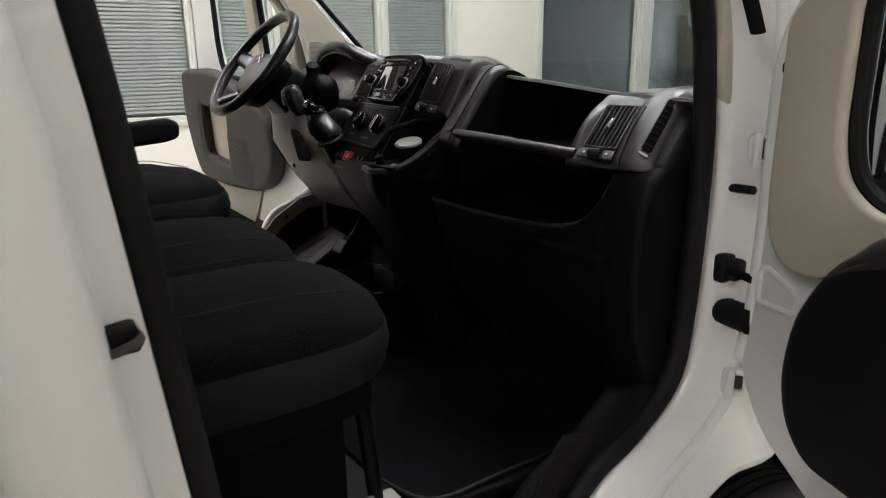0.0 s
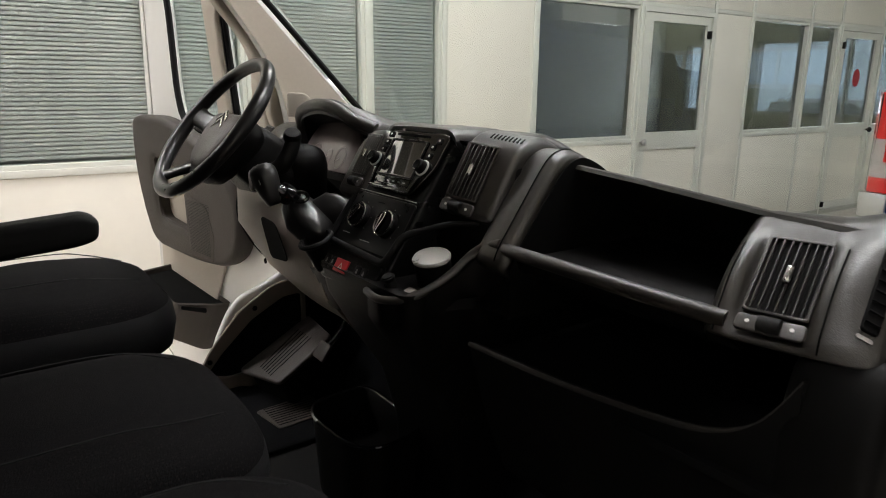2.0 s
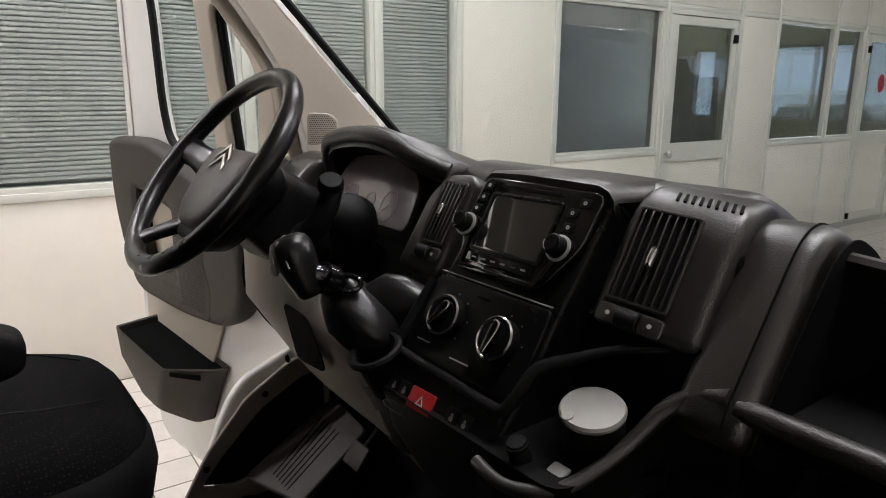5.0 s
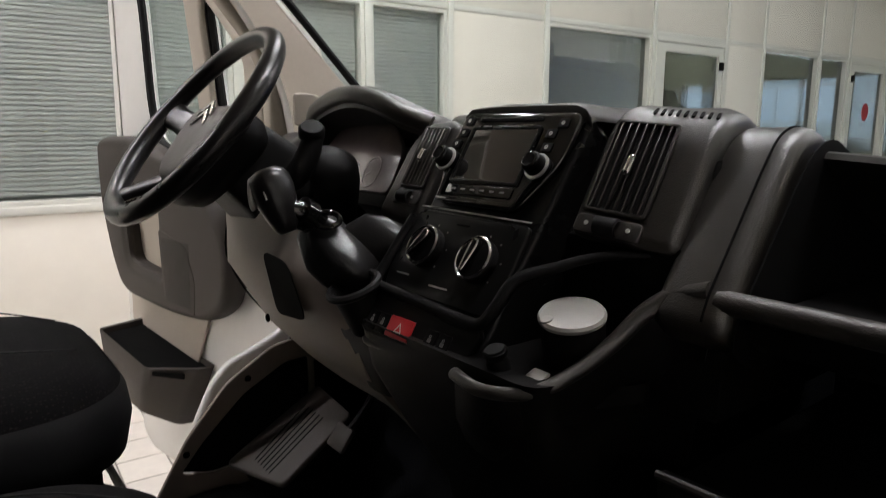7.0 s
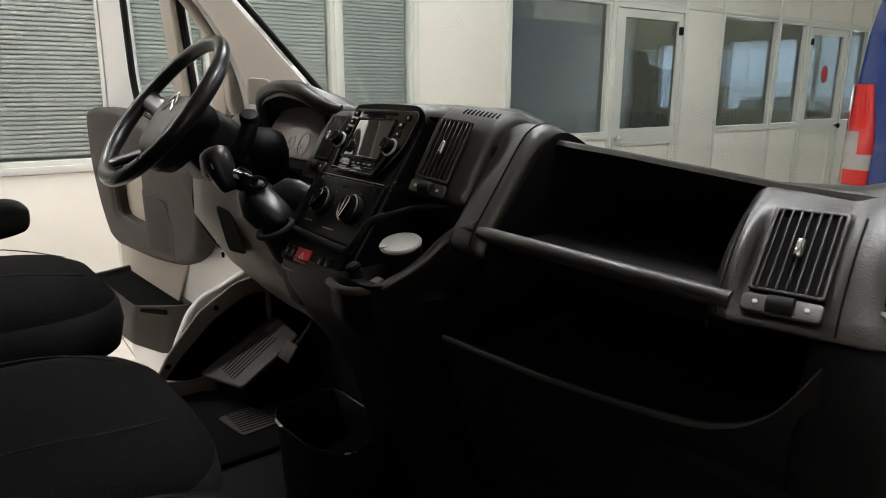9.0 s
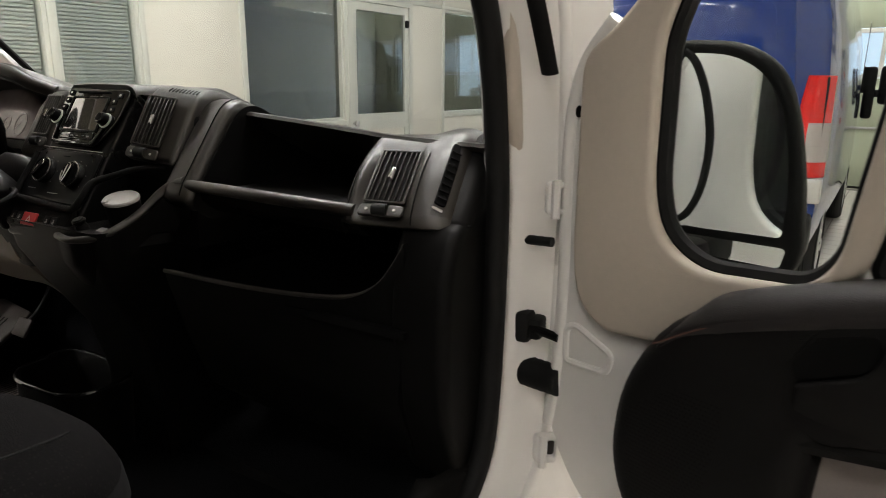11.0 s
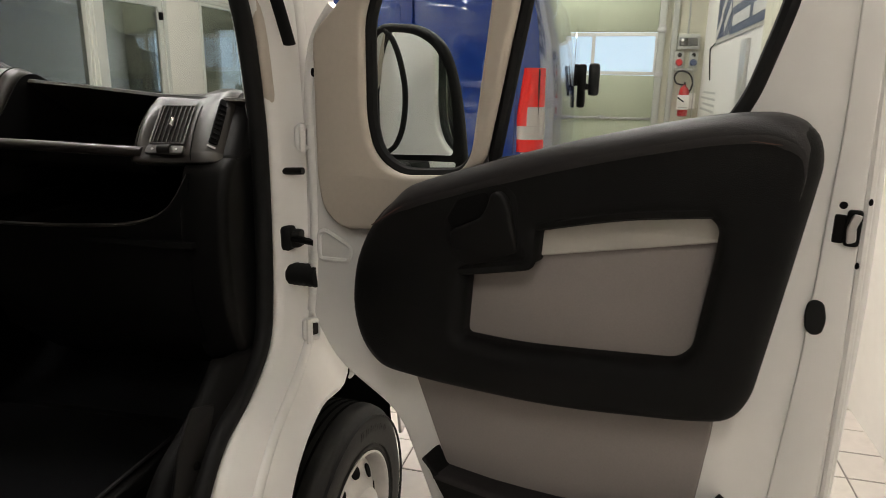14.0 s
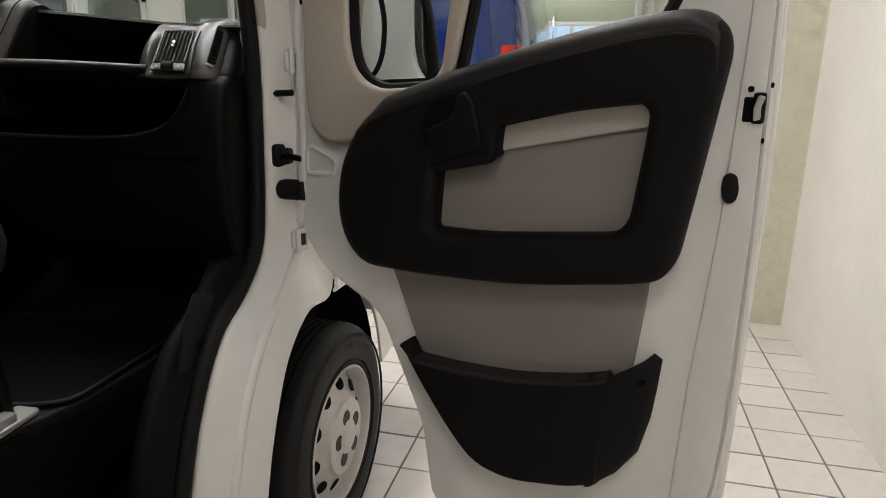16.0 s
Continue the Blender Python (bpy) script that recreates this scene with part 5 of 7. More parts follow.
        low_o = [(0.56, 0.550, 0.0), (0.575, 0.550, 0.065), (0.69, 0.585, 0.138), (0.83, 0.602, 0.138), (0.85, 0.62, 0.0)]
        rings = [soft_ring(low_o, 0.02, -0.004, 0.94), soft_ring(low_o, 0.02), soft_ring(mid_o, 0.02), soft_ring(top_o, 0.016), soft_ring(top_o, 0.016, 0.003, 0.975), soft_ring(top_o, 0.016, 0.0, 0.95), soft_ring(top_o, 0.016, -0.02, 0.94)]
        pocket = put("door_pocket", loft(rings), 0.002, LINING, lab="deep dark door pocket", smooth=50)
        put("pocket_well", loft([soft_ring(top_o, 0.016, -0.018, 0.945), soft_ring(top_o, 0.016, -0.014, 0.2)]), 0.002, VOID, pocket)
        put("pocket_slot", xf(plate(rounded([(-0.050, -0.008), (0.055, -0.001), (0.055, 0.012), (-0.050, 0.010)], 0.004), 0.004), axes((0.535, 0.738, 0.1055), (0.82, 0, 0.57), (0, 1, 0), (-0.57, 0, 0.82))), 0.002, VOID, pocket)
    # lock, plug and pressings on the edge
    lock = put("door_lock", merge(plate(rect(1.021, 1.037, 1.290, 1.332, 0.004), 0.012, bevel=0.003), plate(rect(1.036, 1.056, 1.288, 1.340, 0.006), 0.020, bevel=0.004)), -0.006, BLACK, lab="black steel latch")
    put("latch_claw", plate(rounded([(1.040, 1.292), (1.052, 1.296), (1.050, 1.316), (1.056, 1.334), (1.044, 1.336), (1.038, 1.314)], 0.004), 0.006, bevel=0.002), 0.012, STEEL, lock)
    put("edge_plug", plate(rounded([(1.004, 1.196), (1.014, 1.203), (1.026, 1.198), (1.032, 1.172), (1.028, 1.152), (1.016, 1.147), (1.006, 1.154), (1.002, 1.175)], 0.010), 0.010, bevel=0.003), 0.0, RUBBER)
    put("edge_hole", merge(plate(oval(1.030, 1.345, 0.0055, 0.0055, 12), 0.003), plate(oval(1.062, 1.352, 0.003, 0.005, 10), 0.003), plate(oval(1.058, 1.26, 0.003, 0.005, 10), 0.003)), 0.0012, VOID)
    put("edge_pressing", plate(rounded([(0.972, 0.46), (0.985, 0.80), (1.006, 1.10), (1.016, 1.45), (1.010, 1.95), (1.040, 1.95), (1.052, 1.45), (1.060, 1.10), (1.052, 0.60), (1.02, 0.44)], 0.02), 0.0028, bevel=0.0026), 0.0, WHITE)
    emb = rounded([(0.047, 1.176), (0.066, 1.185), (0.138, 1.156), (0.130, 1.124), (0.048, 1.118)], 0.012)
    put("pressing", xf(tube([Vector((p[0], p[1], 0)) for p in emb], 0.0065, 8, closed=True), Matrix.Identity(4)), -0.0035, WHITE)
    put("edge_hole", plate(oval(0.048, 1.52, 0.006, 0.009, 12), 0.003), -0.001, VOID)
    # outside mirror
    mo = rounded([(0.066, 1.57), (0.068, 1.41), (0.088, 1.320), (0.140, 1.286), (0.316, 1.292), (0.330, 1.33), (0.318, 1.44), (0.298, 1.53), (0.268, 1.590), (0.210, 1.622), (0.100, 1.628)], [0.03, 0.05, 0.03, 0.03, 0.02, 0.03, 0.05, 0.05, 0.05, 0.05, 0.04])
    mirror = put("door_mirror", plate(mo, 0.032, bevel=0.012, seg=3), -0.177, BLACK, lab="large black door mirror", smooth=60)
    back = [(0.135 + (p[0] - 0.135) * 0.80, 1.45 + (p[1] - 1.45) * 0.84) for p in mo]
    put("housing", plate(back, 0.07, bevel=0.025, seg=3), -0.245, BLACK, mirror, smooth=60)
    put("cap", plate(rounded([(0.034, 1.56), (0.040, 1.46), (0.10, 1.44), (0.16, 1.54), (0.15, 1.606), (0.070, 1.617)], 0.035), 0.06, bevel=0.02, seg=3), -0.262, SILVER, mirror, "grey outer cap")
    put("main_glass", plate(rounded([(0.098, 1.575), (0.098, 1.43), (0.108, 1.342), (0.303, 1.352), (0.305, 1.39), (0.300, 1.46), (0.283, 1.535), (0.250, 1.580), (0.200, 1.604), (0.112, 1.608)], [0.02, 0.05, 0.008, 0.008, 0.03, 0.05, 0.05, 0.03, 0.04, 0.02]), 0.004), -0.148, MIRROR, mirror, "main mirror glass")
    put("lower_glass", plate(rounded([(0.118, 1.332), (0.140, 1.304), (0.306, 1.308), (0.312, 1.338)], 0.008), 0.004), -0.148, MIRROR, mirror, "wide-angle mirror glass")
    put("glass_arc", tube(spline([(0.128, 1.610, 0), (0.148, 1.590, 0), (0.168, 1.545, 0), (0.181, 1.480, 0), (0.175, 1.410, 0), (0.155, 1.365, 0), (0.128, 1.347, 0)], 5), 0.0055, 8), -0.142, RUBBER, mirror, "dark curved line across the mirror glass")
    put("mirror_arm", box(0.10, 0.20, 1.28, 1.33, 0.0, 0.10, 0.015), -0.16, BLACK, mirror)
    return d


front_door(-1, (1.075, -0.953), (-0.330, -0.944), "passenger_door", "open white van door with black and grey lining")
front_door(1, (1.075, 0.953), (-0.160, 0.987), "driver_door", "open white driver door with dark lining and pocket")


# ---- seats ----
def lobe(st, x0, x1, y0, y1, zt, arm):
    """One stuffed lobe of a seat cushion with its smooth border and piping."""
    part("cushion", cushion(x0, x1, y0, y1, zt - 0.16, zt, 0.024, 0.14, edge=1.0 if arm else 0.65), FABRIC, st, "black woven cloth cushion", 60)
    band = []
    for h, ins in ((0.02, 0.026), (0.12, 0.006), (0.42, -0.002), (0.62, 0.002), (0.70, 0.008)):
        band.append([Vector((p[0], p[1], zt - 0.16 + 0.16 * h)) for p in rounded([(x0 + ins, y0 + ins), (x1 - ins, y0 + ins), (x1 - ins, y1 - ins), (x0 + ins, y1 - ins)], 0.17, 10)])
    part("bolster", loft(band, caps=False), VINYL, st, "smooth dark border of the cushion", 70)
    pts = rounded([(x0 + 0.02, y0 + 0.012), (x1 - 0.018, y0 + 0.012), (x1 - 0.018, y1 - 0.012), (x0 + 0.02, y1 - 0.012)], 0.15, 10)
    part("piping", tube([Vector((p[0], p[1], zt - 0.052)) for p in pts], 0.0035, 6, closed=True), VINYL, st)
    for q in (0.26, 0.74) if arm else (0.2, 0.8):
        yy = y0 + (y1 - y0) * q
        part("seat_seam", tube(spline([(x0 + 0.06, yy, zt + 0.017), (x0 + 0.28, yy, zt + 0.021), (x1 - 0.14, yy, zt + 0.012), (x1 - 0.06, yy + (0.03 if q < 0.5 else -0.03), zt - 0.008)], 5), 0.0013, 6), VINYL, st)
    # skirt near-black: the darkness under the cushion put into its colour
    part("side_skirt", xf(plate(rounded([(x0 + 0.03, y0 + 0.04), (x1 - 0.05, y0 + 0.04), (x1 - 0.05, y1 - 0.04), (x0 + 0.03, y1 - 0.04)], 0.07), 0.08, bevel=0.02), Matrix.Translation((0, 0, zt - 0.22))), VOID, st)


def seat(name, label, x0, x1, lobes, zt, arm):
    st = thing(name, label, "van seat")
    for ya, yb in lobes:
        lobe(st, x0, x1, ya, yb, zt, arm)
    y0, y1 = lobes[0][0], lobes[-1][1]
    back = cushion(0, 0.14, y0 + 0.01, y1 - 0.01, 0, 0.62, 0.01, 0.06)
    part("backrest", xf(back, Matrix.Translation((x0 - 0.10, 0, zt - 0.06)) @ Matrix.Rotation(radians(-12), 4, "Y")), FABRIC, st, "black cloth backrest", 60)
    # base near-black too, colouring in the unlit space below the seat
    part("base", box(x0 + 0.05, x1 - 0.12, y0 + 0.06, y1 - 0.06, FLOOR_Z - 0.002, zt - 0.215, 0.01), VOID, st)
    for y in (y0 + 0.07, y1 - 0.07):
        part("rail", box(x0 + 0.0, x1 - 0.06, y - 0.015, y + 0.015, FLOOR_Z + 0.003, FLOOR_Z + 0.03, 0.004), STEEL, st)
    if arm:
        a = [(0.0, 1.31), (0.36, 1.335), (0.395, 1.345), (0.398, 1.383), (0.375, 1.396), (0.0, 1.37)]
        part("armrest", extrude_xz(rounded(a, 0.015), y0 - 0.030, y0 + 0.030, 0.014, 3), SOFT, st, "black padded armrest")
    return st


bench = seat("passenger_bench", "black cloth double passenger seat", 0.02, 0.538, ((-0.694, -0.268), (-0.282, 0.225)), 1.149, False)
part("belt_buckle", box(0.06, 0.10, 0.228, 0.245, 1.10, 1.20, 0.006), BLACK, bench, "belt buckle with red button")
for y in (-0.60, 0.10):
    part("front_leg", tube([(0.46, y, 1.0), (0.49, y, FLOOR_Z)], 0.016, 8), BLACK, bench)
for dy in (0.0, 0.016):
    part("stitched_tag", tube(spline([(0.16, 0.262 - dy, 1.128), (0.185, 0.245 - dy, 1.133), (0.21, 0.238 - dy, 1.132)], 4), 0.0022, 6), FADED, bench, "pale stitching")
driver = seat("single_van_seat", "black cloth driver seat with fold-down armrest", 0.06, 0.552, ((0.265, 0.775),), 1.218, True)
part("adjuster", tube(spline([(0.50, 0.50, 0.97), (0.545, 0.50, 0.94), (0.552, 0.56, 0.93), (0.545, 0.62, 0.94), (0.50, 0.62, 0.97)], 4), 0.007, 8), BLACK, driver)

# ---- dashboard ----
dash = thing("dashboard", "black moulded van dashboard with open trays", "dashboard")
STACK = axes((0.791, 0.0, 1.2985), Vector((0.035, -0.9994, 0)).normalized(), Vector((0.53, 0.0186, 0.848)).normalized(), Vector((-0.8475, -0.0297, 0.53)).normalized())


def vent(parent, m, w, h, slats=7, wheel_side=True, name="air_vent"):
    """Upright-slatted outlet on a sloping face: m has x to the right, y up, z out; origin at its lower left."""
    v = part(name, xf(plate(rect(-0.0045, w + 0.0040, -0.0040, h + 0.0045, 0.006), 0.005, [rect(0, w, 0, h, 0.003)], 0.0015), m @ Matrix.Translation((0, 0, 0.001))), SATIN, parent, "slatted air vent")
    part("throat", xf(plate(rect(-0.002, w + 0.002, -0.002, h + 0.002), 0.0015), m @ Matrix.Translation((0, 0, 0.0005))), VOID, v)
    for i in range(slats):
        x = w * (i + 0.5) / slats
        # slats in the paler SATIN, as if their edges caught light
        part("slat", xf(box(x - 0.0011, x + 0.0011, 0.0, h, 0.001, 0.0075, 0.0006, 1), m), SATIN, v)
    part("tab", xf(box(w * 0.5 - 0.0045, w * 0.5 + 0.0045, h * 0.38, h * 0.62, 0.004, 0.015, 0.0044, 3), m), CHROME, v, "bright vane tab")
    if wheel_side:
        part("wheel_plate", xf(plate(rect(-0.006, w + 0.006, -0.030, -0.0085, 0.007), 0.006, bevel=0.002), m), SATIN, v)
        part("thumbwheel", xf(xf(revolve([(0.008, -0.013), (0.010, -0.012), (0.010, 0.012), (0.008, 0.013)], 16), Matrix.Rotation(radians(90), 4, "Y")), m @ Matrix.Translation((w / 2, -0.019, 0.006))), RUBBER, v)
        for q in (0.008, w - 0.008):
            part("mark", xf(plate(oval(q, -0.019, 0.0025, 0.0025, 12), 0.0012), m @ Matrix.Translation((0, 0, 0.0062))), PRINT, v)
    return v


def pod(name, origin, yaw, prof, y0, y1, mat=SATIN, bev=0.014):
    m = Matrix.Translation(origin) @ Matrix.Rotation(radians(yaw), 4, "Z")
    return part(name, xf(extrude_xz(rounded(prof, 0.03, 5), y0, y1, bev, 3), m), mat, dash, smooth=50)


# top decks
top = [(1.034, 1.480), (1.038, 1.4855), (1.045, 1.4865), (1.06, 1.479), (1.18, 1.410), (1.43, 1.315), (1.43, 1.29), (1.10, 1.44)]
part("passenger_deck", loft([[Vector((x, y, z + dz)) for x, z in top] for y, dz in ((-0.868, -0.022), (-0.66, -0.016), (-0.45, 0.002), (-0.28, 0.014))]), SATIN, dash, "passenger side dash top")
mid = [(1.000, 1.500), (1.008, 1.525), (1.025, 1.541), (1.07, 1.543), (1.14, 1.515), (1.27, 1.44), (1.43, 1.34), (1.43, 1.30), (1.03, 1.36)]
part("centre_deck", extrude_xz(rounded(mid, 0.03), -0.222, 0.25, 0.022, 4), SATIN, dash, "centre dash top", 50)
left = [(1.02, 1.455), (1.06, 1.485), (1.12, 1.485), (1.22, 1.44), (1.43, 1.34), (1.43, 1.30), (1.02, 1.32)]
part("driver_deck", extrude_xz(rounded(left, 0.03), 0.22, 0.868, 0.014, 3), SATIN, dash, "driver side dash top", 50)

# passenger vent pod and its side outlet
RPOD = [(-0.014, -0.032), (-0.002, -0.004), (0.087, 0.082), (0.112, 0.102), (0.150, 0.110), (0.20, 0.095), (0.40, -0.02), (0.40, -0.06), (0.02, -0.06)]
POD = [(-0.017, -0.021), (-0.005, -0.006)] + [(-0.005 + 0.092 * q, -0.006 + 0.088 * q) for q in (0.15, 0.3, 0.45, 0.6, 0.75, 0.9)] + RPOD[2:-1] + [(0.02, -0.034)]
PM = Matrix.Translation((0.917, -0.695, 1.361)) @ Matrix.Rotation(radians(11), 4, "Z")
prof = rounded(POD, [0.008, 0.01] + [0.001] * 6 + [0.03] * (len(POD) - 9) + [0.01], 5)


def pod_ring(y, off, swell, lift=0.0):
    """One cross section of the passenger pod; swell rounds its sloping face outwards."""
    ring = []
    for p in prof:
        q = ((p[0] + 0.017) * 0.727 + (p[1] + 0.021) * 0.687) / 0.165
        b = lift + (swell * math.sin(math.pi * q) if 0 < q < 1 and p[1] > -0.028 else 0.0)
        rise = 0.28 * max(0.0, -y - 0.06) if p[1] > -0.015 else 0.0
        ring.append(PM @ Vector((p[0] + 0.67 * off - 0.687 * b, y, p[1] + rise - (0.74 * off if p[1] > -0.015 else 0) + 0.727 * b)))
    return ring


rings = [pod_ring(*v) for v in ((0.041, 0.050, 0.012), (0.0405, 0.036, 0.014), (0.038, 0.022, 0.016), (0.033, 0.012, 0.017), (0.027, 0.005, 0.018), (0.020, 0.001, 0.018), (0.013, 0.0, 0.015), (0.006, 0.0, 0.006), (0.001, 0.0, 0.0), (-0.070, 0.0, 0.0), (-0.074, 0.0, 0.005), (-0.079, 0.0, 0.011), (-0.088, 0.0, 0.013), (-0.104, 0.0, 0.010), (-0.118, 0.002, 0.005), (-0.132, 0.007, 0.0), (-0.144, 0.016, 0.0), (-0.151, 0.028, 0.0), (-0.155, 0.042, 0.0), (-0.157, 0.056, 0.0))]
part("right_pod", loft(rings), SATIN, dash, "satin pod round the passenger vents", 60)
for y, swell in ((0.0235, 0.018), (-0.090, 0.013)):
    part("pod_line", tube([p for p in pod_ring(y, 0.003 if y > 0 else 0.0, swell, 0.0004)[4:44]], 0.0011, 6), VOID, dash)
rx, ry = Vector((0.196, -0.98, 0)).normalized(), Vector((0.731, 0.146, 0.667)).normalized()
rz = rx.cross(ry).normalized()
vent(dash, axes(Vector((0.921, -0.697, 1.372)) + rz * 0.004 + rx * 0.005, rx, rz.cross(rx), rz), 0.064, 0.103)
ex = (rx * 0.80 - rz * 0.60).normalized()
ez = ex.cross(rz.cross(rx)).normalized()
EM = axes(Vector((0.921, -0.697, 1.384)) + rx * 0.122 - rz * 0.003, ex, ez.cross(ex), ez)
sv = part("air_vent", xf(plate(rect(-0.003, 0.016, -0.006, 0.118, 0.005), 0.005, bevel=0.0015), EM), VOID, dash, "narrow side air vent")
for i in range(8):
    part("slat", xf(box(-0.002, 0.015, 0.004 + i * 0.0135, 0.0055 + i * 0.0135, 0.003, 0.008, 0.0006, 1), EM), SOFT, sv)
part("vent_mark", xf(plate(rect(-0.004, 0.014, -0.016, -0.011, 0.002), 0.002), EM), SILVER, sv)

part("end_cap", loft([pod_ring(*v) for v in ((-0.148, 0.026, 0.0), (-0.160, 0.028, 0.0), (-0.168, 0.033, 0.0), (-0.174, 0.042, 0.0), (-0.178, 0.056, 0.0))]), SOFT, dash, "dark rounded end of the dash", 60)

# open shelf
part("shelf_floor", box(0.93, 1.22, -0.675, -0.325, 1.351, 1.355, 0.001), SOFT, dash)
# tray faces near-black, painted as the unlit inside of the shelf
part("shelf_tray", merge(box(0.925, 1.235, -0.69, -0.31, 1.335, 1.350), box(1.23, 1.24, -0.69, -0.31, 1.35, 1.39)), VOID, dash, "open dash shelf, its inner shade put into the colour")
bar = spline([(0.902, -0.300, 1.366), (0.898, -0.42, 1.366), (0.900, -0.55, 1.363), (0.912, -0.685, 1.358)], 6)
part("shelf_bar", tube(bar, 0.0125, 12, flat=0.9), SATIN, dash, "rounded front edge of the shelf")
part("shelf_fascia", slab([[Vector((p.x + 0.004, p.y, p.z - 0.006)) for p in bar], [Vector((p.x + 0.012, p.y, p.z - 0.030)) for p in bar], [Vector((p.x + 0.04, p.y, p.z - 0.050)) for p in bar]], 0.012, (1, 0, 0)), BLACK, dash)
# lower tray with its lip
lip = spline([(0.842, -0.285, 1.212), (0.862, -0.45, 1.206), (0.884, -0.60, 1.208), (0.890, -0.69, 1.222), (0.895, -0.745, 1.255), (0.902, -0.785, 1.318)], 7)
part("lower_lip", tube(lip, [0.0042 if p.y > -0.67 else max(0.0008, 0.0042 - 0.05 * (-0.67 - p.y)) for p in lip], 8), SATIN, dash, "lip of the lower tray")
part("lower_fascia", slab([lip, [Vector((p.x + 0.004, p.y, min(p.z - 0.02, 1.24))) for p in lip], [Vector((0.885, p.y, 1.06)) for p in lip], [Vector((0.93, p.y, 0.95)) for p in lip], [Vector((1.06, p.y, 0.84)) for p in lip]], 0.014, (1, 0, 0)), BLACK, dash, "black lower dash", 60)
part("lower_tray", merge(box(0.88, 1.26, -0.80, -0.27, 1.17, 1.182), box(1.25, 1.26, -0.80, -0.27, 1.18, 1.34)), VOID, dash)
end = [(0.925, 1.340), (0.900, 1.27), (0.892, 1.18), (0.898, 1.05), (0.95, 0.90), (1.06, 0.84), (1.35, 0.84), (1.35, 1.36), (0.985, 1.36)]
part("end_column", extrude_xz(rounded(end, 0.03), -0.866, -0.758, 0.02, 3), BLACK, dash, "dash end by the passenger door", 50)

# centre vents and the ribs beside them
cx = Vector((0.15, -0.982, -0.09)).normalized()
cy = Vector((0.50, -0.03, 0.86))
cy = (cy - cx * cx.dot(cy)).normalized()
cz = cx.cross(cy).normalized()
CVM = axes(Vector((0.888, -0.154, 1.423)) - cx * 0.008 + cy * 0.019 - cz * 0.0068, cx, cy, cz)
ahead = Vector((0, 0, 1)).cross(cx).normalized()
CPM = axes(Vector((0.888, -0.154, 1.423)) - cz * 0.010, ahead, -cx, ahead.cross(-cx))
CPOD = [(0.001, -0.014), (-0.001, -0.002), (0.054, 0.098), (0.080, 0.122), (0.135, 0.130), (0.22, 0.09), (0.42, -0.04), (0.42, -0.08), (0.03, -0.022)]
part("centre_pod", xf(extrude_xz(rounded(CPOD, [0.008, 0.008, 0.03, 0.03, 0.03, 0.03, 0.03, 0.03, 0.01], 5), -0.098, 0.026, 0.014, 3), CPM), SATIN, dash, "satin pod round the centre vent", smooth=50)
for i in range(9):
    slot = CPM @ Matrix.Translation((0.0865, -0.014 - 0.0086 * i, 0.1205)) @ Matrix.Rotation(radians(-16), 4, "Y")
    part("demist_slot", xf(plate(rounded([(-0.009, -0.0040), (0.009, 0.0005), (0.009, 0.0040), (-0.009, -0.0005)], 0.0012), 0.002), slot), VOID, dash)
RIB = [(p[0], p[1] * (1.38 if p[1] > 0 else 1)) for p in RPOD]
pod("centre_rib", (0.892, -0.280, 1.372), 2, RIB, -0.036, 0.040, SATIN, 0.016)
RM = Matrix.Translation((0.892, -0.280, 1.372)) @ Matrix.Rotation(radians(2), 4, "Z")
edge_line = rounded(RIB, 0.03, 5)[4:34]
part("rib_line", tube([RM @ Vector((p[0] - 0.0004, -0.014, p[1] + 0.0006)) for p in edge_line], 0.0013, 6), VOID, dash)
# thin near-black sheet over the inner side of the rib, painted shade
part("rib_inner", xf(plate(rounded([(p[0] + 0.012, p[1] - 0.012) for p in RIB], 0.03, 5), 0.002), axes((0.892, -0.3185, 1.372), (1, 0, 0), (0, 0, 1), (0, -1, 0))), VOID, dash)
# black filler block added for the shadow between pod and rib
part("valley_shade", box(0.965, 1.15, -0.250, -0.10, 1.36, 1.49, 0.01), BLACK, dash)
vent(dash, CVM, 0.064, 0.100)

# solid black box added where the pod underside lies in shadow
part("under_pod", box(0.915, 1.20, -0.300, -0.075, 1.24, 1.405, 0.008), BLACK, dash, "black filler block for the shade under the centre vents")

# centre stack with radio and climate panel
body = rounded([(-0.108, -0.052), (0.098, -0.052), (0.106, 0.10), (0.116, 0.276), (0.100, 0.288), (-0.074, 0.288), (-0.088, 0.276), (-0.094, 0.13), (-0.106, 0.02)], 0.012)
part("console_face", xf(plate(body, 0.13, bevel=0.008, seg=3), STACK @ Matrix.Translation((0, 0, -0.134))), PANEL, dash, "black centre console face", 50)
hood_rows = [[], [], [], [], []]
for sx, dip in ((-0.092, 0.012), (-0.080, 0.003), (-0.02, 0.0), (0.04, 0.0), (0.096, 0.001), (0.110, 0.006), (0.118, 0.016)):
    base = STACK @ Vector((sx, 0.290, 0.0))
    for row, p in zip(hood_rows, (STACK @ Vector((sx, 0.281, 0.004)), STACK @ Vector((sx, 0.287, 0.009)), STACK @ Vector((sx, 0.293, 0.004)), Vector((1.0, base.y, 1.5455)), Vector((1.06, base.y, 1.5445)))):
        row.append(p - Vector((0, 0, dip)))
part("stack_hood", slab(hood_rows, 0.006, (0.4, 0, -1)), SATIN, dash, "dash top running over the radio", 60)
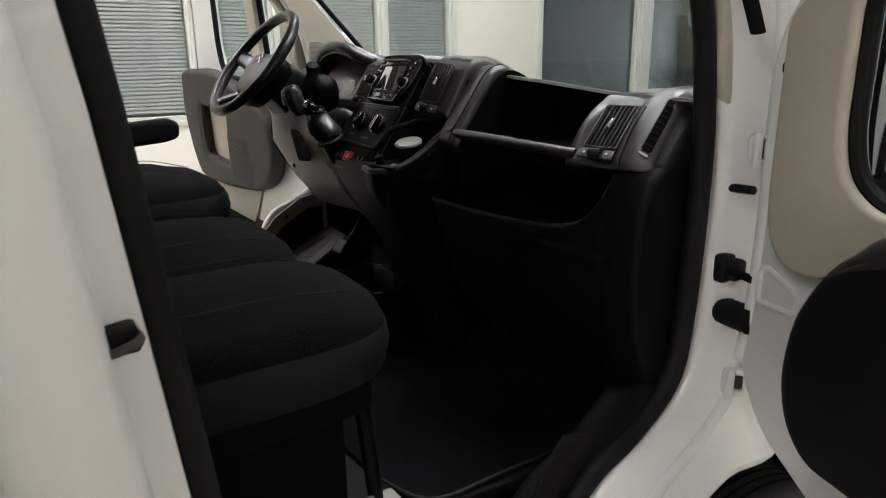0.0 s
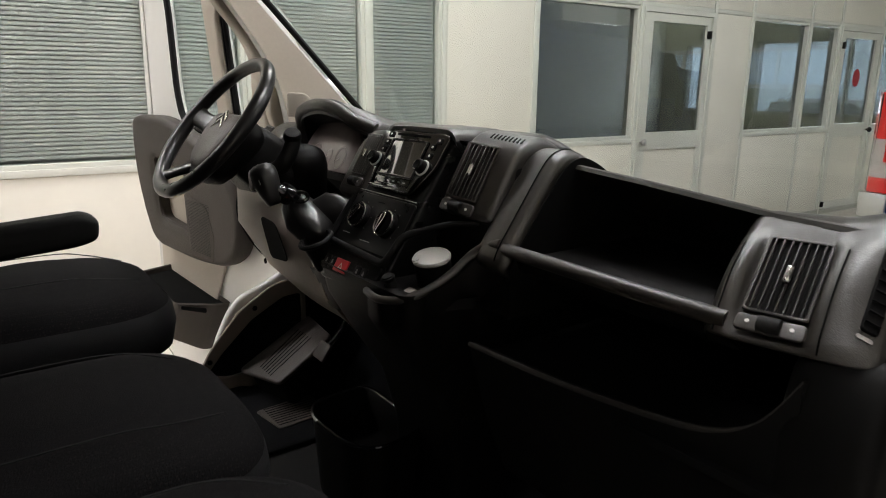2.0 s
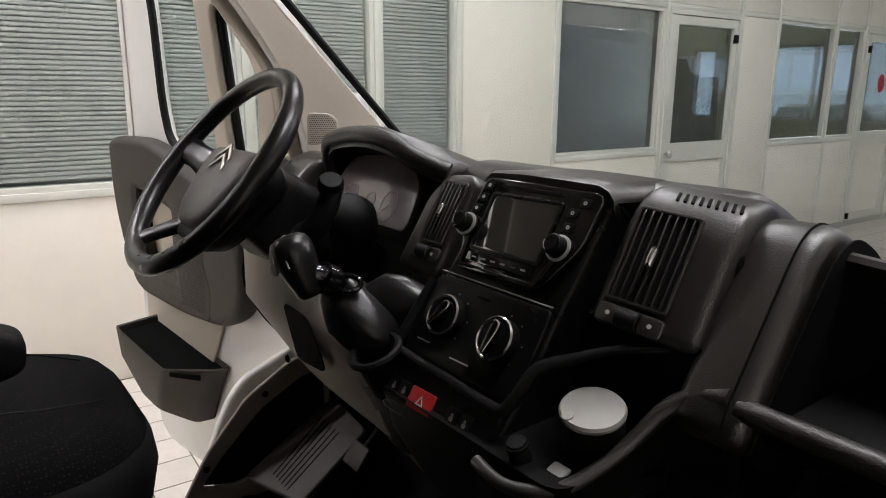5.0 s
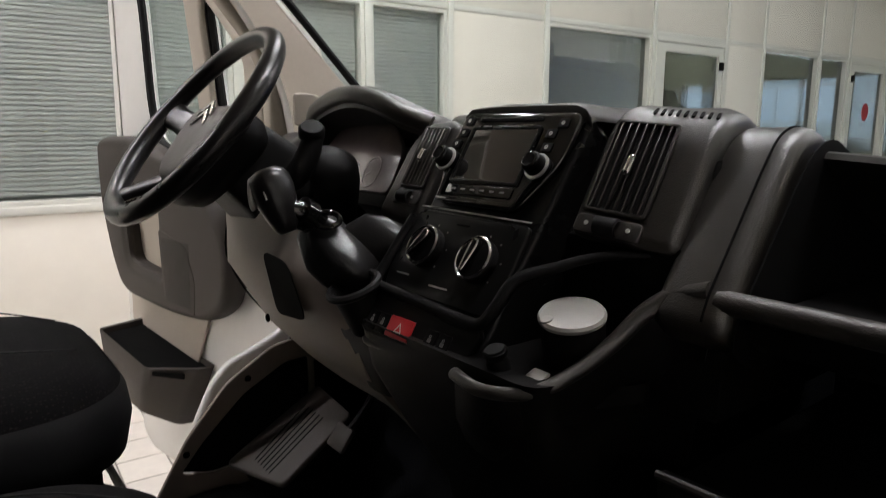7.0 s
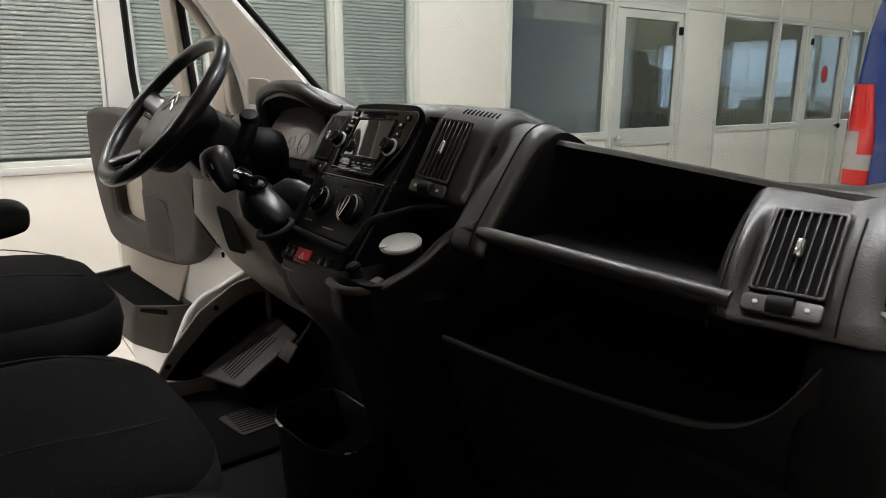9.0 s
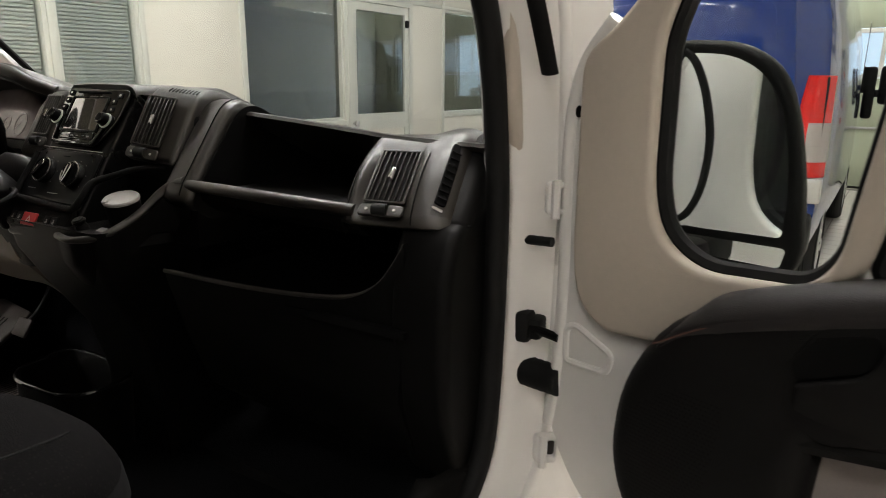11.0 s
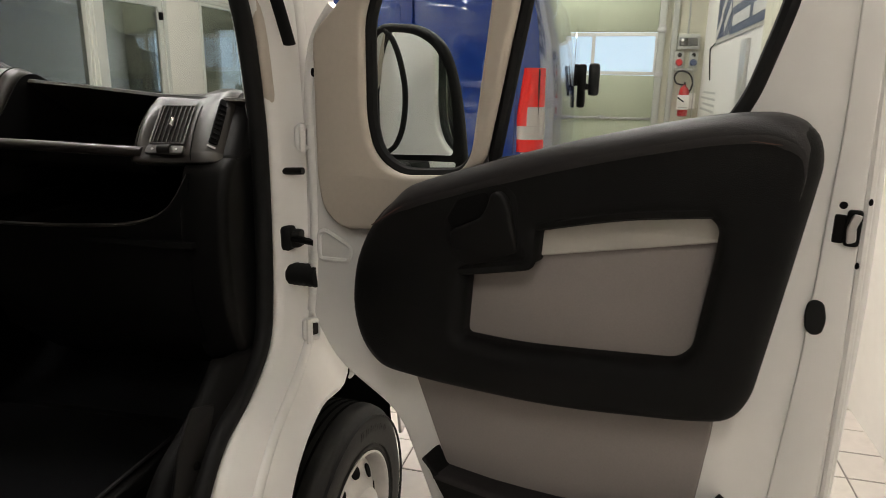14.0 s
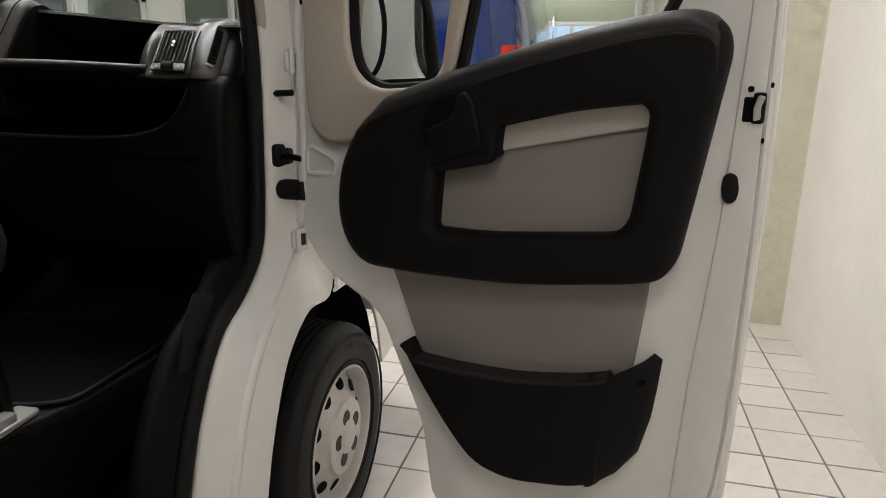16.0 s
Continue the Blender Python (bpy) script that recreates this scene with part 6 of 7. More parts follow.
radio = part("radio", xf(plate(rounded([(-0.083, 0.281), (0.110, 0.279), (0.108, 0.212), (0.070, 0.147), (-0.066, 0.148), (-0.090, 0.212)], 0.014), 0.012, bevel=0.004, seg=3), STACK @ Matrix.Translation((0, 0, -0.004))), GLOSS, dash, "glossy black radio with touch screen")
F = STACK @ Matrix.Translation((0, 0, 0.0082))
part("display", xf(plate(rect(-0.053, 0.057, 0.181, 0.254, 0.003), 0.0015, bevel=0.0005), F), SCREEN, radio, "dark touch screen")
part("display_frame", xf(plate(rect(-0.057, 0.061, 0.177, 0.258, 0.004), 0.003, [rect(-0.0528, 0.0568, 0.1812, 0.2538, 0.003)], 0.0008), F), PANEL, radio)
part("disc_slot", xf(plate(rect(-0.050, 0.056, 0.266, 0.2695, 0.001), 0.001), F), VOID, radio)
part("bezel", xf(plate(rounded([(-0.070, 0.196), (-0.066, 0.150), (0.068, 0.149), (0.084, 0.190), (0.080, 0.193), (0.063, 0.156), (-0.060, 0.157), (-0.064, 0.196)], 0.003), 0.004, bevel=0.001), F), GLOSS, radio)
part("lower_strip", xf(plate(rect(-0.056, 0.058, 0.161, 0.175, 0.003), 0.0014, bevel=0.0005), F), GLOSS, radio)
for k in range(6):
    part("key_mark", xf(plate(rect(-0.046 + 0.017 * k, -0.038 + 0.017 * k, 0.1668, 0.1690, 0.0008), 0.0005), F @ Matrix.Translation((0, 0, 0.0015))), FADED, radio)
for sx, sy in ((-0.078, 0.207), (0.082, 0.203)):
    k = part("radio_knob", xf(revolve([(0.0155, 0), (0.0155, 0.004), (0.0130, 0.006), (0.0124, 0.018), (0.0100, 0.0205), (0, 0.0205)], 28), F @ Matrix.Translation((sx, sy, 0))), BLACK, radio, "black knob with a bright collar")
    part("collar", xf(revolve([(0.0138, 0.003), (0.0160, 0.004), (0.0160, 0.0065), (0.0134, 0.0072)], 28), F @ Matrix.Translation((sx, sy, 0))), SILVER, k)
    part("cap_ring", xf(revolve([(0.0108, 0.0195), (0.0104, 0.0212), (0.0084, 0.0216), (0.0080, 0.0205)], 24), F @ Matrix.Translation((sx, sy, 0))), GLOSS, k)
for sx, sy in ((-0.076, 0.232), (-0.072, 0.249), (-0.070, 0.266), (0.080, 0.230), (0.078, 0.248), (0.090, 0.262)):
    key = part("radio_key", xf(plate(rect(sx - 0.0075, sx + 0.0075, sy - 0.0058, sy + 0.0058, 0.002), 0.0016, bevel=0.0005), F), BLACK, radio)
    part("key_mark", xf(plate(oval(sx, sy, 0.0024, 0.0024, 10), 0.0006, [oval(sx, sy, 0.0014, 0.0014, 10)]), F @ Matrix.Translation((0, 0, 0.0017))), PRINT, key)
climate = part("climate_panel", xf(plate(rounded([(-0.092, 0.137), (0.104, 0.134), (0.104, 0.036), (0.096, 0.022), (-0.094, 0.026), (-0.100, 0.05)], 0.010), 0.008, bevel=0.003), STACK @ Matrix.Translation((0, 0, -0.002))), PANEL, dash, "black heater control panel")
C = STACK @ Matrix.Translation((0, 0, 0.006))
part("panel_edge", xf(tube([(-0.090, 0.1405, 0), (0.103, 0.1375, 0)], 0.0009, 6), C), SILVER, climate)
for sx, sy, turn in ((-0.041, 0.085, -30), (0.053, 0.082, -8)):
    k = part("heater_dial", xf(revolve([(0.0262, 0), (0.0262, 0.008), (0.0225, 0.013), (0.0215, 0.0135), (0, 0.0138)], 32), C @ Matrix.Translation((sx, sy, 0))), BLACK, climate, "round heater dial with chrome ring")
    part("ring", xf(revolve([(0.0240, 0.010), (0.0264, 0.011), (0.0266, 0.0135), (0.0245, 0.0152), (0.0232, 0.0140)], 32), C @ Matrix.Translation((sx, sy, 0))), CHROME, k)
    blade = [(-0.0020, -0.021), (0.0020, -0.021), (0.0052, 0.014), (0.0026, 0.0195), (-0.0026, 0.0195), (-0.0052, 0.014)]
    part("grip", xf(plate(rounded(blade, 0.0016), 0.010, bevel=0.003, seg=2), C @ Matrix.Translation((sx, sy, 0.012)) @ Matrix.Rotation(radians(turn), 4, "Z")), BLACK, k)
    part("pointer", xf(tube(spline([(-0.0018, -0.019, 0), (-0.0050, 0.012, 0), (0, 0.0190, 0), (0.0050, 0.012, 0), (0.0018, -0.019, 0)], 5), 0.0014, 8), C @ Matrix.Translation((sx, sy, 0.0215)) @ Matrix.Rotation(radians(turn), 4, "Z")), CHROME, k, "bright outline of the dial grip")
    for a in (-130, -85, -40, 0, 40, 85, 130):
        q = radians(a + 90)
        part("mark", xf(plate(oval(sx + 0.032 * math.cos(q), sy + 0.032 * math.sin(q), 0.0013, 0.0013, 8), 0.0006), C), FADED, k)
for a, b, y in ((-0.080, -0.055, 0.046), (-0.012, 0.022, 0.040), (-0.010, 0.012, 0.121)):
    part("slider_slot", xf(plate(rect(a, b, y, y + 0.0018, 0.0008), 0.0008), C), SILVER if y < 0.1 else VOID, climate)
bar_pl = part("switch_bar", xf(plate(rounded([(-0.106, 0.016), (-0.090, 0.021), (0.094, 0.014), (0.104, 0.002), (0.096, -0.030), (0.086, -0.036), (-0.086, -0.038), (-0.100, -0.030)], 0.006), 0.012, bevel=0.004), STACK @ Matrix.Translation((0, 0, -0.001))), SOFT, dash, "row of switches")
B = STACK @ Matrix.Translation((0, 0, 0.0112))
haz = part("hazard_button", xf(plate(rect(-0.040, 0.004, -0.033, -0.007, 0.002), 0.004, bevel=0.001), B), RED, bar_pl, "red hazard warning button")
tri_o, tri_i = [(-0.0245, -0.026), (-0.0105, -0.026), (-0.0175, -0.0138)], [(-0.0220, -0.0246), (-0.0130, -0.0246), (-0.0175, -0.0166)]
part("triangle", xf(plate([Vector(p) for p in tri_o], 0.0006, [[Vector(p) for p in tri_i]]), B @ Matrix.Translation((0, 0, 0.0042))), PRINT, haz)
for a in (-0.0735, -0.053, 0.038, 0.060):
    key = part("switch", xf(plate(rect(a - 0.0095, a + 0.0095, -0.033, -0.008, 0.002), 0.003, bevel=0.001), B), BLACK, bar_pl)
    part("switch_mark", xf(merge(plate(rect(a - 0.0028, a + 0.0028, -0.0232, -0.0182, 0.001), 0.0005), plate(oval(a, -0.0160, 0.0020, 0.0020, 10), 0.0005, [oval(a, -0.0160, 0.0010, 0.0010, 8)])), B @ Matrix.Translation((0, 0, 0.0031))), FADED, key)
rim_path = spline([STACK @ Vector(p) for p in ((-0.098, 0.125, 0.004), (-0.106, 0.05, 0.008), (-0.104, 0.025, 0.011), (-0.07, 0.020, 0.012), (0.0, 0.016, 0.012), (0.07, 0.012, 0.012), (0.100, 0.014, 0.013), (0.112, 0.035, 0.014), (0.122, 0.070, 0.012))] + [Vector((0.853, -0.150, 1.379)), Vector((0.882, -0.180, 1.391)), Vector((0.920, -0.215, 1.392))], 6)
part("stack_rim", tube(rim_path, [0.0075 - 0.0035 * max(0.0, (i / (len(rim_path) - 1) - 0.7) / 0.3) for i in range(len(rim_path))], 12), SOFT, dash, "moulded rim round the controls")


# tray with ashtray and lighter
part("tray_floor", xf(plate(rounded([(0.775, -0.10), (0.762, -0.16), (0.79, -0.190), (0.91, -0.235), (0.95, -0.12)], 0.02), 0.02), Matrix.Translation((0, 0, 1.247))), BLACK, dash)
rim_pts = spline([(0.752, -0.105, 1.274), (0.748, -0.155, 1.272), (0.776, -0.195, 1.277), (0.816, -0.212, 1.294), (0.852, -0.223, 1.316), (0.882, -0.236, 1.345), (0.899, -0.258, 1.363), (0.902, -0.292, 1.372)], 6)
# SATIN here colours in the highlight along the rim
part("tray_rim", tube(rim_pts, [0.0068 + 0.0045 * (i / (len(rim_pts) - 1)) ** 2 for i in range(len(rim_pts))], 12), SATIN, dash, "rising rim of the oddments tray")
part("tray_side", slab([rim_pts, [Vector((p.x + 0.006, p.y + 0.004, p.z - 0.05)) for p in rim_pts], [Vector((p.x + 0.06, p.y + 0.05, 1.16)) for p in rim_pts]], 0.01, (1, 0.3, 0)), BLACK, dash, smooth=60)
ash = thing("ashtray", "round black ashtray cup with a grey lid", "ashtray")
am = Matrix.Translation((0.851, -0.178, 1.281)) @ Matrix.Rotation(radians(-14), 4, "Y") @ Matrix.Rotation(radians(6), 4, "X")
part("cup", xf(revolve([(0.024, -0.016), (0.031, 0.01), (0.0325, 0.051), (0.0335, 0.056), (0, 0.056)], 32), am), BLACK, ash)
part("lid", xf(revolve([(0.0335, 0.0565), (0.034, 0.060), (0.0320, 0.063), (0, 0.0635)], 32), am), LID, ash, "satin grey lid")
part("thumb_notch", xf(plate(oval(-0.027, 0.009, 0.007, 0.006, 14), 0.003, bevel=0.001), am @ Matrix.Translation((0, 0, 0.062))), LID, ash)
lig = thing("cigarette_lighter", "black cigarette lighter in a chrome collar", "lighter")
lm = Matrix.Translation((0.786, -0.142, 1.270)) @ Matrix.Rotation(radians(-20), 4, "Y")
part("collar", xf(revolve([(0.022, 0), (0.022, 0.004), (0.018, 0.007), (0.014, 0.007)], 24), lm), CHROME, lig)
part("plug", xf(revolve([(0.012, 0), (0.012, 0.022), (0.010, 0.028), (0.0125, 0.032), (0.0125, 0.036), (0, 0.037)], 24), lm), BLACK, lig)
part("cap", xf(revolve([(0.0105, 0.0362), (0.010, 0.0385), (0.0075, 0.0388), (0, 0.0384)], 20), lm), BLACK, lig)
sock = thing("power_socket", "covered power socket beside the lighter", "socket")
part("collar", xf(revolve([(0.017, 0), (0.017, 0.005), (0.013, 0.008), (0, 0.008)], 20), Matrix.Translation((0.793, -0.182, 1.274)) @ Matrix.Rotation(radians(-20), 4, "Y")), CHROME, sock)
part("cover", xf(box(-0.012, 0.012, -0.011, 0.011, 0.008, 0.013, 0.003), Matrix.Translation((0.793, -0.182, 1.274)) @ Matrix.Rotation(radians(-20), 4, "Y")), LID, sock)
part("collar_plate", xf(plate(rounded([(0.758, -0.112), (0.758, -0.155), (0.782, -0.186), (0.820, -0.200), (0.820, -0.118)], 0.012), 0.003, bevel=0.001), Matrix.Translation((0, 0, 1.2675))), GLOSS, dash)

# lower console, cup tray by the floor
rings = []
for z, x, ya, yb in ((1.285, 0.762, -0.21, 0.115), (1.22, 0.775, -0.20, 0.11), (1.14, 0.82, -0.16, 0.105), (1.02, 0.90, -0.12, 0.11), (0.88, 0.95, -0.10, 0.13), (0.705, 0.955, -0.10, 0.14)):
    rings.append([Vector((p[0], p[1], z)) for p in rounded([(x, ya), (x, yb), (1.30, yb), (1.30, ya)], 0.03, 4)])
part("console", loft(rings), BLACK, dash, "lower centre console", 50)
cup = thing("cup_tray", "tall black cup bin on the cab floor", "cup bin")
tr = rounded([(0.785, 0.05), (0.778, 0.20), (0.81, 0.265), (0.965, 0.285), (0.965, 0.01), (0.83, -0.01)], 0.05)
rings = []
for z, k in ((FLOOR_Z + 0.002, 0.90), (0.86, 0.98), (0.885, 1.0), (0.893, 0.985), (0.889, 0.94), (0.80, 0.86), (0.795, 0.3)):
    rings.append([Vector((0.875 + (p[0] - 0.875) * k, 0.13 + (p[1] - 0.13) * k, z)) for p in tr])
part("basin", loft(rings), BLACK, cup, smooth=50)
part("liner_ring", tube([Vector((0.875 + (p[0] - 0.875) * 0.99, 0.13 + (p[1] - 0.13) * 0.99, 0.889)) for p in tr], 0.0045, 8, closed=True), GLOSS, cup)

# driver's side
lvx, lvy = Vector((0, -1, 0)), Vector((0.5, -0.03, 0.86)).normalized()
lvz = lvx.cross(lvy).normalized()
lvy = lvz.cross(lvx)
LV = axes(Vector((0.920, 0.19, 1.475)) + lvx * -0.006 + lvy * -0.042, lvx, lvy, lvz)
part("left_vent_face", xf(plate(rounded([(-0.042, -0.050), (0.058, -0.050), (0.060, 0.100), (0.045, 0.112), (-0.010, 0.108), (-0.036, 0.070)], 0.018), 0.10, bevel=0.012, seg=3), LV @ Matrix.Translation((0, 0, -0.1005))), SATIN, dash, "face round the driver vent", 50)
vent(dash, LV, 0.049, 0.090, 6)
hood_f = [(1.03, 0.700, 1.450), (1.005, 0.685, 1.510), (0.98, 0.630, 1.550), (0.95, 0.51, 1.570), (0.93, 0.40, 1.577), (0.937, 0.335, 1.567), (0.952, 0.290, 1.545), (0.985, 0.245, 1.525)]
hood_f = spline(hood_f, 5)
hood_b = [Vector((p.x + 0.30, 0.5 + (p.y - 0.5) * 1.0, p.z * 0.45 + 1.42 * 0.55)) for p in hood_f]
hood_m = [Vector((p.x + 0.13, 0.5 + (p.y - 0.5) * 1.0, p.z - 0.022)) for p in hood_f]
part("cluster_hood", slab([hood_f, [Vector((p.x + 0.02, p.y, p.z + 0.014)) for p in hood_f], hood_m, hood_b], 0.022, (0, 0, -1)), SATIN, dash, "arched hood over the instruments", 60)
part("hood_lip", tube(hood_f, 0.015, 10), SATIN, dash)
hood_i = [Vector((p.x + 0.005, 0.5 + (p.y - 0.5) * 0.93, p.z - 0.012)) for p in hood_f]
part("hood_lining", slab([hood_i, [Vector((p.x + 0.10, 0.5 + (p.y - 0.5) * 0.86, p.z - 0.035)) for p in hood_i]], 0.008, (0, 0, 1)), BLACK, dash, smooth=60)
cl = rounded([(-0.205, -0.075), (-0.20, 0.02), (-0.15, 0.075), (-0.02, 0.092), (0.10, 0.078), (0.185, 0.02), (0.195, -0.075)], 0.03)
CL = face_to((1.022, 0.510, 1.462), (-0.88, 0, 0.47)) @ Matrix.Diagonal((0.74, 0.90, 1, 1))
clus = part("instrument_panel", xf(plate(cl, 0.012, bevel=0.003), CL), CLUSTER, dash, "instrument cluster, lens reflections put into its colour")
for gx, gr in ((-0.105, 0.034), (0.088, 0.034), (0.0, 0.022)):
    part("gauge_ring", xf(plate(oval(gx, -0.032, gr, gr, 32), 0.001, [oval(gx, -0.032, gr - 0.0015, gr - 0.0015, 32)]), CL @ Matrix.Translation((0, 0, 0.0122))), GAUGE, clus)
    part("gauge_needle", xf(box(-0.001, 0.001, 0.0, gr * 0.8, 0, 0.001), CL @ Matrix.Translation((gx, -0.032, 0.0135)) @ Matrix.Rotation(radians(120), 4, "Z")), GAUGE, clus)
part("cluster_surround", slab([[Vector((1.10, y, 1.50)) for y in (0.23, 0.5, 0.76)], [Vector((1.04, y, 1.38)) for y in (0.23, 0.5, 0.76)], [Vector((0.90, y, 1.345)) for y in (0.20, 0.5, 0.80)]], 0.02, (1, 0, -0.3)), BLACK, dash)
# left end pod mirrors the passenger one
pod("left_pod", (0.885, 0.78, 1.406), -8, RPOD, -0.06, 0.085)
lx, ly = Vector((-0.14, -0.99, 0)).normalized(), Vector((0.725, -0.1, 0.68)).normalized()
lz = lx.cross(ly).normalized()
vent(dash, axes(Vector((0.893, 0.852, 1.417)) + lz * 0.006, lx, lz.cross(lx), lz), 0.066, 0.112)
# speaker grille at the pillar foot
gr = thing("speaker_grille", "beige perforated speaker grille at the pillar foot", "speaker grille")
G = face_to((1.055, 0.806, 1.566), (-0.35, -0.93, 0.10))
part("frame", xf(plate(rounded([(-0.035, -0.040), (-0.034, 0.036), (0.020, 0.032), (0.036, 0.018), (0.036, -0.030)], 0.015), 0.012, bevel=0.004), G @ Matrix.Translation((0, 0, -0.012))), TAN, gr)
dots = bmesh.new()
for i in range(14):
    for j in range(15):
        x, y = -0.029 + i * 0.0045 + (j % 2) * 0.00225, -0.032 + j * 0.0044
        if x > 0.014 and y > 0.026 - (x - 0.014) * 0.8 or x > 0.031 or y < -0.033 + x * 0.1:
            continue
        vs = [dots.verts.new((x + 0.0013 * math.cos(q), y + 0.0013 * math.sin(q), 0.0008)) for q in (math.pi / 3 * k for k in range(6))]
        dots.faces.new(vs)
part("perforation", xf(dots, G), VOID, gr)
# knee panel
knee = [[Vector(p) for p in spline(r, 4)] for r in (
    [(0.83, 0.15, 1.345), (0.79, 0.25, 1.375), (0.765, 0.45, 1.385), (0.80, 0.66, 1.36), (0.95, 0.93, 1.34)],
    [(0.775, 0.15, 1.265), (0.750, 0.25, 1.30), (0.745, 0.45, 1.30), (0.80, 0.66, 1.27), (0.95, 0.93, 1.25)],
    [(0.79, 0.13, 1.19), (0.80, 0.25, 1.18), (0.83, 0.45, 1.16), (0.89, 0.70, 1.13), (0.99, 0.93, 1.10)],
    [(0.86, 0.10, 1.09), (0.90, 0.25, 1.08), (0.94, 0.45, 1.05), (0.99, 0.70, 1.02), (1.06, 0.93, 0.98)])]
part("knee_panel", slab(knee, 0.015, (1, 0, 0)), TAUPE, dash, "taupe panel under the steering column", 60)
# flat near-black plate painted for the darkness of a hole
part("knee_recess", xf(plate(rounded([(-0.045, -0.052), (0.06, -0.04), (0.05, 0.05), (-0.03, 0.055)], 0.02), 0.002), face_to((0.7475, 0.297, 1.288), (-0.96, 0, -0.25))), VOID, dash)
part("knee_joint", tube(spline([(0.800, 0.655, 1.345), (0.797, 0.660, 1.28), (0.835, 0.668, 1.20), (0.90, 0.70, 1.125)], 4), 0.0016, 6), VOID, dash)
for y, z in ((0.47, 1.345), (0.62, 1.30), (0.40, 1.215)):
    part("trim_screw", xf(revolve([(0.007, 0), (0.006, 0.003), (0, 0.004)], 10), face_to((0.768 + max(0, y - 0.45) * 0.3, y, z), (-1, 0, 0))), VOID, dash)
ped = thing("clutch_pedal", "grey rubber-faced clutch pedal", "pedal")
part("pad", xf(box(-0.032, 0.032, -0.027, 0.027, 0, 0.012, 0.005), face_to((1.0, 0.585, 0.865), (-0.8, 0, 0.6))), LINING, ped)
part("arm", tube(spline([(1.005, 0.585, 0.87), (1.08, 0.585, 0.95), (1.16, 0.585, 1.15)], 4), 0.008, 8), BLACK, ped)
foot = thing("footrest", "taupe ribbed plastic footrest, darkened for weak light", "footrest")
FM = axes((0.83, 0.86, 0.795), (0, -1, 0), Vector((0.91, 0, 0.41)).normalized(), Vector((-0.41, 0, 0.91)).normalized())
# LINING in place of TAUPE puts the weak footwell light into the colour
part("plate", xf(plate(rounded([(0.06, -0.02), (0.265, 0.03), (0.215, 0.243), (0.02, 0.26)], 0.02), 0.014, bevel=0.006), FM @ Matrix.Translation((0, 0, -0.024))), LINING, foot)
part("base", xf(plate(rounded([(0.07, 0.0), (0.255, 0.036), (0.208, 0.235), (0.03, 0.25)], 0.02), 0.085), FM @ Matrix.Translation((0, 0, -0.1095))), VOID, foot, "dark underside of the footrest")
for i in range(6):
    a, b = 0.130 + 0.0150 * i, 0.072 + 0.0178 * i
    part("groove", xf(plate([(a, 0.030), (a + 0.0032, 0.030), (b + 0.0032, 0.198), (b, 0.198)], 0.0012), FM @ Matrix.Translation((-0.005, 0, -0.0102))), VOID, foot)


# gear lever
gear = thing("gear_lever", "black gear lever with a leather boot on the dash", "gear lever")
boot_rows = ((1.402, 0.765, 0.198, 0.016), (1.395, 0.766, 0.196, 0.025), (1.384, 0.769, 0.192, 0.034), (1.370, 0.774, 0.186, 0.043), (1.354, 0.780, 0.179, 0.050), (1.338, 0.786, 0.172, 0.053), (1.322, 0.792, 0.166, 0.050), (1.306, 0.796, 0.162, 0.03))
rings = []
for z, x, y, r in boot_rows:
    rings.append([Vector((x + r * (1 + 0.07 * math.sin(5 * q + z * 60) + 0.03 * math.sin(9 * q - z * 90)) * math.cos(q), y + r * (1 + 0.07 * math.sin(5 * q + z * 60) + 0.03 * math.sin(9 * q - z * 90)) * math.sin(q), z + 0.10 * r * math.sin(3 * q))) for q in (2 * math.pi * i / 28 for i in range(28))])
part("boot", loft(rings), LEATHER, gear, "creased black leather boot", 70)
rr0, uu0 = Vector((0.799, -0.601, 0)), Vector((0.146, 0.183, 0.972))
ff0 = Vector((0.583, 0.778, -0.234))
rings = []
for x, y, z, h in ((0.780, 0.198, 1.350, 0.012), (0.796, 0.184, 1.360, 0.030), (0.816, 0.168, 1.363, 0.042), (0.836, 0.150, 1.363, 0.038), (0.854, 0.134, 1.362, 0.028), (0.868, 0.120, 1.360, 0.010)):
    rings.append([Vector((x, y, z)) + ff0 * (0.03 * math.cos(q)) + uu0 * (h * math.sin(q) * (1 + 0.06 * math.sin(4 * q))) for q in (2 * math.pi * i / 20 for i in range(20))])
part("boot_fold", loft(rings), LEATHER, gear, "leather fold behind the lever", 70)
part("shaft", tube(spline([(0.764, 0.192, 1.385), (0.750, 0.186, 1.404), (0.731, 0.180, 1.412), (0.709, 0.186, 1.420)], 5), 0.014, 14), GLOSS, gear)
part("collar", tube([(0.740, 0.181, 1.405), (0.725, 0.180, 1.413)], 0.022, 18), GLOSS, gear)
part("lift_ring", tube([Vector((0.756, 0.166, 1.402)) + rr0 * (0.017 * math.cos(q)) + Vector((0.3, 0.4, 0.85)) * (0.011 * math.sin(q)) for q in (2 * math.pi * i / 18 for i in range(18))], 0.004, 8, closed=True), GLOSS, gear, "glossy reverse lift ring")
kz = Vector((-0.22, 0.28, 0.935)).normalized()
kx = Vector((0.78, -0.59, 0.36)).normalized()
kx = (kx - kz * kx.dot(kz)).normalized()
KM = axes((0.700, 0.195, 1.431), kx, kz.cross(kx), kz)
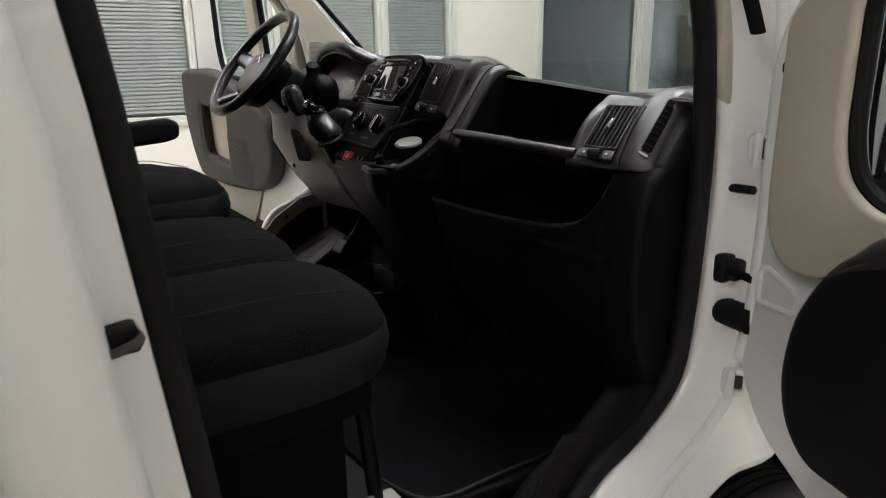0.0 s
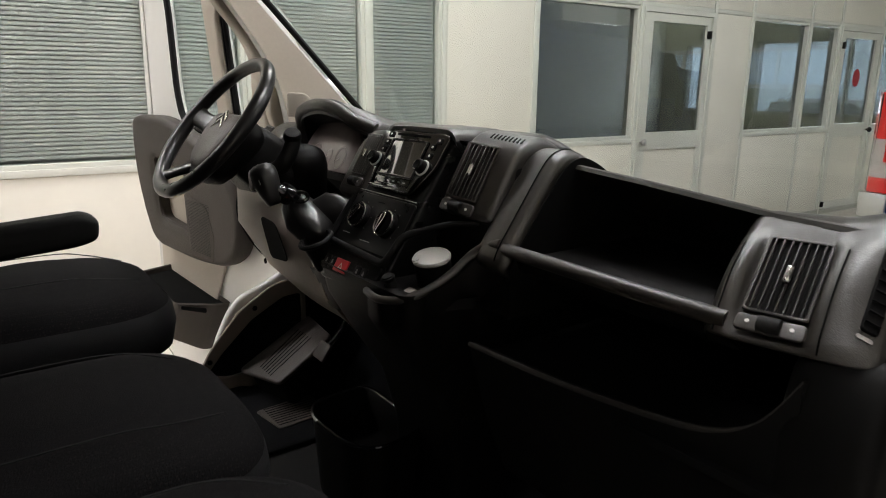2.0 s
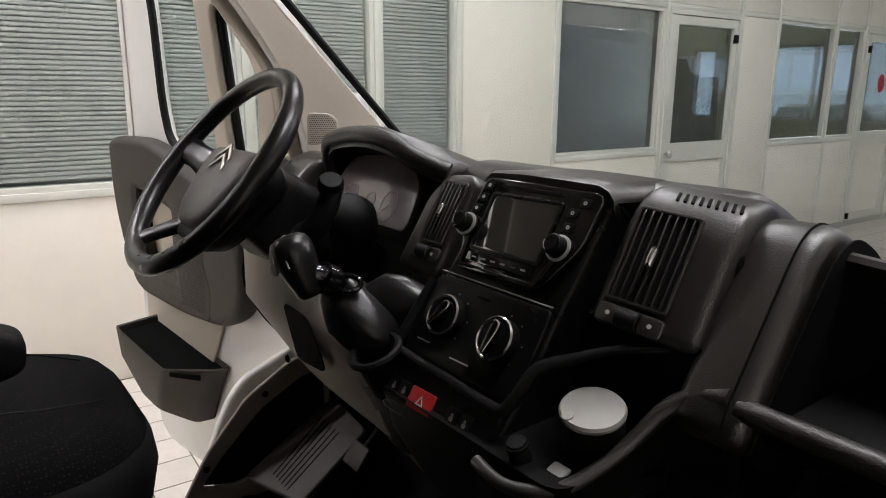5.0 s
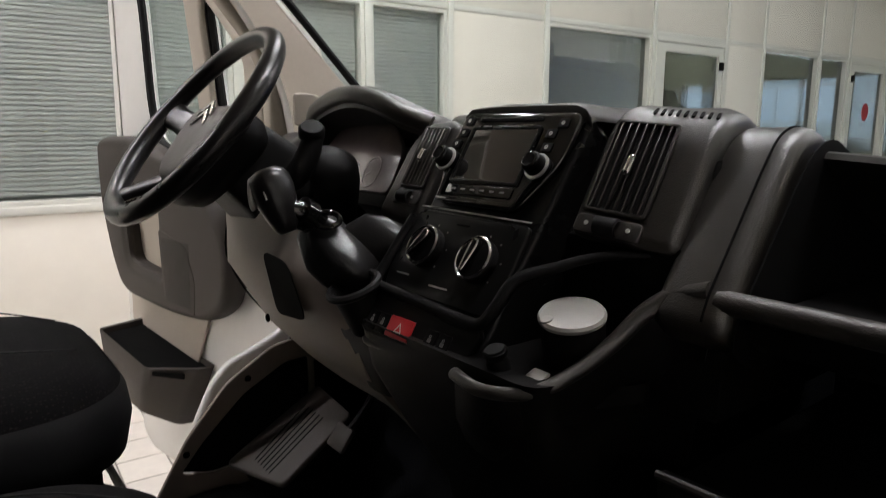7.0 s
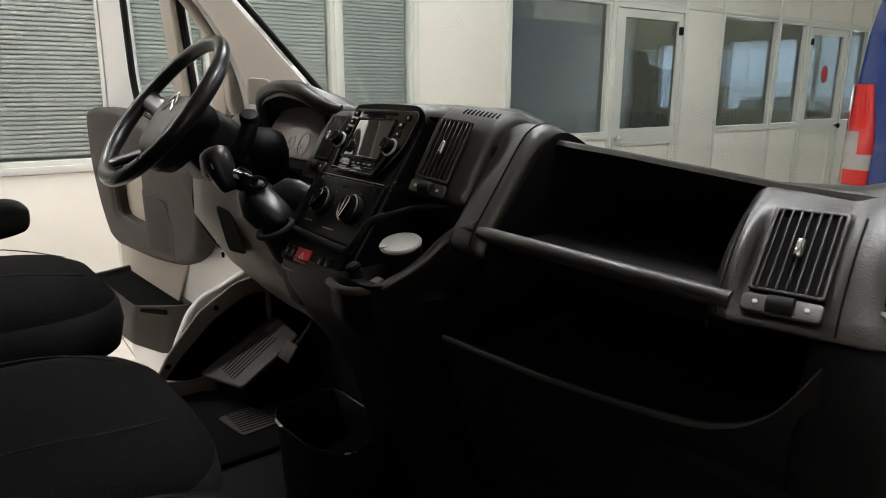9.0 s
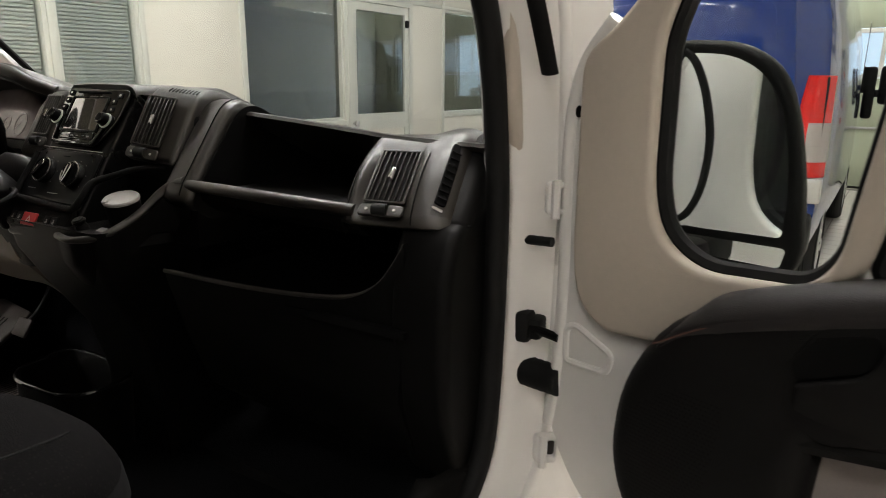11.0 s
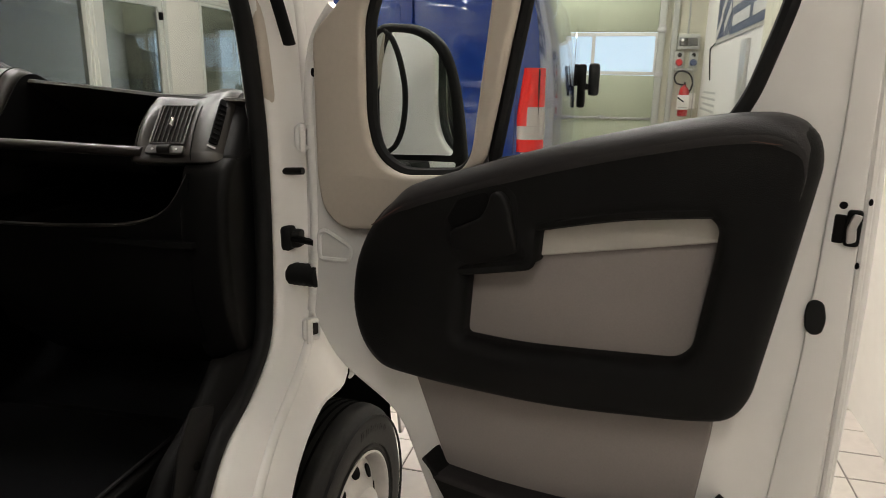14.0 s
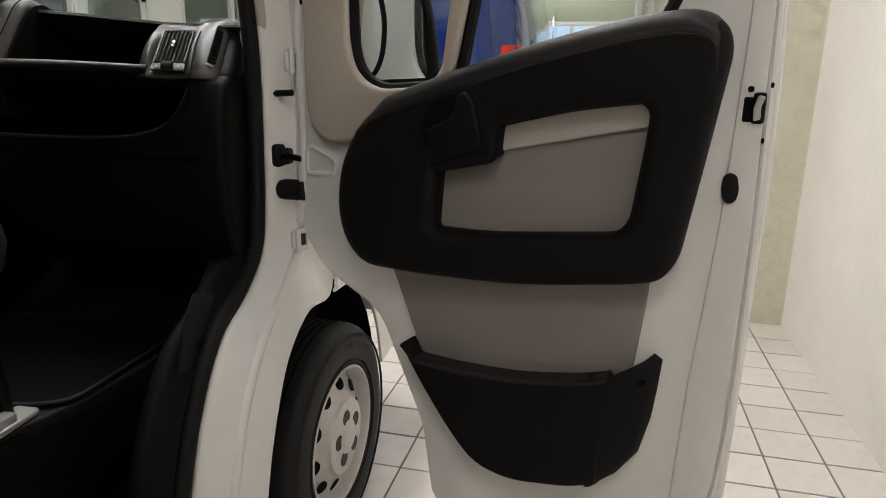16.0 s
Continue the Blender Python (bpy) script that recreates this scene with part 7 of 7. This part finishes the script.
knob = part("knob", xf(loft([[Vector((0.027 * k * math.cos(q), 0.029 * k * math.sin(q), h)) for q in (2 * math.pi * i / 26 for i in range(26))] for h, k in ((-0.046, 0.42), (-0.040, 0.60), (-0.024, 0.78), (-0.004, 0.95), (0.012, 1.02), (0.026, 0.98), (0.034, 0.82), (0.039, 0.52), (0.040, 0.12))]), KM), LEATHER, gear, "smooth black gear knob", 70)
part("knob_seam", xf(tube([Vector((-0.004, 0.0292 * 1.0 * math.cos(q), 0.0 + 0.040 * math.sin(q))) for q in (math.pi * i / 20 for i in range(21))], 0.0012, 6), KM), SILVER, knob)
BM = KM @ axes((-0.0225, -0.006, 0.014), (0, -1, 0), (0.28, 0, 0.96), (-0.96, 0, 0.28))
part("badge", xf(plate(oval(0, 0, 0.011, 0.021, 24), 0.006, bevel=0.002), BM), SILVER, knob, "silver oval badge")
part("badge_inset", xf(plate(oval(0, 0, 0.0085, 0.018, 24), 0.001), BM @ Matrix.Translation((0, 0, 0.0055))), GLOSS, knob)
part("gear_housing", xf(loft([[Vector((p[0], p[1], z)) for p in rounded([(x, 0.08), (x, y), (0.98, y), (0.98, 0.08)], 0.03)] for z, x, y in ((1.345, 0.84, 0.20), (1.31, 0.80, 0.21), (1.25, 0.775, 0.20), (1.17, 0.80, 0.16))]), Matrix.Identity(4)), BLACK, dash, "black housing below the gear lever", 50)
part("cup_ring", tube([Vector((0.764 + 0.030 * math.cos(q), 0.114 + 0.032 * math.sin(q), 1.322 + 0.013 * math.cos(q))) for q in (2 * math.pi * i / 20 for i in range(20))], 0.0055, 8, closed=True), SOFT, dash)

part("cup_well", xf(revolve([(0.0, -0.06), (0.024, -0.06), (0.030, 0.0), (0.026, -0.001), (0.023, -0.024), (0.0, -0.025)], 24), Matrix.Translation((0.764, 0.114, 1.321)) @ Matrix.Rotation(radians(-22), 4, "Y")), BLACK, dash, "small round cup beside the gear lever")

# steering wheel and column
sw = thing("steering_wheel", "black four-spoke steering wheel, slightly worn", "steering wheel")
W = axes((0.696, 0.495, 1.529), (0, -1, 0), Vector((0.65, 0, 0.76)).normalized(), Vector((-0.76, 0, 0.65)).normalized())
rr = []
for i in range(72):
    a = 2 * math.pi * i / 72
    thick = 0.0165 + 0.0022 * max(0, math.cos(2 * (a - radians(20)))) ** 2
    rr.append([Vector(((0.184 + thick * math.cos(b)) * math.cos(a), (0.184 + thick * math.cos(b)) * math.sin(a), thick * 0.95 * math.sin(b))) for b in (2 * math.pi * k / 14 for k in range(14))])
rr.append(rr[0])
rim_bm = loft(rr, caps=False)
bmesh.ops.remove_doubles(rim_bm, verts=rim_bm.verts[:], dist=1e-6)
part("rim", xf(rim_bm, W), LEATHER, sw, "black leather-look rim", 70)
for a, wd in ((8, 0.030), (172, 0.030), (-62, 0.022), (-118, 0.022)):
    q = radians(a)
    d0, d1 = Vector((math.cos(q), math.sin(q), 0)), Vector((-math.sin(q), math.cos(q), 0))
    sp = [[d0 * r + d1 * (w * c) + Vector((0, 0, h + t * s_)) for c, s_ in ((-1, -0.4), (-0.9, 0.5), (-0.5, 0.95), (0, 1.1), (0.5, 0.95), (0.9, 0.5), (1, -0.4), (0.6, -1), (-0.6, -1))] for r, w, h, t in ((0.06, wd * 1.3, -0.046, 0.012), (0.11, wd, -0.034, 0.010), (0.15, wd * 0.8, -0.014, 0.009), (0.178, wd * 0.95, 0.0, 0.008))]
    part("spoke", xf(loft(sp), W), LEATHER, sw, "", 70)
pad_o = rounded([(-0.105, 0.052), (0.105, 0.052), (0.125, 0.015), (0.088, -0.085), (0.044, -0.120), (-0.044, -0.120), (-0.088, -0.085), (-0.125, 0.015)], 0.03, 5)
pad = part("airbag_pad", xf(loft([[Vector((p[0] * k, (p[1] + 0.02) * k - 0.02, h)) for p in pad_o] for h, k in ((-0.085, 0.85), (-0.060, 1.0), (-0.040, 1.0), (-0.030, 0.97), (-0.026, 0.90), (-0.025, 0.2))]), W), SOFT, sw, "black airbag pad", 60)
face_o = rounded([(-0.088, 0.050), (0.088, 0.050), (0.098, 0.015), (0.066, -0.075), (0.036, -0.098), (-0.036, -0.098), (-0.066, -0.075), (-0.098, 0.015)], 0.028, 5)
part("pad_face", xf(loft([[Vector((p[0] * k, (p[1] + 0.02) * k - 0.02, h)) for p in face_o] for h, k in ((-0.040, 1.04), (-0.026, 1.03), (-0.017, 0.98), (-0.011, 0.86), (-0.008, 0.5), (-0.007, 0.1))]), W), PADTRIM, pad, "taupe face of the pad", 60)
for k in (0, 1):
    ch = [(-0.030, -0.010 + 0.019 * k), (0.0, 0.014 + 0.019 * k), (0.030, -0.010 + 0.019 * k), (0.030, -0.001 + 0.019 * k), (0.0, 0.023 + 0.019 * k), (-0.030, -0.001 + 0.019 * k)]
    part("badge", xf(plate([Vector((p[0], p[1] + 0.010)) for p in ch], 0.004, bevel=0.001), W @ Matrix.Translation((0, 0, -0.0085))), CHROME, pad, "silver badge")
part("pad_mark", xf(plate(rect(-0.010, 0.010, -0.075, -0.060, 0.001), 0.0008, [rect(-0.008, 0.008, -0.0735, -0.0615)]), W @ Matrix.Translation((0, 0, -0.0115))), VOID, pad)
col = thing("steering_column", "black steering column shroud with stalks", "steering column")
axis = Vector((0.76, 0, -0.65)).normalized()
c0 = Vector((0.696, 0.495, 1.529))
rings = []
for t, w, h in ((0.05, 0.052, 0.050), (0.08, 0.075, 0.065), (0.16, 0.085, 0.075), (0.25, 0.080, 0.070), (0.34, 0.078, 0.068)):
    o = c0 + axis * t
    up = Vector((0.65, 0, 0.76))
    rings.append([o + Vector((0, 1, 0)) * p[0] + up * p[1] for p in rounded([(-w, -h), (w, -h), (w, h * 0.8), (w * 0.6, h), (-w * 0.6, h), (-w, h * 0.8)], 0.025, 4)])
part("shroud", loft(rings), BLACK, col, smooth=50)
st = spline([(0.775, 0.318, 1.440), (0.783, 0.303, 1.455), (0.797, 0.297, 1.482), (0.808, 0.297, 1.512)], 6)
part("wiper_stalk", tube(st, [0.020 - 0.004 * i / (len(st) - 1) for i in range(len(st))], 16), BLACK, col, "thick black wiper stalk", 60)
part("stalk_cap", xf(revolve([(0.0165, 0), (0.0195, 0.004), (0.0195, 0.016), (0.016, 0.021), (0, 0.022)], 22), face_to((0.806, 0.302, 1.506), (-0.2, -0.55, 0.80))), BLACK, col)
part("stalk_boss", xf(loft([[Vector((0.034 * k * math.cos(q), 0.030 * k * math.sin(q), h)) for q in (2 * math.pi * i / 20 for i in range(20))] for h, k in ((-0.05, 1.0), (-0.01, 1.0), (0.012, 0.85), (0.020, 0.5), (0.021, 0.1))]), face_to((0.782, 0.325, 1.432), (-0.35, -0.75, 0.55))), BLACK, col, "", 60)
part("shroud_cheek", xf(loft([[Vector((0.055 * k * math.cos(q), 0.045 * k * math.sin(q), h)) for q in (2 * math.pi * i / 22 for i in range(22))] for h, k in ((-0.10, 1.1), (0.0, 1.0), (0.03, 0.85), (0.045, 0.5), (0.048, 0.1))]), face_to((0.845, 0.335, 1.445), (-0.2, -0.6, 0.75))), BLACK, col, "", 60)
part("lamp_stalk", tube(spline([(0.80, 0.565, 1.47), (0.80, 0.62, 1.49), (0.81, 0.68, 1.52)], 6), 0.012, 12), BLACK, col, "black lamp stalk", 60)
part("ignition_lock", xf(revolve([(0.020, 0), (0.022, 0.004), (0.022, 0.014), (0.014, 0.017), (0.012, 0.012), (0, 0.012)], 22), face_to((0.79, 0.405, 1.400), (-0.7, -0.6, 0.2))), SILVER, col)

# ---- floor tiles, last ----
TILE_W, JOINT = 0.2145, 0.0075


def tile_mesh():
    h = (TILE_W - JOINT) / 2
    return finish("tile", box(-h, h, -h, h, -0.004, 0.0, 0.0012, 1), TILE)


near = [(1.4, 3.7, -2.77, -0.75), (0.3, 1.5, 1.55, 3.75)]
tile = tile_mesh()
rest_v, rest_f = [], []
count = 0
nx, ny = int((EAST - WEST) / TILE_W) + 1, int((NORTH - SOUTH) / TILE_W) + 1
for i in range(nx):
    for j in range(-1, ny + 1):
        x, y = 2.056 + (i - 37.5) * TILE_W, -2.646 + (j + 0.5) * TILE_W
        if y > NORTH + 0.05 or not WEST < x < EAST - 0.09:
            continue
        close = any(a <= x <= b and c <= y <= d for a, b, c, d in near)
        if close and count < 300:
            t = new("tile", tile)
            t.parent = floor
            t.location = (x, y, 0.0005 * ((i * 7 + j * 3) % 3))
            count += 1
        else:
            h = (TILE_W - JOINT) / 2
            k = len(rest_v)
            rest_v += [(x - h, y - h, -0.004), (x + h, y - h, -0.004), (x + h, y + h, -0.004), (x - h, y + h, -0.004), (x - h + 0.001, y - h + 0.001, 0), (x + h - 0.001, y - h + 0.001, 0), (x + h - 0.001, y + h - 0.001, 0), (x - h + 0.001, y + h - 0.001, 0)]
            rest_f += [(k + 4, k + 5, k + 6, k + 7), (k, k + 1, k + 5, k + 4), (k + 1, k + 2, k + 6, k + 5), (k + 2, k + 3, k + 7, k + 6), (k + 3, k, k + 4, k + 7)]
me = bpy.data.meshes.new("tiles")
me.from_pydata(rest_v, [], rest_f)
me.materials.append(TILE)
rest = new("tiles", me)
rest.parent = floor
rest["kind"] = "stuff"
line = mesh_thing("floor_line", box(-3.0, 2.6, 1.80, 1.892, 0.0025, 0.0045), YELLOW, "painted yellow line on the tiled floor", "floor line", HALL)
